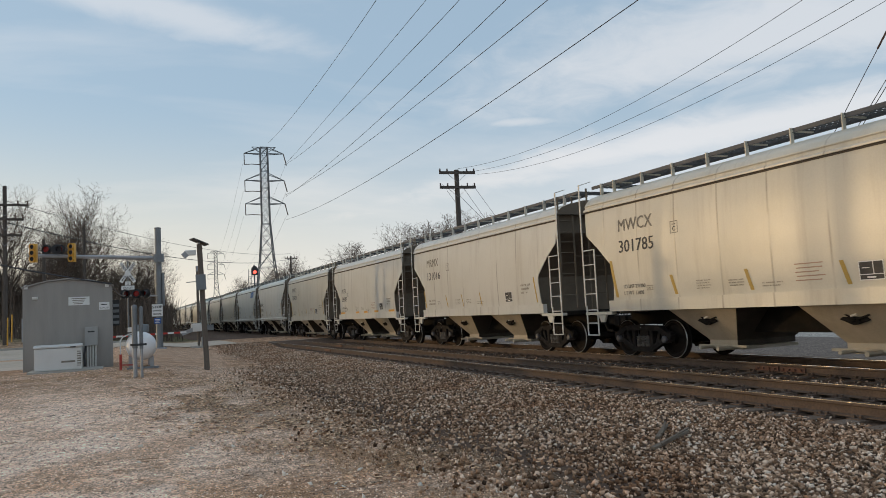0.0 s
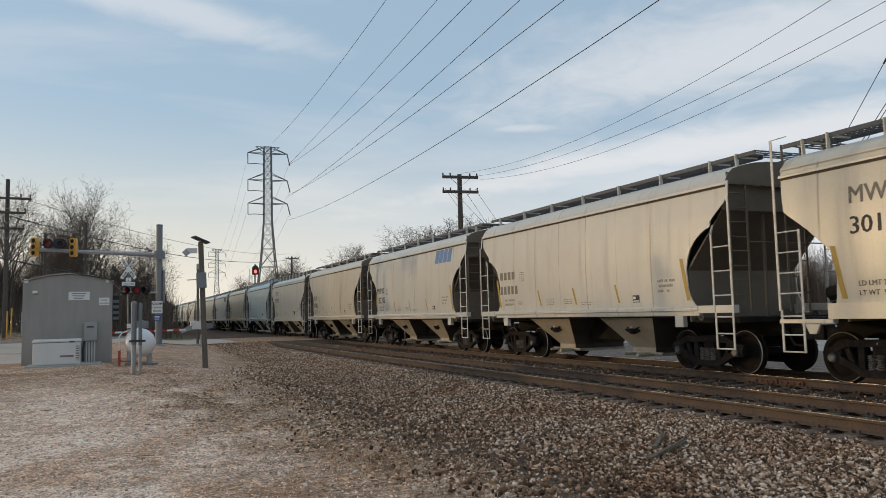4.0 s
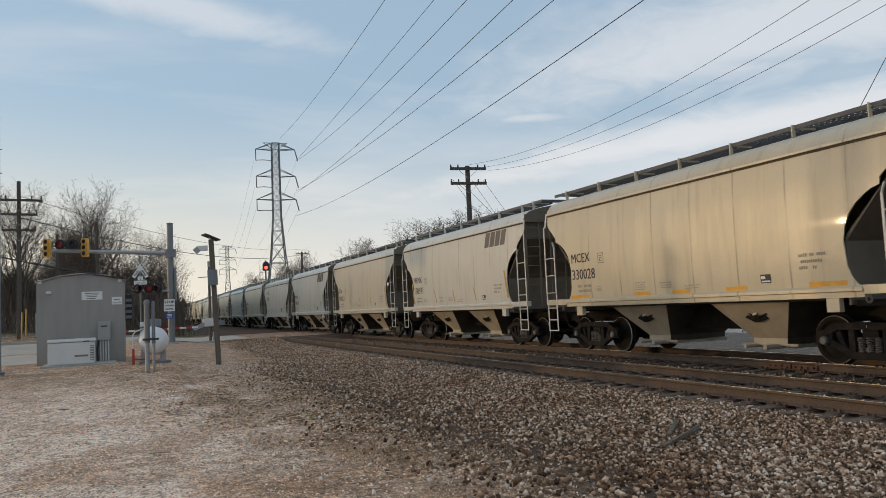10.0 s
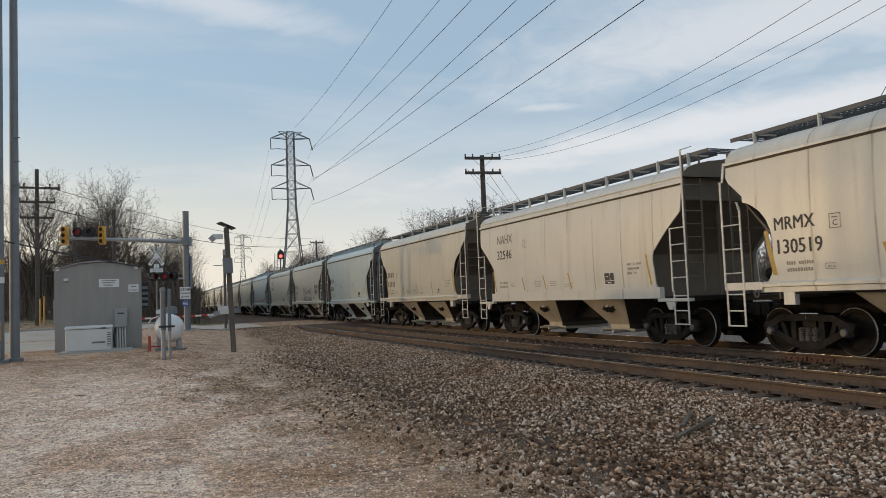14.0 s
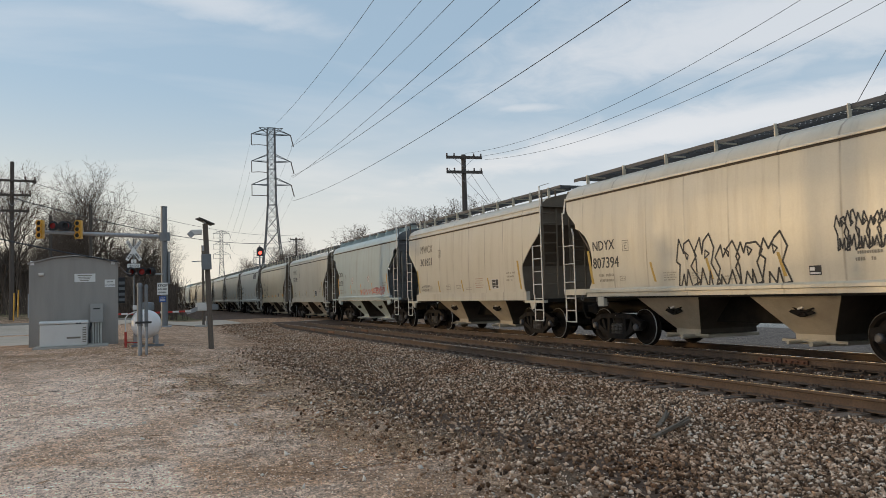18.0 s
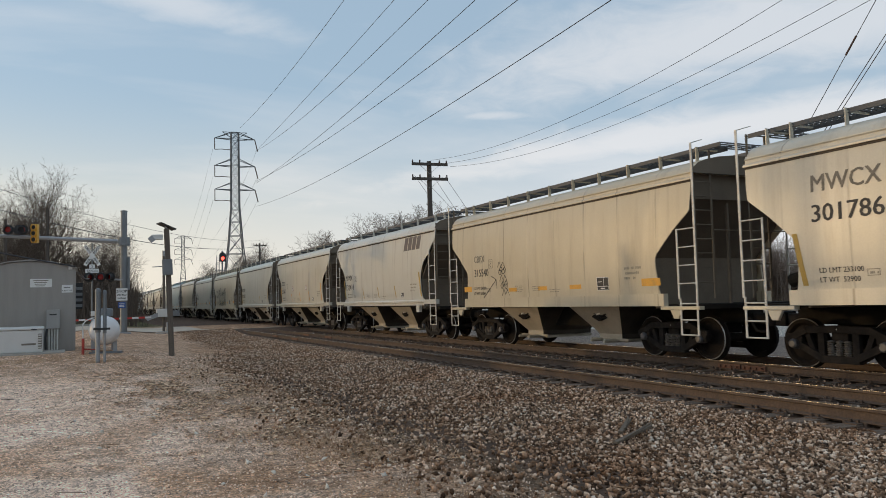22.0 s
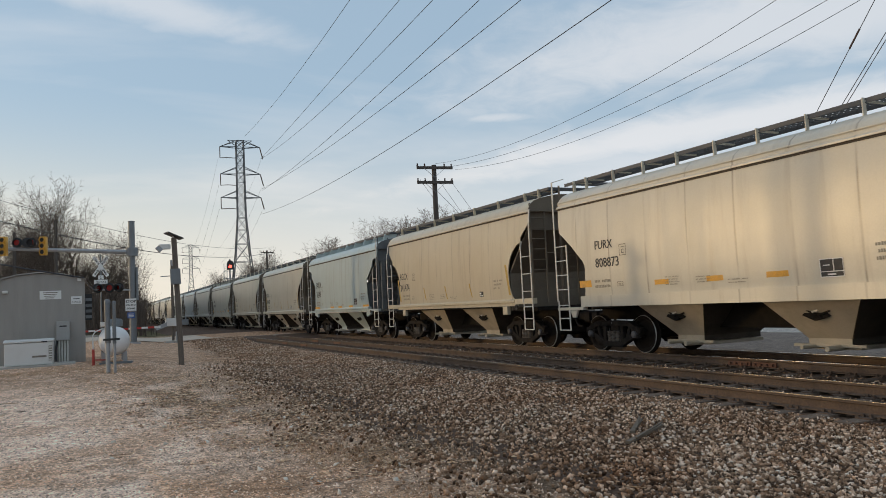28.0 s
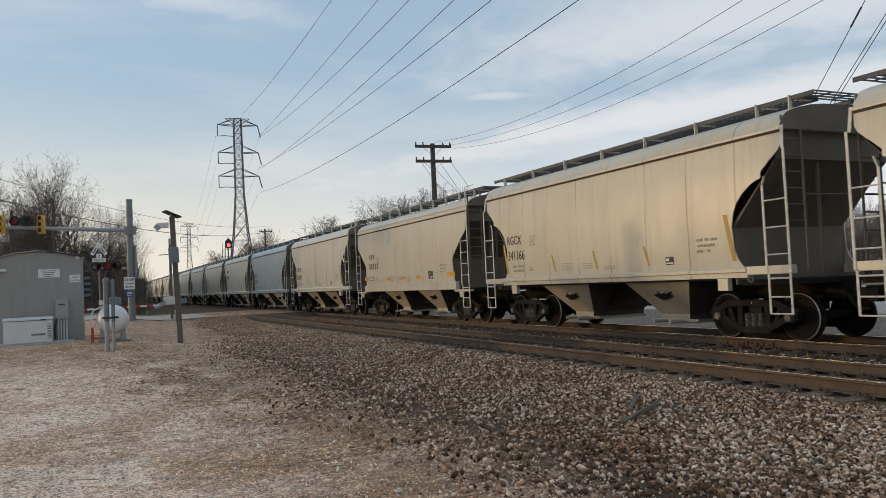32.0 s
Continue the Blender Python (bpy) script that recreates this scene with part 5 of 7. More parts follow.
FINE = side_patch(print_line(4.10, 1.76, 0.62, 0.075, 1) + print_line(4.10, 1.63, 0.60, 0.075, 2), FINE_INK, "fine_lettering")
small = []
for k in range(4):
    small += print_line(1.55, 1.76 - k * 0.055, 0.42 - 0.05 * (k % 2), 0.026, 10 + k)
for k in range(3):
    small += print_line(0.62, 1.72 - k * 0.055, 0.40, 0.026, 20 + k) + print_line(-3.42, 2.02 - k * 0.115, 0.58 - 0.1 * (k % 2), 0.062, 30 + k)
FINE2 = side_patch(small + print_line(-0.25, 1.62, 0.5, 0.026, 40) + print_line(-0.25, 1.56, 0.45, 0.026, 41) + [(3.22, 1.64, 0.22, 0.012), (3.22, 1.74, 0.22, 0.012), (3.22, 1.64, 0.012, 0.11), (3.01, 1.64, 0.012, 0.11)] + print_line(3.17, 1.67, 0.12, 0.04, 50), FINE_INK, "fine_lettering")


def plate_box(y, z):
    return side_patch([(y, z + 0.255, 0.25, 0.016), (y, z, 0.25, 0.016), (y, z, 0.016, 0.27), (y - 0.235, z, 0.016, 0.27), (y - 0.06, z + 0.19, 0.13, 0.02)], FADED_INK, "plate_frame")


PLATE_SPOT = {True: (2.26, 2.87), False: (3.06, 2.36)}
PLATE_FRAME = {k: plate_box(*p) for k, p in PLATE_SPOT.items()}
PANEL = side_patch([(-2.36, 1.56, 0.46, 0.32)], INK, "data_panel")
SMALL_PANEL = side_patch([(-2.46, 1.58, 0.26, 0.17)], INK, "data_panel")
SMALL_LINES = side_patch([(-2.48, 1.60, 0.22, 0.03), (-2.48, 1.66, 0.10, 0.06)], WHITE, "data_panel_lines", lift=0.007)
PANEL_W = side_patch([(-2.36, 1.56, 0.46, 0.014), (-2.36, 1.866, 0.46, 0.014), (-2.36, 1.56, 0.014, 0.32), (-2.806, 1.56, 0.014, 0.32), (-2.62, 1.65, 0.016, 0.22), (-2.37, 1.65, 0.44, 0.014), (-2.42, 1.76, 0.14, 0.016), (-2.50, 1.595, 0.16, 0.026)], WHITE, "data_panel_lines", lift=0.007)
WARN = side_patch([(-1.05 - 0.03 * (i % 2), 1.92 - i * 0.075, 0.62 - 0.05 * (i % 3), 0.02) for i in range(5)], PALE_RED, "warning_lettering")
STRIPES = {k: [side_patch([q], m, "reflective_stripe", skew=0.0 if q[3] < 0.3 else -0.18 if q[3] > 0.6 else -0.30) for q in r] for k, (r, m) in STRIPE_SETS.items()}
RINGS, DISCS, CROSSES = [], [], []
for yc_, zc_ in ((1.60, 2.30), (-1.28, 2.30)):
    x_ = -half_width(2.30)
    ring, cross = Shape(), Shape()
    for i in range(20):
        a, b = i * math.pi / 10, (i + 1) * math.pi / 10
        ring.add([(x_ - 0.006, yc_ + r * math.cos(c), zc_ + r * math.sin(c)) for r, c in ((0.140, a), (0.140, b), (0.168, b), (0.168, a))], [(0, 1, 2, 3)])
    for d in (-1, 1):
        cross.bar((x_ - 0.007 - 0.002 * d, yc_ - 0.09, zc_ - d * 0.09), (x_ - 0.007 - 0.002 * d, yc_ + 0.09, zc_ + d * 0.09), 0.022, 0.002, (1, 0, 0))
    disc = Shape().add([(x_ - 0.003, yc_ + 0.15 * math.cos(i * 0.3927), zc_ + 0.15 * math.sin(i * 0.3927)) for i in range(16)], [tuple(range(16))])
    RINGS.append(ring.mesh("round_mark", RED_INK))
    DISCS.append(disc.mesh("white_disc", WHITE))
    CROSSES.append(cross.mesh("cross", INK))

PLATE_C = {k: on_side(text_mesh("C", 0.15, INK, 0.003), y - 0.07, z + 0.05) for k, (y, z) in PLATE_SPOT.items()}
LOADS = {"301785": ("233200", "52800"), "301808": ("233200", "52800"), "301821": ("233300", "52700"), "3358": ("233200", "52700"), "301786": ("233100", "52900"), "315540": ("234200", "51800"), "301829": ("233300", "52700"), "330383": ("233400", "52600"), "84650": ("233600", "52400")}
# mark, number, style, paint, layout, stripes, extra
CARS = [
    ("MWCX", "301785", "flat", "cream", "high", "yellow", "warn"), ("MRMX", "131016", "flat", "grey", "high", "brown", ""),
    ("MCEX", "330383", "flat", "grey", "mid", "thin", "warn"), ("MWCX", "301808", "flat", "cream", "high", "yellow", "warn"),
    ("", "", "curved", "grey", "low", "yellow", ""), ("MRMX", "132206", "curved", "grey", "low", "yellow", "blue"),
    ("RGCX", "341505", "curved", "gloss", "low", "yellow", ""), ("MWCX", "301829", "flat", "cream", "high", "yellow", ""),
    ("CAIX", "3358", "angular", "green", "big", "thin", ""), ("MCEX", "330028", "curved", "tan", "low", "thin", ""),
    ("MRMX", "130591", "curved", "grey", "low", "yellow", "dark"), ("TILX", "340812", "curved", "cream", "low", "yellow", ""),
    ("MRMX", "130519", "curved", "grey", "low", "yellow", "dark"), ("NAHX", "32546", "flat", "grey", "high", "brown", ""),
    ("", "", "curved", "cream", "low", "yellow", ""), ("CRDX", "22866", "angular", "green", "wide", "amber", "rings"),
    ("NDYX", "807394", "curved", "cream", "low", "yellow", "tags"), ("MWCX", "301821", "flat", "cream", "high", "yellow", "warn"),
    ("CRDX", "22759", "angular", "green", "wide", "amber", "rings pink"), ("MWCX", "301786", "flat", "cream", "high", "yellow", ""),
    ("CBFX", "315540", "flat", "tan", "mid", "orange", "tag1"), ("MRMX", "130414", "curved", "grey", "low", "yellow", "dark"),
    ("CRDX", "21708", "curved", "cream", "wide", "amber", "rings"), ("", "", "curved", "cream", "low", "yellow", ""),
    ("CEFX", "84650", "flat", "tan", "mid", "orange", "tags2"), ("FURX", "808873", "flat", "cream", "mid", "orange", ""),
    ("RGCX", "341474", "curved", "tan", "low", "yellow", ""), ("IARX", "3248", "angular", "green", "big", "thin", ""),
    ("RGCX", "341498", "curved", "gloss", "low", "yellow", ""), ("RGCX", "341166", "curved", "gloss", "low", "yellow", ""),
    ("CBFX", "", "flat", "cream", "mid", "orange", ""), ("", "", "curved", "grey", "low", "yellow", ""),
    ("", "", "curved", "blue", "low", "brown", ""), ("", "", "curved", "grey", "high", "yellow", ""),
    ("", "", "curved", "cream", "mid", "yellow", ""), ("", "", "angular", "grey", "low", "brown", ""),
]
FILL = ["cream", "tan", "grey", "cream", "green", "cream", "grey", "tan", "cream", "cream"]
while len(CARS) < 48:
    CARS.append(("", "", "angular" if FILL[len(CARS) % 10] == "green" else "curved", FILL[len(CARS) % 10], "low", "yellow", ""))
WORDS = {"cream": "cream", "gloss": "glossy cream", "tan": "rusty tan", "grey": "pale grey", "green": "pale green-grey", "blue": "pale blue-grey"}
LAYOUT = {"high": (4.2, 3.12, 2.60, 0.43, 0.43), "low": (4.36, 2.44, 1.98, 0.36, 0.40), "mid": (4.02, 2.58, 2.13, 0.30, 0.33), "wide": (4.36, 2.55, 2.06, 0.36, 0.38), "big": (4.08, 2.58, 2.08, 0.46, 0.46)}


def recolour(car, paint):
    for ob in car.children_recursive:
        if ob.data.materials and ob.data.materials[0] == PAINT["cream"]:
            ob.material_slots[0].link = "OBJECT"
            ob.material_slots[0].material = PAINT[paint]


def letter(car, style, mark, number, layout, stripes, extra):
    y, zm, zn, hm, hn = LAYOUT[layout]
    ink = FADED_INK if layout == "high" else INK
    if mark:
        ink = FADED_INK if "tag1" in extra else ink
        part("reporting_mark", on_side(text_mesh(mark, hm, ink, 0.008, 0.82 if mark == "RGCX" else 0.95), y, zm), ink, car, "dark worn letters" if "tag1" in extra else "black stencilled letters")
    else:
        part("reporting_mark", side_patch([(y - i * 0.26, zm, 0.19, 0.24) for i in range(4)], FADED_INK, "reporting_mark"), ink, car, "illegible faded letters")
    if number:
        part("car_number", on_side(text_mesh(number, hn, INK, 0.009, 1.06 if layout == "high" else 0.80 if mark == "RGCX" else 0.95), y, zn), INK, car, "black stencilled figures")
    else:
        part("car_number", side_patch([(y - i * 0.24, zn, 0.16, 0.26) for i in range(5)], FADED_INK, "car_number"), ink, car, "illegible faded figures")
    load = LOADS.get(number)
    if load:
        for txt, z in (("LD LMT " + load[0], 1.72), ("LT WT  " + load[1], 1.56)):
            tagged(part("weight_lettering", on_side(text_mesh(txt, 0.125, INK, 0.002), 4.1, z), INK, car), kind="stuff")
    else:
        tagged(part("fine_lettering", FINE, FINE_INK, car), kind="stuff")
    tagged(part("fine_lettering", FINE2, FINE_INK, car), kind="stuff")
    frame_ = part("plate_frame", PLATE_FRAME[layout == "high"], FADED_INK, car, "thin printed square with a letter")
    part("plate_letter", PLATE_C[layout == "high"], INK, frame_)
    small = style == "curved"
    panel = part("data_panel", SMALL_PANEL if small else PANEL, INK, car, "black inspection data panel")
    part("data_panel_lines", SMALL_LINES if small else PANEL_W, WHITE, panel)
    for me in STRIPES["yellow_low" if stripes == "yellow" and style == "flat" else stripes]:
        part("reflective_stripe", me, ORANGE, car)
    if "warn" in extra:
        tagged(part("warning_lettering", WARN, PALE_RED, car, "faded red warning text"), kind="stuff")
    if "blue" in extra or "dark" in extra:
        m = BLUE_INK if "blue" in extra else DARK_LOGO
        part("logo", slanted_logo(-2.78, 3.36, m), m, car, "slanted block logo of a leasing firm")
    if "rings" in extra:
        for ring, disc, cross in zip(RINGS, DISCS, CROSSES):
            mark_ = part("round_mark", ring, RED_INK, car, "red ring round a black cross")
            part("white_disc", disc, WHITE, mark_)
            part("cross", cross, INK, mark_)
    if "pink" in extra:
        part("spray_painting", squiggle(0.3, 1.5, 2.4, 0.32, 9, PINK_SPRAY, 3, 0.02, False), PINK_SPRAY, car, "pink sprayed zigzag")
        part("spray_painting", squiggle(-2.0, 1.5, 1.75, 0.38, 5, PINK_SPRAY, 4, 0.025), PINK_SPRAY, car, "pink sprayed scrawl")
    if "tags" in extra:
        if "2" in extra:
            part("spray_painting", spiky(2.9, 1.5, 3.7, 1.35, 6, INK, 5, 0.026), INK, car, "black sprayed scrawl")
        else:
            part("spray_painting", spiky(1.08, 1.46, 3.05, 0.98, 5, INK, 5, 0.021), INK, car, "black sprayed scrawl")
            part("spray_painting", spiky(-3.08, 2.04, 1.05, 0.60, 5, INK, 8, 0.015), INK, car, "black sprayed scrawl")
    if "tag1" in extra:
        s = Shape()
        stroke(s, [(3.45, 1.47), (3.05, 1.72), (2.62, 2.0)], 0.013)
        stroke(s, [(2.92, 2.12), (2.62, 2.0), (2.60, 1.74)], 0.013)
        part("spray_painting", s.mesh("spray_painting", INK), INK, car, "thin black sprayed arrow")
        for k in range(5):
            part("spray_painting", squiggle(2.50 - 0.05 * k, 2.34 - 0.21 * k, 0.42, 0.24, 2, INK, 9 + k, 0.011, k % 2 == 1), INK, car, "thin black sprayed scrawl")


PROTO = {"curved": build_car("curved"), "flat": build_car("flat"), "angular": build_car("angular")}
TRAIN = []
for i, (mark, number, style, paint, layout, stripes, extra) in enumerate(CARS):
    car = copy_thing(PROTO[style], pose(X_FAR, CAR_Y[i], 0))
    recolour(car, paint)
    letter(car, style, mark, number, layout, stripes, extra)
    text = f"{WORDS[paint]} two-bay covered hopper car of a train"
    if "tag" in extra or "pink" in extra:
        text = f"{WORDS[paint]} covered hopper rail car with sprayed scrawls"
    elif "blue" in extra or "dark" in extra:
        text = f"{WORDS[paint]} covered hopper rail car with a block logo"
    tagged(car, text)
    TRAIN.append(car)
for ob in PROTO.values():
    for o in [ob, *ob.children_recursive]:
        bpy.data.objects.remove(o)

# ================= the crossing and its equipment =================
HUT_GREY = material("hut_aluminium", (0.315, 0.295, 0.27), 0.6, metal=0.0, second=(0.235, 0.22, 0.2), scale=1.2, amount=0.6, grain=0.05, stretch=(3, 3, 0.4))
GALV = material("galvanised_steel", (0.34, 0.35, 0.36), 0.5, metal=0.5, second=(0.26, 0.26, 0.27), scale=3, amount=0.6, grain=0.06)
DARK_GALV = material("dull_steel", (0.20, 0.215, 0.225), 0.55, metal=0.4, second=(0.15, 0.155, 0.16), scale=2, amount=0.6, grain=0.06)
PLASTIC_WHITE = material("off_white_enclosure", (0.66, 0.65, 0.62), 0.45, second=(0.55, 0.53, 0.49), scale=2, amount=0.4, grain=0.03)
TANK_WHITE = material("white_tank_paint", (0.74, 0.74, 0.74), 0.4, second=(0.58, 0.56, 0.53), scale=2, amount=0.4, grain=0.03)
BLACK = material("black_steel", (0.03, 0.03, 0.032), 0.6, grain=0.1)
YELLOW = material("signal_yellow", (0.60, 0.31, 0.03), 0.45, second=(0.5, 0.3, 0.04), scale=4, amount=0.4)
LENS = material("unlit_red_lens", (0.18, 0.015, 0.012), 0.2, grain=0.05, bump=0)
RED_PIPE = material("red_painted_pipe", (0.42, 0.05, 0.035), 0.5, second=(0.3, 0.05, 0.04), scale=5)
SIGN = material("white_sign_sheet", (0.72, 0.72, 0.70), 0.5, second=(0.6, 0.59, 0.56), scale=4, amount=0.4, grain=0.03, bump=0)
SIGN_BLUE = material("blue_sign_sheet", (0.03, 0.09, 0.30), 0.5, bump=0)
RED_BAND = material("red_reflective_band", (0.55, 0.04, 0.03), 0.45, bump=0)
POST_WOOD = material("grey_post_wood", (0.145, 0.118, 0.095), 0.9, second=(0.085, 0.07, 0.058), scale=4, amount=0.8, stretch=(8, 8, 0.5), grain=0.2, bump=0.5)
CONCRETE = material("pad_concrete", (0.42, 0.40, 0.36), 0.9, second=(0.32, 0.30, 0.27), scale=3, amount=0.6, grain=0.1, bump=0.3)


def glow(name, colour, strength):
    m = bpy.data.materials.new(name)
    m.use_nodes = True
    b = m.node_tree.nodes["Principled BSDF"]
    b.inputs["Base Color"].default_value = (*colour, 1)
    b.inputs["Emission Color"].default_value = (*colour, 1)
    b.inputs["Emission Strength"].default_value = strength
    return m


RED_LIT = glow("lit_red_lamp", (1.0, 0.05, 0.03), 6.0)
RED_DIM = glow("dim_red_lamp", (0.30, 0.025, 0.022), 0.09)


def lettering(txt, size, mat, m, parent, name="lettering", bold=0.0):
    """Letters that face -y, standing upright at the pose m."""
    me = text_mesh(txt, size, mat, bold)
    w = max(v.co.x for v in me.vertices)
    for v in me.vertices:
        v.co = (v.co.x - w / 2, -v.co.z, v.co.y)
    ob = part(name, me, mat, parent)
    ob.matrix_basis = m
    return ob


# ---- equipment hut ----
hx, hy = -1.25, 24.45
hz_ = ground_z(hx, hy) - 0.03
hut = thing("equipment_hut", pose(hx, hy, hz_), "grey aluminium signal equipment hut with a low arched roof", "hut")
W2, DP = 1.15, 2.4
prof = [(-W2, 0.0), (W2, 0.0), (W2, 2.40), (0.55, 2.55), (0, 2.60), (-0.55, 2.55), (-W2, 2.40)]
part("wall", Shape().prism(prof, "y", 0.0, DP), HUT_GREY, hut, bevel=0.012)
s = Shape()
top = [(-W2 - 0.05, 2.39), (-0.55, 2.56), (0, 2.615), (0.55, 2.56), (W2 + 0.05, 2.39)]
s.prism(top + [(x, z + 0.035) for x, z in reversed(top)], "y", -0.06, DP + 0.06)
part("roof", s, HUT_GREY, hut)
part("corner_trim", Shape().box(-W2 - 0.012, -W2 + 0.05, -0.012, 0.05, 0, 2.40), HUT_GREY, hut)
part("corner_trim", Shape().box(W2 - 0.05, W2 + 0.012, -0.012, 0.05, 0, 2.40), HUT_GREY, hut)
for x in (-1.08, 1.02):
    part("lifting_bracket", Shape().box(x - 0.05, x + 0.05, -0.03, 0.0, 2.36, 2.47), SIGN, hut, bevel=0.01)
part("wall_lamp", Shape().box(-0.92, -0.78, -0.09, 0.0, 2.06, 2.14), PLASTIC_WHITE, hut, "small white wall lamp", bevel=0.02)
sg1 = part("sign", Shape().box(0.0, 0.55, -0.012, 0.0, 1.86, 2.10), SIGN, hut, "white notice with faded lines of text")
for i in range(4):
    part("text_line", Shape().box(0.08 + 0.02 * i, 0.46 - 0.03 * i, -0.015, -0.0125, 2.04 - i * 0.05, 2.06 - i * 0.05), FADED_INK, sg1)
sg2 = part("sign", Shape().box(0.80, 1.08, -0.012, 0.0, 1.70, 1.92), SIGN, hut, "small white danger notice")
lettering("DANGER", 0.062, INK, pose(0.94, -0.014, 1.735), sg2)
part("text_line", Shape().box(0.86, 1.02, -0.015, -0.0125, 1.84, 1.86), INK, sg2)
METER_GREY = material("grey_box_paint", (0.33, 0.325, 0.31), 0.5, second=(0.27, 0.265, 0.25), scale=3, amount=0.5, grain=0.04)
box_ = part("meter_box", Shape().box(0.42, 0.76, -0.20, 0.0, 0.68, 1.22), METER_GREY, hut, "grey electrical box", bevel=0.012)
part("box_label", Shape().box(0.50, 0.68, -0.204, -0.2, 1.06, 1.10), INK, box_)
for x in (0.49, 0.56, 0.63, 0.70):
    part("conduit", Shape().tube((x, -0.10, 0.0), (x, -0.10, 0.68), 0.022, 8), PLASTIC_WHITE, hut)
part("cable_bundle", Shape().path([(0.44, -0.06, 0.70), (0.40, -0.12, 0.45), (0.41, -0.14, 0.1)], 0.03), BLACK, hut)
lv = part("vent_hood", Shape().box(W2, W2 + 0.20, 0.8, 1.5, 1.22, 2.0), BLACK, hut, "black louvred vent hood", bevel=0.01)
for i in range(4):
    part("louvre", Shape().bar((W2 + 0.02, 0.785, 1.32 + i * 0.17), (W2 + 0.19, 0.785, 1.32 + i * 0.17), 0.03, 0.09), DARK_GALV, lv)

# ---- standby generator on its pad ----
gz0 = ground_z(-1.45, 23.5)
pad = part("generator_pad", Shape().box(-2.2, -0.35, 23.15, 24.40, gz0 - 0.1, gz0 + 0.055), CONCRETE, bevel=0.015)
tagged(pad, "pale concrete pad in front of the hut", "pad")
gen = thing("standby_generator", pose(-1.46, 23.28, gz0 + 0.057), "off-white standby generator in a weatherproof case", "generator")
part("case", Shape().box(-0.58, 0.58, 0.0, 0.62, 0.0, 0.60), PLASTIC_WHITE, gen, bevel=0.03)
part("lid", Shape().prism([(-0.02, 0.61), (0.64, 0.61), (0.64, 0.67), (0.30, 0.695), (-0.02, 0.65)], "x", -0.60, 0.60), PLASTIC_WHITE, gen, bevel=0.012)
part("latch", Shape().box(0.30, 0.44, -0.025, 0.0, 0.605, 0.63), BLACK, gen)
part("side_vent", Shape().box(0.47, 0.56, -0.006, 0.0, 0.10, 0.50), FADED_INK, gen)
for i in range(6):
    part("vent_slat", Shape().box(0.475, 0.555, -0.014, -0.007, 0.12 + i * 0.065, 0.15 + i * 0.065), PLASTIC_WHITE, gen)
part("maker_plate", Shape().box(0.08, 0.42, -0.006, 0.0, 0.20, 0.25), FADED_INK, gen, "dark maker's plate")

# ---- gas tank ----
tz = ground_z(0.6, 22.4)
tank = thing("gas_tank", pose(0.62, 22.0, tz), "white horizontal gas tank on feet", "tank")
prof = [(0.0, 0.0), (0.14, 0.015), (0.26, 0.07), (0.345, 0.16), (0.38, 0.30), (0.38, 1.7), (0.345, 1.84), (0.26, 1.93), (0.14, 1.985), (0.0, 2.0)]
part("shell", Shape().lathe(prof, "y", (0, 0, 0.60), 32), TANK_WHITE, tank, smooth=True)
part("weld_band", Shape().lathe([(0.381, 0.30), (0.387, 0.31), (0.387, 0.33), (0.381, 0.34)], "y", (0, 0, 0.60), 32), TANK_WHITE, tank)
part("valve_hood", Shape().lathe([(0.17, 0.0), (0.17, 0.16), (0.15, 0.20), (0.0, 0.22)], "z", (0.05, 0.7, 0.98), 16), DARK_GALV, tank, smooth=True)
for y in (0.4, 1.55):
    for x in (-0.26, 0.26):
        part("foot", Shape().box(x - 0.05, x + 0.05, y - 0.06, y + 0.06, -0.05, 0.32), GALV, tank)
part("gauge_box", Shape().box(-0.34, -0.18, 0.15, 0.30, 1.0, 1.12), PLASTIC_WHITE, tank, bevel=0.01)
part("skid", Shape().box(-0.38, 0.44, 0.25, 0.34, -0.01, 0.05), DARK_GALV, tank)
reg = thing("gas_regulator", pose(0.10, 22.2, ground_z(0.1, 22.2)), "red gas riser with a bent white pipe", "pipe")
part("riser", Shape().tube((0, 0, -0.02), (0, 0, 0.42), 0.035, 8), RED_PIPE, reg)
part("branch", Shape().bar((0, 0, 0.14), (0.30, 0.1, 0.12), 0.03), RED_PIPE, reg)
part("gas_pipe", Shape().path([(0, 0, 0.40), (-0.01, 0, 0.78), (0.06, 0, 0.88), (0.24, 0.1, 0.95), (0.5, 0.3, 1.0)], 0.018), PLASTIC_WHITE, reg)

# ---- two vent pipes ----
for x, h, r in ((0.40, 1.66, 0.062), (0.545, 1.62, 0.042)):
    z = ground_z(x, 19.6)
    vp = thing("vent_pipe", pose(x, 19.6, z), "grey vent pipe with a pale grey foot and round cap", "pipe", "vent pipes")
    part("lower_pipe", Shape().tube((0, 0, -0.05), (0, 0, h * 0.42), r * 0.82, 12), GALV, vp, smooth=True)
    part("upper_pipe", Shape().tube((0, 0, h * 0.42), (0, 0, h), r, 12), DARK_GALV, vp, smooth=True)
    part("cap", Shape().lathe([(0.0, h + 0.07), (r * 0.8, h + 0.055), (r * 1.15, h), (r * 1.1, h - 0.03)], "z", n=12), DARK_GALV, vp, smooth=True)
cl = part("pipe_clamp", Shape().bar((0.30, 19.53, ground_z(0.4, 19.6) + 0.78), (0.66, 19.53, ground_z(0.4, 19.6) + 0.78), 0.03, 0.05), BLACK)
tagged(cl, "black clamp bar across two vent pipes", "clamp")

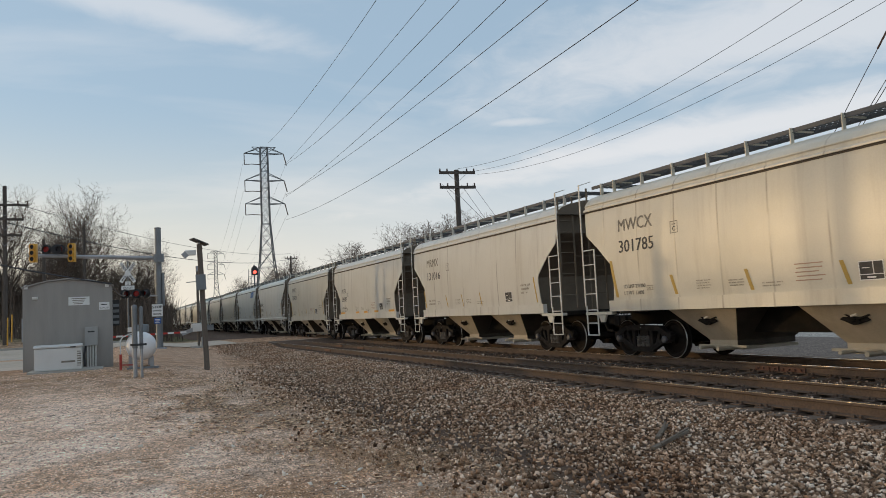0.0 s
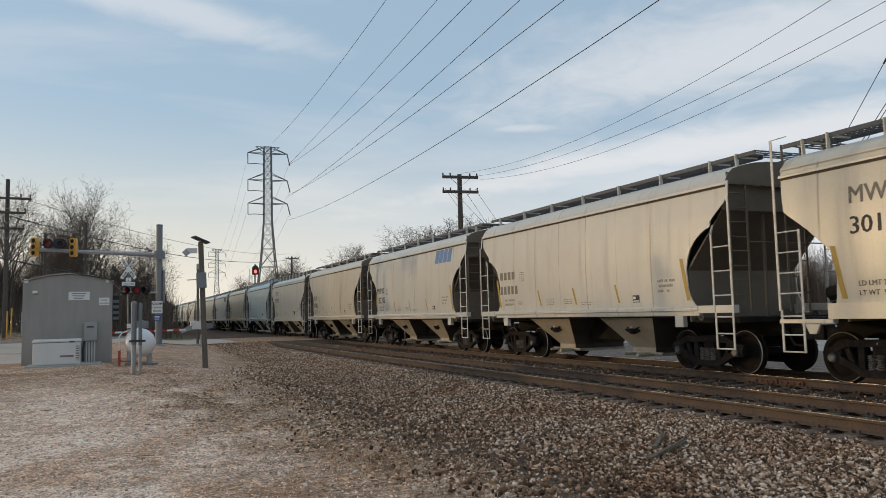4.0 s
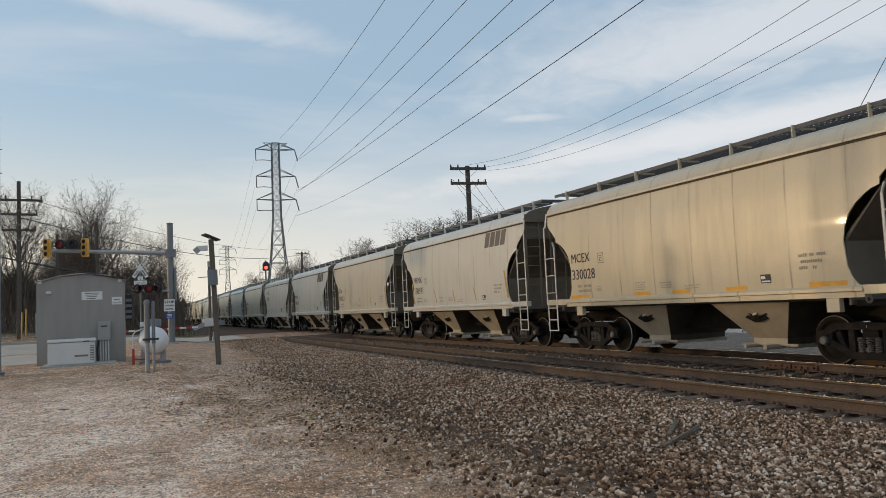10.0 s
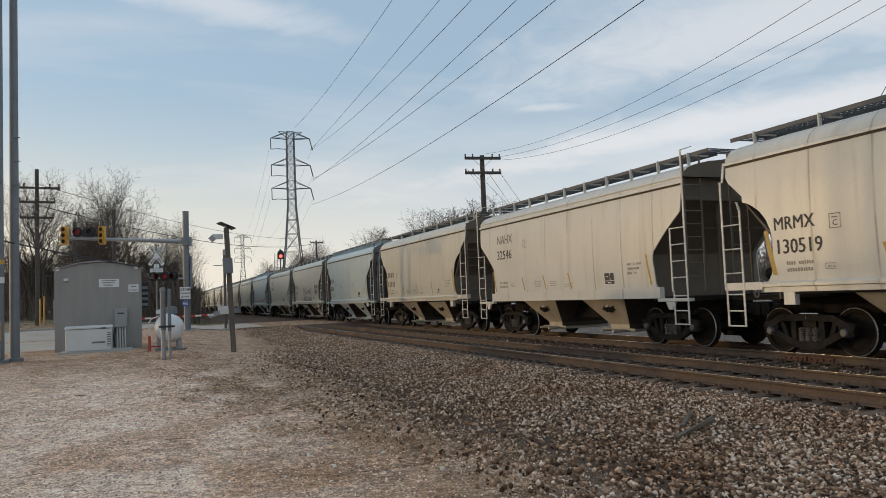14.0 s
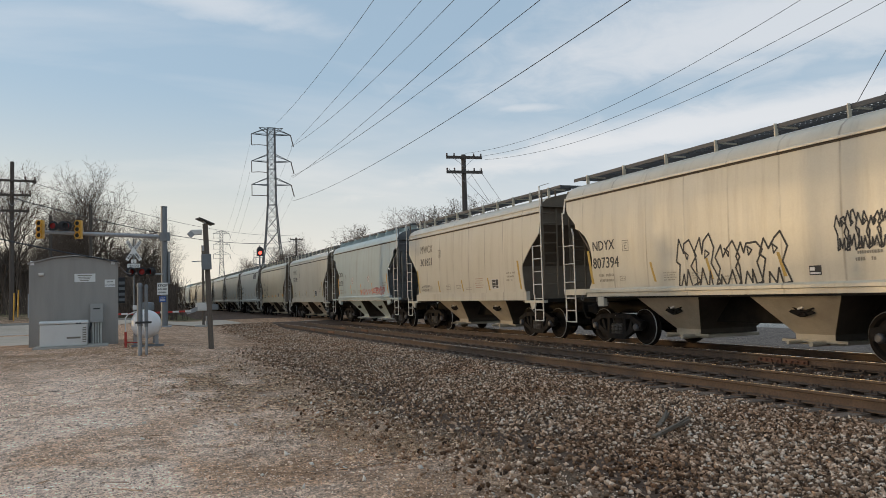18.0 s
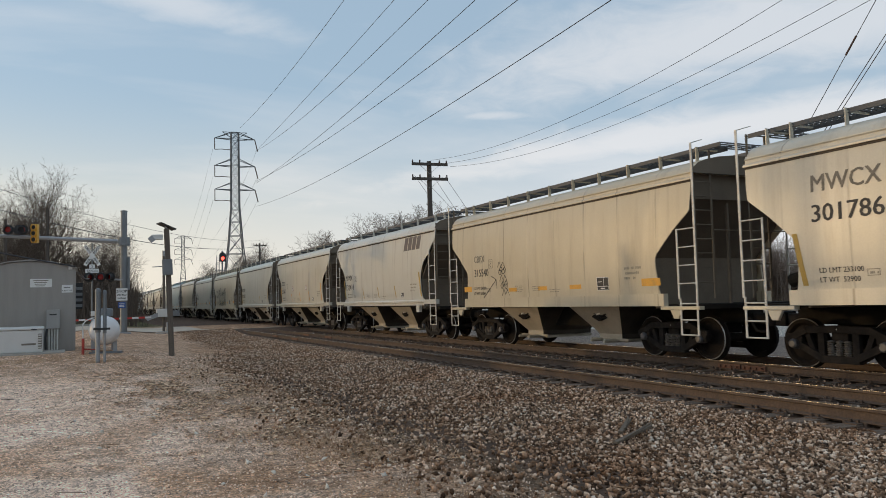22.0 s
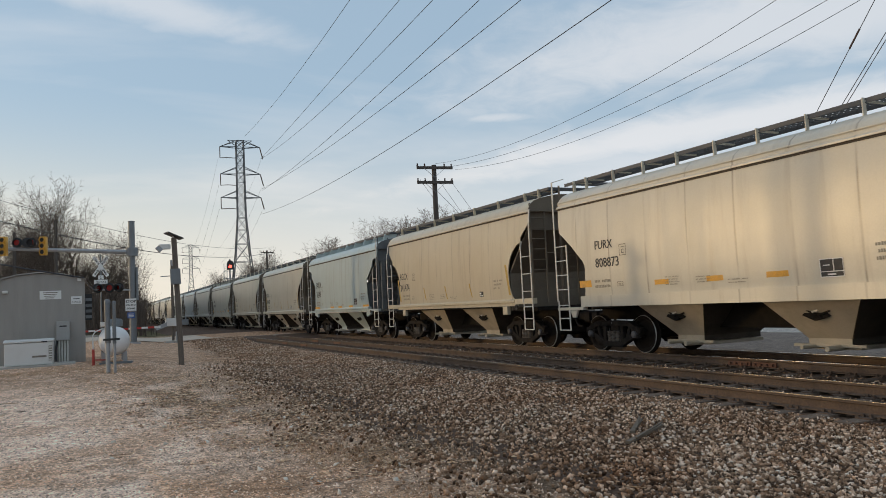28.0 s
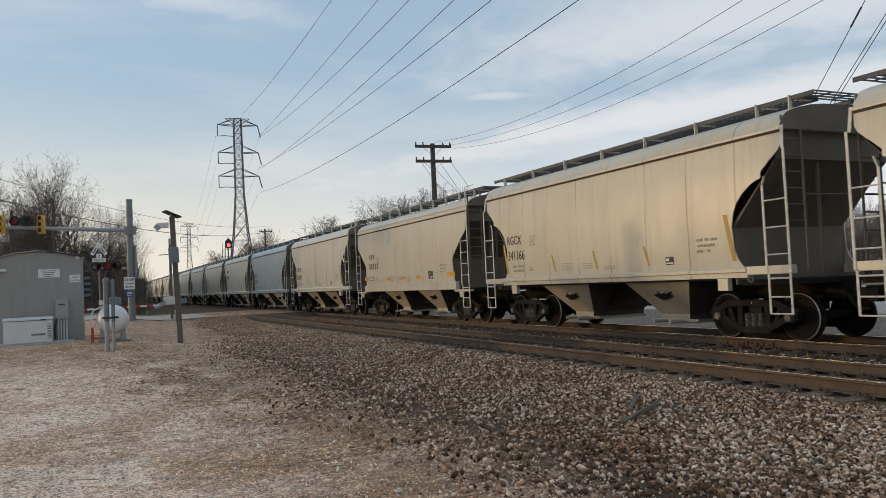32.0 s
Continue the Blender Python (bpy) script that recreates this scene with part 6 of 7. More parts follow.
# ---- wooden post with a solar panel ----
pz = ground_z(2.25, 21.7)
post = thing("wooden_post", pose(2.25, 21.7, pz, 0, -2.2, 0), "grey leaning wooden post with a solar panel on top", "post")
part("shaft", Shape().box(-0.066, 0.066, -0.065, 0.065, -0.2, 3.42), POST_WOOD, post, bevel=0.012)
part("solar_panel", Shape().bar((-0.20, -0.05, 3.57), (0.20, 0.05, 3.39), 0.34, 0.03), BLACK, post, "dark tilted solar panel")
part("panel_bracket", Shape().bar((0, 0, 3.3), (-0.02, 0, 3.5), 0.05), GALV, post)
cm = part("camera_housing", Shape().box(-0.40, -0.10, -0.08, 0.06, 3.12, 3.26), PLASTIC_WHITE, post, "pale weatherproof sensor housing", bevel=0.02)
part("housing_hood", Shape().bar((-0.44, -0.01, 3.20), (-0.34, -0.01, 3.08), 0.17, 0.12), GALV, cm)
part("control_box", Shape().box(-0.16, 0.10, -0.16, -0.07, 2.16, 2.58), DARK_GALV, post, "grey control box", bevel=0.012)

# ---- cantilever mast with signals ----
mx_, my_ = 2.06, 42.2
mz = ground_z(mx_, my_)
mast = thing("signal_cantilever", pose(mx_, my_, mz), "galvanised cantilever mast carrying road signals over the lane", "signal mast")
part("column", Shape().tube((0, 0, -0.05), (0, 0, 6.25), 0.17, 20, 0.155), DARK_GALV, mast, smooth=True)
part("column_cap", Shape().lathe([(0.0, 6.30), (0.17, 6.27), (0.17, 6.22)], "z", n=20), DARK_GALV, mast)
part("base_plate", Shape().box(-0.33, 0.33, -0.33, 0.33, -0.03, 0.06), GALV, mast, bevel=0.01)
part("clamp_collar", Shape().lathe([(0.18, 4.46), (0.29, 4.46), (0.29, 4.90), (0.18, 4.90)], "z", n=20), DARK_GALV, mast)
part("arm", Shape().tube((-0.2, 0, 4.68), (-6.0, 0, 4.92), 0.11, 14, 0.075), GALV, mast, smooth=True)
part("cable_box", Shape().box(0.16, 0.28, -0.12, 0.12, 2.2, 3.9), DARK_GALV, mast, bevel=0.02)


def traffic_head(x, z, turn):
    h = part("traffic_signal", Shape().box(-0.15, 0.15, -0.12, 0.12, -0.46, 0.46), YELLOW, mast, "yellow three-lamp traffic signal", bevel=0.03)
    h.matrix_basis = pose(x, -0.12, z, 0, 0, turn)
    part("face_plate", Shape().box(-0.135, 0.135, -0.126, -0.121, -0.45, 0.45), YELLOW, h, "yellow face plate")
    for i in (-1, 0, 1):
        c = Shape().lathe([(0.0, 0.0), (0.125, 0.0), (0.13, -0.10), (0.12, -0.10), (0.112, -0.01), (0.0, -0.01)], "y", (0, -0.127, i * 0.30), 16)
        part("visor", c, YELLOW, h)
        part("lens", Shape().lathe([(0.0, -0.02), (0.112, -0.012)], "y", (0, -0.127, i * 0.30), 16), BLACK, h)


def flasher(x, z, turn, lit):
    h = part("flashing_lamp", Shape().lathe([(0.0, 0.02), (0.235, 0.02), (0.245, 0.0), (0.15, 0.0)], "y", n=24), BLACK, mast, "round black crossing flasher with a red lens")
    h.matrix_basis = pose(x, -0.25, z, 0, 0, turn)
    part("lens", Shape().lathe([(0.0, -0.035), (0.09, -0.025), (0.15, 0.0)], "y", n=20), RED_DIM if lit else LENS, h)
    part("visor", Shape().lathe([(0.15, 0.0), (0.165, -0.24), (0.155, -0.24), (0.145, 0.0)], "y", n=18), BLACK, h)


traffic_head(-5.72, 5.02, -24)
traffic_head(-4.02, 5.02, -24)
flasher(-5.15, 5.18, -10, True)
flasher(-4.55, 5.18, -10, True)
flasher(-4.72, 5.18, 170, False)
part("flasher_bar", Shape().tube((-5.4, -0.1, 5.18), (-4.3, -0.1, 5.18), 0.035, 8), GALV, mast)
part("lamp_bar", Shape().tube((0, -0.1, 2.72), (-1.75, -0.1, 2.80), 0.05, 10), GALV, mast)
for x, t, on in ((-1.62, 20, False), (-1.08, -10, True), (-0.62, -40, False)):
    flasher(x, 2.86, t, on)
st = part("sign", Shape().box(-0.36, 0.16, -0.215, -0.205, 1.66, 2.28), SIGN, mast, "white stop sign panel")
lettering("STOP", 0.2, INK, pose(-0.10, -0.218, 2.07), st, bold=0.008)
lettering("ON RED", 0.12, INK, pose(-0.10, -0.218, 1.91), st, bold=0.005)
lettering("SIGNAL", 0.12, INK, pose(-0.10, -0.218, 1.74), st, bold=0.005)
bl = part("sign", Shape().box(-0.27, 0.07, -0.215, -0.205, 1.28, 1.58), SIGN_BLUE, mast, "small blue notice")
for i in range(3):
    part("text_line", Shape().box(-0.22, 0.02, -0.219, -0.2155, 1.34 + i * 0.07, 1.37 + i * 0.07), SIGN, bl)

# ---- crossbuck ----
cb = thing("crossbuck_sign", pose(0.585, 42.35, ground_z(0.585, 42.35)), "white crossbuck railroad sign on a slim grey mast", "sign")
part("mast", Shape().tube((0, 0.06, -0.05), (0, 0.06, 4.5), 0.045, 10), DARK_GALV, cb)
for d in (-1, 1):
    bl_ = part("blade", Shape().bar((-0.33, 0.02 * d, 3.88 - d * 0.50), (0.33, 0.02 * d, 3.88 + d * 0.50), 0.02, 0.17), SIGN, cb)
    for txt, off in (("RAIL" if d > 0 else "CROS", -0.185), ("ROAD" if d > 0 else "SING", 0.185)):
        lettering(txt, 0.16, INK, pose(off, 0.02 * d - 0.012, 3.88 + d * off * 1.515) @ pose(0, 0, 0, 0, -d * 56.6, 0) @ pose(0, 0, -0.06), bl_, bold=0.006)
ts = part("track_count_sign", Shape().box(-0.13, 0.13, -0.02, 0.0, 3.22, 3.42), SIGN, cb)
lettering("2", 0.17, INK, pose(0, -0.023, 3.25), ts)
ts = part("track_count_sign", Shape().box(-0.31, 0.31, -0.02, 0.0, 3.0, 3.2), SIGN, cb)
lettering("TRACKS", 0.14, INK, pose(0, -0.023, 3.05), ts)

# ---- gate with its lowered arm ----
gx, gy = 4.42, 49.0 - 2.2
gzz = ground_z(gx, gy)
gate = thing("crossing_gate", pose(gx, gy, gzz), "crossing gate with its red and white arm lowered", "gate")
part("foundation", Shape().box(-0.45, 0.45, -0.45, 0.45, -0.2, 0.12), CONCRETE, gate, bevel=0.02)
part("junction_box", Shape().box(0.15, 0.50, -0.2, 0.2, 0.12, 0.62), GALV, gate, bevel=0.02)
part("mast", Shape().tube((0, 0, 0.1), (0, 0, 4.75), 0.075, 12), POST_WOOD, gate, smooth=True)
part("mast_cap", Shape().tube((0, 0, 4.45), (0, 0, 4.78), 0.09, 12), GALV, gate)
part("crossbuck_blade", Shape().bar((-0.62, 0, 3.83), (0.42, 0.3, 3.90), 0.06, 0.05), GALV, gate, "crossbuck seen edge-on")
part("mechanism", Shape().box(-0.42, 0.42, -0.22, 0.22, 0.95, 1.42), PLASTIC_WHITE, gate, "white gate mechanism case", bevel=0.04)
part("counterweight", Shape().prism([(-0.9, 0.75), (-0.35, 0.95), (-0.35, 1.2), (-0.75, 1.05), (-1.0, 0.88)], "y", -0.30, -0.24), GALV, gate)
part("counterweight", Shape().box(0.42, 0.85, -0.12, 0.12, 0.98, 1.30), DARK_GALV, gate, bevel=0.02)
for i in range(12):
    x0 = -0.7 - i * 0.34
    part("arm_band", Shape().box(x0 - 0.335, x0, -0.31, -0.28, 0.90 - 0.004 * i, 1.0 - 0.004 * i), RED_BAND if i % 2 else SIGN, gate)

# ---- tall steel poles at the yard's edge ----
for x, y, r, h in ((-3.34, 21.2, 0.16, 15.0), (-3.02, 21.6, 0.115, 14.0)):
    p_ = thing("steel_pole", pose(x, y, ground_z(x, y)), "tall blue-grey steel pole", "pole", "steel poles")
    part("shaft", Shape().tube((0, 0, -0.1), (0, 0, h), r, 20, r * 0.72), DARK_GALV, p_, smooth=True)
    part("base_collar", Shape().lathe([(r * 1.7, -0.05), (r * 1.7, 0.08), (r * 1.05, 0.10)], "z", n=20), DARK_GALV, p_)
    if r > 0.12:
        part("label", Shape().lathe([(r + 0.004, 2.42), (r + 0.004, 2.52)], "z", n=20), YELLOW, p_, "yellow tag")
        part("label", Shape().lathe([(r + 0.004, 1.95), (r + 0.004, 2.10)], "z", n=20), SIGN, p_, "white tag")
        part("marker", Shape().box(-0.05, 0.10, -r - 0.03, -r + 0.005, 0.55, 1.0), ORANGE, p_, "orange marker")
        part("cable_guard", Shape().box(-0.1, 0.1, -r - 0.10, -r + 0.02, 0.0, 0.5), GALV, p_, bevel=0.02)
    for i in range(5):
        part("step_pin", Shape().tube((0, -r, 3.2 + i * 0.6), (0.16, -r - 0.03, 3.2 + i * 0.6), 0.012, 6), DARK_GALV, p_)

# ---- yellow marker posts by the road ----
for x, y in ((-6.70, 58.7), (-6.50, 59.2)):
    p_ = part("marker_post", Shape().tube((0, 0, -0.1), (0.03, 0, 1.75), 0.045, 8), YELLOW)
    p_.matrix_basis = pose(x, y, ground_z(x, y))
    tagged(p_, "slim yellow marker post on the verge", "post", "marker posts")
ub = part("cable_cabinet", Shape().box(-0.12, 0.12, -0.1, 0.1, -0.05, 1.55), GALV, bevel=0.03)
ub.matrix_basis = pose(-5.75, 58.9, ground_z(-5.75, 58.9))
tagged(ub, "slim grey cable cabinet on the verge", "cabinet")

# ---- block signal beyond the train ----
sx, sy = 17.9, 108.5
bs = thing("block_signal", pose(sx, sy, ground_z(sx, sy)), "railway signal mast with a lit red lamp", "signal")
part("mast", Shape().tube((0, 0, -0.1), (0, 0, 9.0), 0.11, 12), DARK_GALV, bs)
part("backboard", Shape().lathe([(0.0, 0.0), (0.44, 0.0), (0.46, 0.03), (0.0, 0.05)], "y", (0, -0.35, 8.35), 28), BLACK, bs)
part("backboard", Shape().box(-0.44, 0.44, -0.36, -0.32, 7.5, 8.4), BLACK, bs)
part("red_lamp", Shape().lathe([(0.0, -0.40), (0.22, -0.385), (0.22, -0.365)], "y", (0, 0, 7.95), 18), RED_LIT, bs, "lit red lamp")
part("platform", Shape().box(-0.9, 0.7, -0.3, 0.5, 6.3, 6.38), DARK_GALV, bs)
s = Shape()
for x in (-0.35, -0.75):
    s.bar((x, 0.3, 0.0), (x, 0.3, 8.4), 0.06)
for i in range(26):
    s.tube((-0.35, 0.3, 0.3 + i * 0.31), (-0.75, 0.3, 0.3 + i * 0.31), 0.02, 5)
part("ladder", s, DARK_GALV, bs)
part("guard_rail", Shape().path([(-0.9, -0.3, 7.3), (0.7, -0.3, 7.3), (0.7, 0.5, 7.3)], 0.03, 5).path([(-0.9, -0.3, 6.4), (-0.9, -0.3, 7.3)], 0.03, 5), DARK_GALV, bs)

# ================= power lines =================
CREOSOTE = material("dark_pole_wood", (0.07, 0.058, 0.05), 0.9, second=(0.12, 0.10, 0.085), scale=3, amount=0.7, stretch=(6, 6, 0.4), grain=0.2, bump=0.4)
LATTICE = material("lattice_steel", (0.16, 0.165, 0.17), 0.6, metal=0.3, grain=0.08)
WIRE = material("dark_cable", (0.045, 0.045, 0.05), 0.6, grain=0.05, bump=0)
INSUL = material("brown_insulator", (0.10, 0.06, 0.045), 0.3, grain=0.05)


def lattice_tower():
    """Square lattice tower, 38 m high, with three pairs of arms; its line runs along local y."""
    tw = thing("lattice_tower", pose(0, 0, 0), "tall grey steel lattice power tower", "power tower", "power towers")

    def half(z):
        return float(np.interp(z, (0, 14, 22, 38), (3.1, 1.45, 0.85, 0.75)))
    for a in (-1, 1):
        for b in (-1, 1):
            s = Shape()
            zs = (0, 14, 22, 38)
            for z0, z1 in zip(zs, zs[1:]):
                s.bar((a * half(z0), b * half(z0), z0 - 0.1), (a * half(z1), b * half(z1), z1), 0.22)
            part("leg", s, LATTICE, tw)
    br = Shape()
    z = 0.0
    while z < 37.2:
        st_ = max(1.5, half(z) * 2.3)
        z1 = min(38.0, z + st_)
        h0, h1 = half(z), half(z1)
        for k in range(4):
            q0 = [(-1, -1), (1, -1), (1, 1), (-1, 1)][k]
            q1 = [(1, -1), (1, 1), (-1, 1), (-1, -1)][k]
            br.bar((q0[0] * h0, q0[1] * h0, z), (q1[0] * h1, q1[1] * h1, z1), 0.10)
            br.bar((q1[0] * h0, q1[1] * h0, z), (q0[0] * h1, q0[1] * h1, z1), 0.10)
            br.bar((q0[0] * h1, q0[1] * h1, z1), (q1[0] * h1, q1[1] * h1, z1), 0.10)
        z = z1
    tagged(part("bracing", br, LATTICE, tw), kind="stuff")
    for z in (36.7, 30.9, 25.9):
        for q in (-1, 1):
            s = Shape()
            h = half(z)
            tip = (q * 4.1, 0, z)
            for b in (-1, 1):
                s.bar((q * h, b * h, z - 0.1), tip, 0.14).bar((q * h, b * h, z + 1.4 if z < 36 else 38), tip, 0.12)
            s.bar((q * 2.3, -0.4, z), (q * 2.3, 0.4, z), 0.1)
            part("arm", s, LATTICE, tw)
            s = Shape().tube((q * 4.1, 0, z), (q * 4.7, 0, z - 2.5), 0.12, 6)
            if q < 0:
                s = Shape().tube((q * 4.1, 0, z), (q * 4.1, 0, z - 2.4), 0.10, 6).path([(q * 4.1, 0, z - 2.4), (q * 2.6, 0, z - 2.3), (q * half(z), 0, z - 2.4)], 0.08, 5)
            part("insulator_string", s, INSUL, tw)
    for q in (-1, 1):
        part("peak", Shape().bar((q * 0.75, 0, 36.9), (q * 2.5, 0, 38.1), 0.13).bar((0, 0, 38.05), (q * 2.5, 0, 38.1), 0.11), LATTICE, tw)
    return tw


TOWERS = ((48.3, 412.0, -1.3), (29.5, 162.3, 0.0), (20.0, -87.5, 0.0))
tw0 = lattice_tower()
tw_turn = math.degrees(math.atan2(48.3 - 29.5, 412 - 162.3))
for i, (x, y, z) in enumerate(TOWERS):
    if i == 0:
        tw0.matrix_basis = pose(x, y, ground_z(x, y), 0, 0, -tw_turn)
    else:
        copy_thing(tw0, pose(x, y, ground_z(x, y), 0, 0, -tw_turn))


def cable(name, a, b, sag, r, label, n=28, group="power lines"):
    s = Shape()
    pts = []
    for i in range(n + 1):
        t = i / n
        p = Vector(a).lerp(Vector(b), t)
        p.z -= sag * 4 * t * (1 - t)
        pts.append(p)
    s.sweep(pts, r, 5)
    return tagged(part(name, s, WIRE), label, "cable", group)


for q in (-1, 1):
    for z in (36.7, 30.9, 25.9):
        (x0, y0, _), (x1, y1, _) = TOWERS[:2]
        cable("power_cable", (x0 + q * 4.5, y0, z - 2.4 + ground_z(x0, y0)), (x1 + q * 4.5, y1, z - 2.4 + ground_z(x1, y1)), 9.0, 0.016, "thin dark high-voltage cable between lattice towers", 40)
# the near span: foot on the middle tower, head on the tower behind, sag
for a, b, sag in (((30.55, 162.3, 38.9), (13.4, -87.5, 37.65), 6.5), ((33.78, 162.3, 34.12), (19.5, -87.5, 32.7), 2.0), ((33.78, 162.3, 34.12), (16.1, -87.5, 31.4), 6.5),
                  ((33.92, 162.3, 27.29), (18.2, -87.5, 28.6), 4.0), ((33.79, 162.3, 27.65), (20.0, -87.5, 25.2), 4.5), ((33.81, 162.3, 22.31), (18.0, -87.5, 23.0), 5.5)):
    cable("power_cable", a, b, sag, 0.028, "thin dark high-voltage cable between lattice towers", 48)


def wood_pole(x, y, h, turn, arms, label, r=0.24):
    p_ = thing("utility_pole", pose(x, y, ground_z(x, y), 0, 0, turn), label, "utility pole", "utility poles")
    part("shaft", Shape().tube((0, 0, -0.3), (0, 0, h), r, 14, r * 0.75), CREOSOTE, p_, smooth=True)
    for z, half_ in arms:
        part("crossarm", Shape().box(-half_, half_, -0.28, -0.14, z - 0.46 * r, z + 0.46 * r), CREOSOTE, p_, bevel=0.015)
        for q in (-1, 1):
            part("brace", Shape().bar((q * half_ * 0.55, -0.16, z - 0.06), (0, -0.16, z - 0.75), 0.05, 0.02), GALV, p_)
            for f_ in (0.95, 0.55):
                part("insulator", Shape().lathe([(0.0, 0.26), (0.05, 0.25), (0.07, 0.19), (0.04, 0.15), (0.075, 0.10), (0.03, 0.0)], "z", (q * half_ * f_, -0.16, z + 0.08), 10), INSUL, p_, smooth=True)
    return p_


ph = 12.1 - ground_z(24.6, 53.6)
main_pole = wood_pole(24.6, 53.6, ph + 0.15, -8, ((ph - 0.1, 1.45), (ph - 1.25, 1.45)), "dark wooden utility pole with two crossarms")
wood_pole(24.6, 13.8, ph + 3.4, -2, ((ph - 0.1, 1.45), (ph - 1.25, 1.45)), "tall dark wooden utility pole with two crossarms")
for a, b, sag in (((24.69, 53.5, 12.34), (22.48, 13.7, 12.59), 1.5), ((26.2, 53.5, 12.2), (23.38, 13.7, 11.82), 1.2), ((26.39, 53.5, 11.93), (24.45, 13.7, 11.8), 1.5)):
    cable("service_cable", a, b, sag, 0.011, "thin dark cable strung between wooden poles", 40)
for k, (q, dz) in enumerate(((-1.3, -1.1), (0.3, -1.1), (1.3, -1.1), (-0.6, -1.3))):
    cable("guy_wire", (24.6 + q, 53.5, 12.2 + dz), (33.5 + k * 1.4, 56.5, -0.3), 0.0, 0.014, "taut guy wire running down from the pole", 2, "guy wires")
# lines dropping steeply beyond the loaded track
for top, foot in ((14.6, 25.9), (12.6, 25.8), (12.36, 25.65)):
    cable("guy_wire", (24.6, 13.9, top), (24.6, foot, -0.3), 0.0, 0.014, "taut guy wire beyond the train", 2, "guy wires")
insulator = tagged(part("guy_insulator", Shape().tube((24.6, 17.35, 10.32), (24.6, 17.8, 9.76), 0.035, 8), INSUL), "brown strain insulator in a guy wire", "insulator")
lp = wood_pole(-6.95, 59.8, 11.44 - ground_z(-6.95, 59.8), 6, ((9.3, 1.45), (8.3, 1.15), (7.2, 1.05)), "dark wooden utility pole with three short crossarms", 0.17)
wood_pole(29.1, 136.9, 12.6, 10, ((12.2, 1.2),), "distant wooden utility pole", 0.2)
for x, top in ((-4.86, 8.1), (-2.15, 9.0)):
    wood_pole(x, 63.5, top - ground_z(x, 63.5), 0, (), "plain dark wooden pole among the trees", 0.14)
cable("service_cable", (-6.9, 59.7, 8.9), (29.1, 136.8, 11.9), 1.6, 0.035, "dark cable crossing over the road")
cable("service_cable", (-6.9, 59.7, 10.4), (29.1, 136.8, 12.9), 1.4, 0.02, "thin cable crossing over the road")
cable("service_cable", (-3.22, 21.3, 3.2), (-0.12, 24.36, 2.66), 0.03, 0.02, "black cable from the steel poles to the hut")
cable("service_cable", (-0.12, 24.36, 2.66), (0.45, 41.95, 2.95), 0.15, 0.03, "black cable from the hut to the flashers")

# ================= bare trees =================
BARK = material("grey_bark", (0.085, 0.064, 0.05), 0.95, second=(0.055, 0.042, 0.033), scale=3, amount=0.7, grain=0.2, bump=0.4)
TWIG = material("brown_twig", (0.135, 0.10, 0.077), 0.95, second=(0.09, 0.067, 0.052), scale=2, amount=0.7, grain=0.15, bump=0, island=0.25)


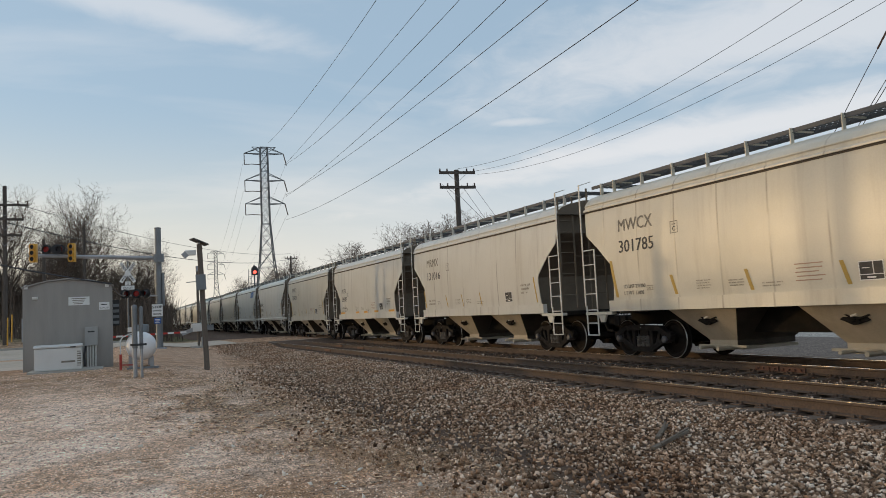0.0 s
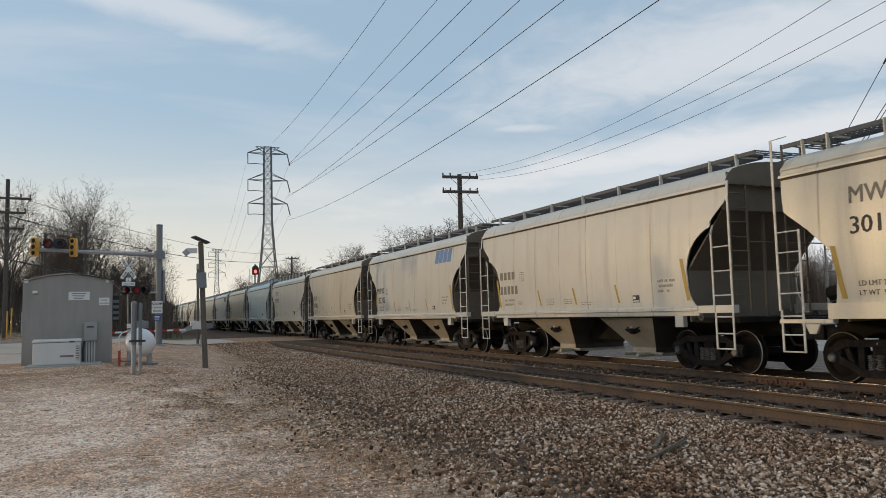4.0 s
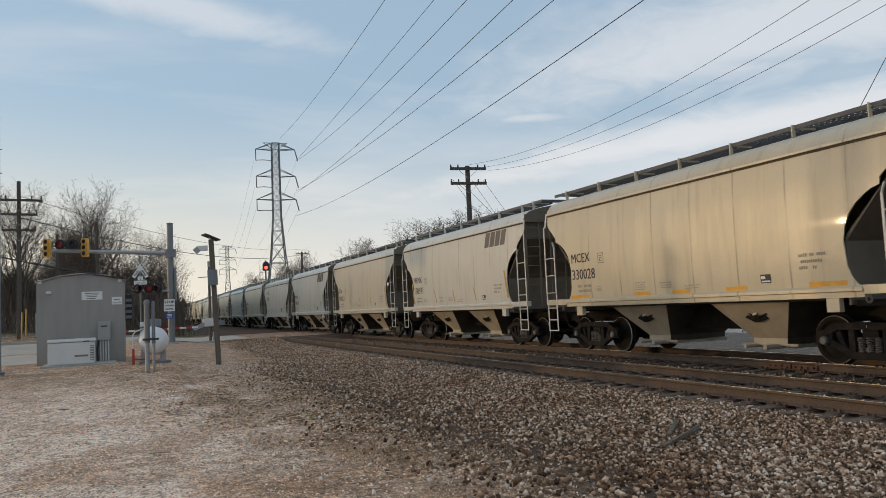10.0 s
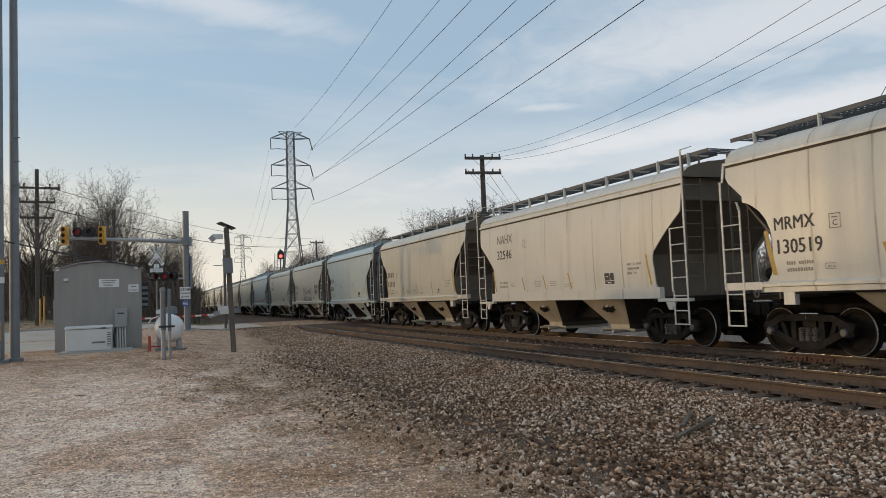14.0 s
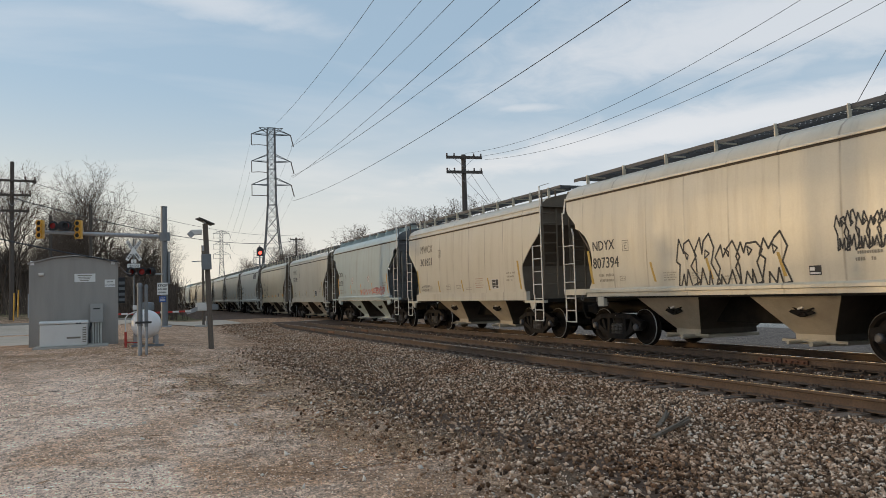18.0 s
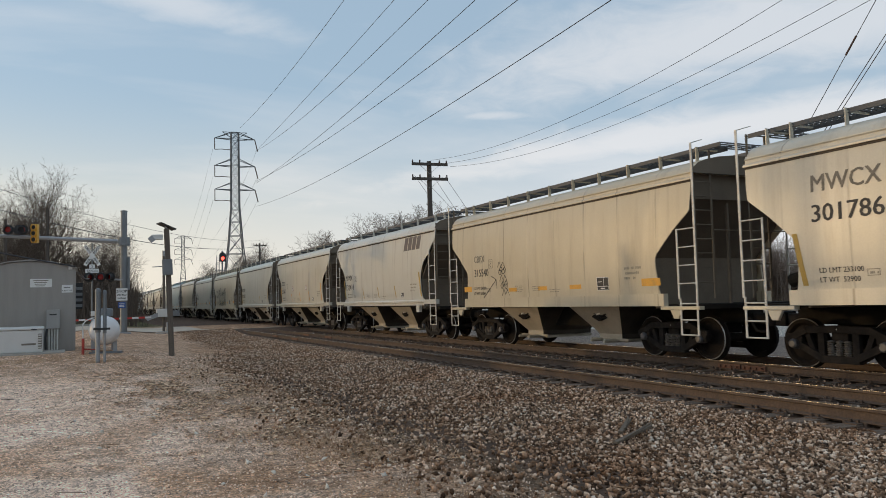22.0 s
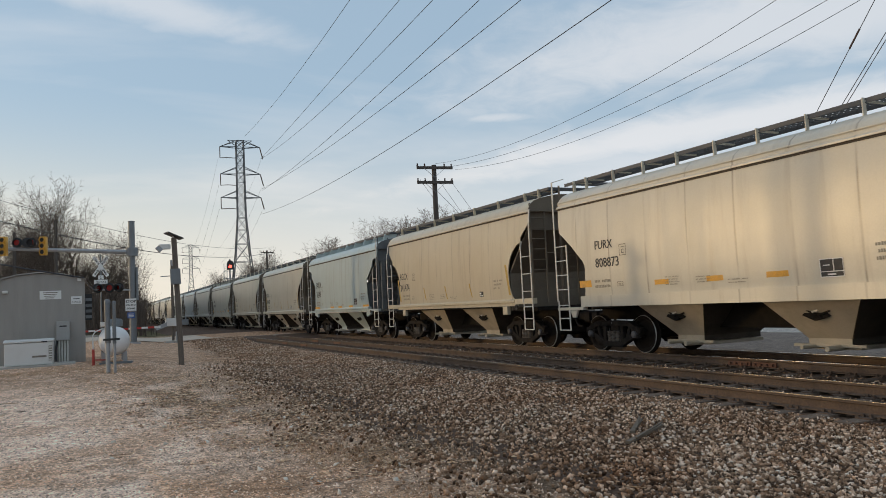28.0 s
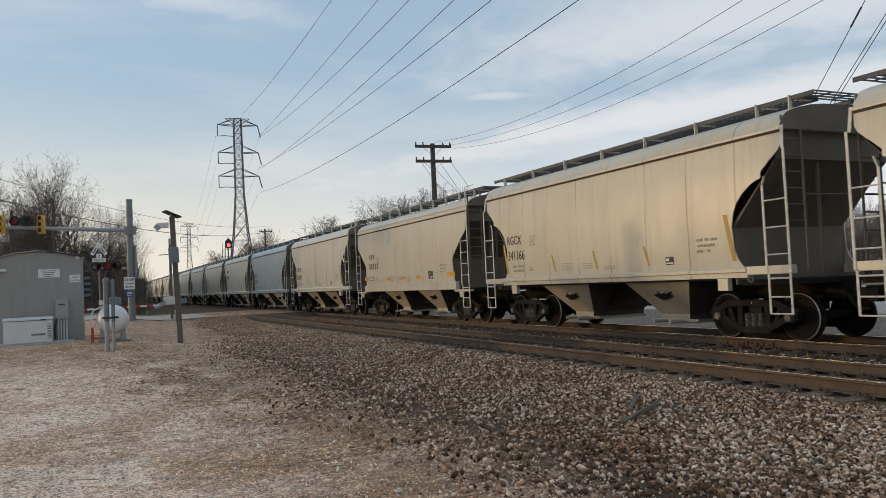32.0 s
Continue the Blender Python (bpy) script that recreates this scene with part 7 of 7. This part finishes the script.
def bare_tree(seed, height, spread_=0.5, trunks=1, twig=0.010):
    """Trunk and ascending limbs in one mesh, the fine twigs of the crown in another."""
    r = random.Random(seed)
    wood, fine = Shape(), Shape()

    def limb(shape, a, b, ra, rb):
        d = (b - a)
        u = Vector((0.3, 0.5, 0.81)) if abs(d.normalized().z) < 0.9 else Vector((1, 0, 0))
        s_ = d.cross(u).normalized()
        t_ = s_.cross(d).normalized()
        k = 6 if ra > 0.06 else 3
        n0 = len(shape.v)
        for p, q in ((a, ra), (b, rb)):
            for i in range(k):
                c = 6.2832 * i / k
                shape.v.append(tuple(p + s_ * (q * math.cos(c)) + t_ * (q * math.sin(c))))
        for i in range(k):
            shape.f.append((n0 + i, n0 + (i + 1) % k, n0 + k + (i + 1) % k, n0 + k + i))

    def grow(p, d, ln, rad, depth, bare):
        """One axis: it bends upwards, thins to a twig and bears side axes above its bare foot."""
        steps = (9, 6, 5, 3, 2)[depth]
        turn = r.uniform(0, 6.28)
        for i in range(steps):
            f = (i + 1) / steps
            wander = 0.05 if depth == 0 else 0.12
            d = (d + Vector((r.gauss(0, wander), r.gauss(0, wander), r.gauss(0.02, 0.05) + (0.07 if depth in (1, 2) else 0.0)))).normalized()
            q = p + d * (ln / steps)
            r0, r1 = max(twig * 0.6, rad * (1 - 0.85 * (f - 1 / steps))), max(twig * 0.5, rad * (1 - 0.85 * f))
            limb(wood if r0 > twig * 2.6 else fine, p, q, r0, r1)
            p = q
            if depth == 4 or f < bare:
                continue
            for _ in range((3, 2, 1, 1)[depth] if r.random() < (0.7, 0.7, 0.95, 0.85)[depth] else (2, 1, 0, 0)[depth]):
                turn += 2.4 + r.gauss(0, 0.4)
                u = Vector((1, 0, 0)) if abs(d.x) < 0.8 else Vector((0, 1, 0))
                a = d.cross(u).normalized()
                b = d.cross(a)
                side = a * math.cos(turn) + b * math.sin(turn)
                open_ = spread_ * r.uniform(0.7, 1.35) * (1.0, 1.0, 1.1, 1.2)[depth]
                nd = (d + side * open_).normalized()
                if nd.z < -0.15:
                    nd.z *= 0.3
                shrink = (0.56, 0.50, 0.44, 0.5)[depth] * (1.30 - 0.75 * f if depth == 0 else 1.1 - 0.4 * f)
                grow(p, nd, ln * shrink * r.uniform(0.75, 1.2), max(twig, r0 * r.uniform(0.45, 0.68)), depth + 1, 0.15)
    for k in range(trunks):
        lean = Vector((r.gauss(0, 0.05), r.gauss(0, 0.05), 1)) if trunks == 1 else Vector((r.gauss(0, 0.22), r.gauss(0, 0.22), 1))
        foot = Vector((r.gauss(0, 0.3) * (trunks > 1), r.gauss(0, 0.3) * (trunks > 1), -0.1))
        grow(foot, lean.normalized(), height * r.uniform(0.85, 1.0), height * 0.0165 / (1 if trunks == 1 else 1.4), 0, 0.28 if trunks == 1 else 0.12)
    return wood, fine


TREES, TOPS = [], []
for i, (h, sp_, tr_) in enumerate(((13.2, 0.85, 1), (11.5, 0.9, 2), (13.6, 0.75, 1), (8.5, 0.8, 3), (5.2, 0.8, 4), (12.0, 0.9, 1))):
    wd, fi = bare_tree(100 + i, h, sp_, tr_, 0.018 if i == 5 else 0.0115)
    t_ = thing("bare_tree", pose(0, 0, -500), "leafless brown tree with many fine twigs" if h > 7 else "leafless brown thicket shrub", "tree" if h > 7 else "shrub", "bare trees")
    part("trunk", wd, BARK, t_, smooth=True)
    part("crown", fi, TWIG, t_)
    TREES.append(t_)
    TOPS.append(max(p[2] for p in fi.v))
rt = random.Random(77)


def plant(k, x, y, size=1.0):
    ob = copy_thing(TREES[k], pose(x, y, ground_z(x, y) - 0.05, rt.gauss(0, 1.5), rt.gauss(0, 1.5), rt.uniform(0, 360)))
    ob.scale = (size, size, size * rt.uniform(0.94, 1.06))
    return ob


# the tall trees that stand over the hut: kind, place and height
for k, x, y, h in ((2, -3.9, 84, 15.0), (0, -2.4, 86, 14.4), (0, -0.6, 88, 13.2), (1, 1.0, 86, 11.2), (1, 2.4, 90, 9.2), (3, 3.3, 94, 7.6), (3, -6.1, 84, 10.0), (2, -5.3, 92, 11.6),
                   (2, -8.7, 82, 13.6), (2, -10.6, 85, 14.8), (2, -15.5, 86, 15.0)):
    plant(k, x, y, h / TOPS[k])
# thicket along the far side of the road and up the track
for i in range(26):
    y = rt.uniform(68, 135)
    x = rt.uniform(-18, min(7.4, 0.052 * y))
    plant(rt.choice((3, 4, 4, 4)), x, y, rt.uniform(0.6, 1.0))
for i in range(9):
    plant(rt.choice((0, 2, 3)), rt.uniform(-34, -16), rt.uniform(66, 120), rt.uniform(0.7, 1.0))
# trees behind the train
for k, x, y, sz in ((5, 52.3, 140.5, 19.9 / TOPS[5]), (5, 56.0, 139.5, 19.3 / TOPS[5]), (5, 60.8, 137.2, 19.9 / TOPS[5]), (5, 63.3, 136.2, 21.0 / TOPS[5]), (5, 41.8, 144, 16.5 / TOPS[5]), (1, 31.5, 150, 0.96), (3, 34, 152, 1.0), (0, 43.5, 150, 0.9), (3, 29, 148, 1.1), (1, 61, 146, 1.0), (3, 26, 170, 1.0)):
    plant(k, x, y, sz)
for i in range(44):
    a = rt.uniform(36, 78)
    d = rt.uniform(80, 130)
    plant(rt.choice((1, 3, 3, 4)), d * math.sin(radians(a)), d * math.cos(radians(a)), rt.uniform(0.5, 0.8))
for o in [q for t_ in TREES for q in (t_, *t_.children_recursive)]:
    bpy.data.objects.remove(o)

# dense brush and far woods, one mesh each
def brush(name, spots, height, seed, mat, label):
    r = random.Random(seed)
    s = Shape()
    for x, y, w in spots:
        z = ground_z(x, y)
        for _ in range(w):
            a = Vector((x + r.gauss(0, 1.2), y + r.gauss(0, 1.2), z - 0.1))
            h = height * r.uniform(0.35, 1.0)
            b = a + Vector((r.gauss(0, 0.18) * h, r.gauss(0, 0.18) * h, h))
            rad = r.uniform(0.02, 0.05)
            s.tube(a, b, rad, 3, 0.008)
            for _ in range(2):
                t = r.uniform(0.3, 0.85)
                p = a.lerp(b, t)
                s.tube(p, p + Vector((r.gauss(0, 0.5), r.gauss(0, 0.5), r.uniform(0.2, 1.0))) * (h * 0.22), rad * 0.5, 3, 0.006)
    return tagged(part(name, s, mat), label, "brush", kind="stuff")


rb = random.Random(31)
thicket = [(rb.uniform(-24, min(7.6, 0.055 * y)), y, 8) for y in [66 + 84 * rb.random() ** 1.7 for _ in range(430)]]
brush("brush", [p for p in thicket if p[0] > -0.065 * p[1] or rb.random() < 0.3], 4.8, 5, TWIG, "dense leafless brown brush beyond the road")
FAR = material("far_woods", (0.085, 0.066, 0.05), 1.0, second=(0.06, 0.048, 0.038), scale=0.3, amount=0.8, grain=0.2, bump=0, island=0.2)
sp_ = []
for _ in range(700):
    a, d = radians(rb.uniform(-32, 3.2)), rb.uniform(150, 330)
    sp_.append((d * math.sin(a), d * math.cos(a), 8))
brush("far_woods", sp_, 7.5, 6, FAR, "distant brown leafless woods")
sp_ = []
for _ in range(420):
    a, d = radians(rb.uniform(14, 100)), rb.uniform(230, 380)
    sp_.append((d * math.sin(a), d * math.cos(a), 6))
brush("brush", [(d * math.sin(a), d * math.cos(a), 6) for a, d in [(radians(rb.uniform(34, 80)), rb.uniform(75, 120)) for _ in range(480)]], 9.0, 9, TWIG, "leafless brush beyond the paved ground")
brush("far_woods", sp_, 10.0, 7, FAR, "distant brown leafless woods beyond the tracks")

# ================= motion =================


def travelled(t):
    """Metres that the train has rolled since the start: it gathers speed slowly."""
    return 11.1163 * t + 0.003183 * t * t + 0.000172 * t ** 3


def motions():
    for i, car in enumerate(TRAIN):
        y0 = CAR_Y[i]
        walk(car, [(t, pose(X_FAR, y0 - travelled(t), 0)) for t in range(0, 33, 4)])
    # the wheels roll on the rails; wheels in the same place of their trucks share one set of keys
    shared = {}
    for car in TRAIN:
        for ws in car.children_recursive:
            if not ws.name.startswith("wheelset"):
                continue
            y = round(ws.matrix_basis.translation.y, 2)
            if y not in shared:
                walk(ws, [(k / FPS, Matrix.Translation((0, y, R_WHEEL)) @ Matrix.Rotation(travelled(k / FPS) / R_WHEEL, 4, "X")) for k in range(961)])
                shared[y] = ws.animation_data
            else:
                ws.rotation_mode = "QUATERNION"
                keys = ws.animation_data_create()
                keys.action = shared[y].action
                keys.action_slot = shared[y].action_slot


motions()
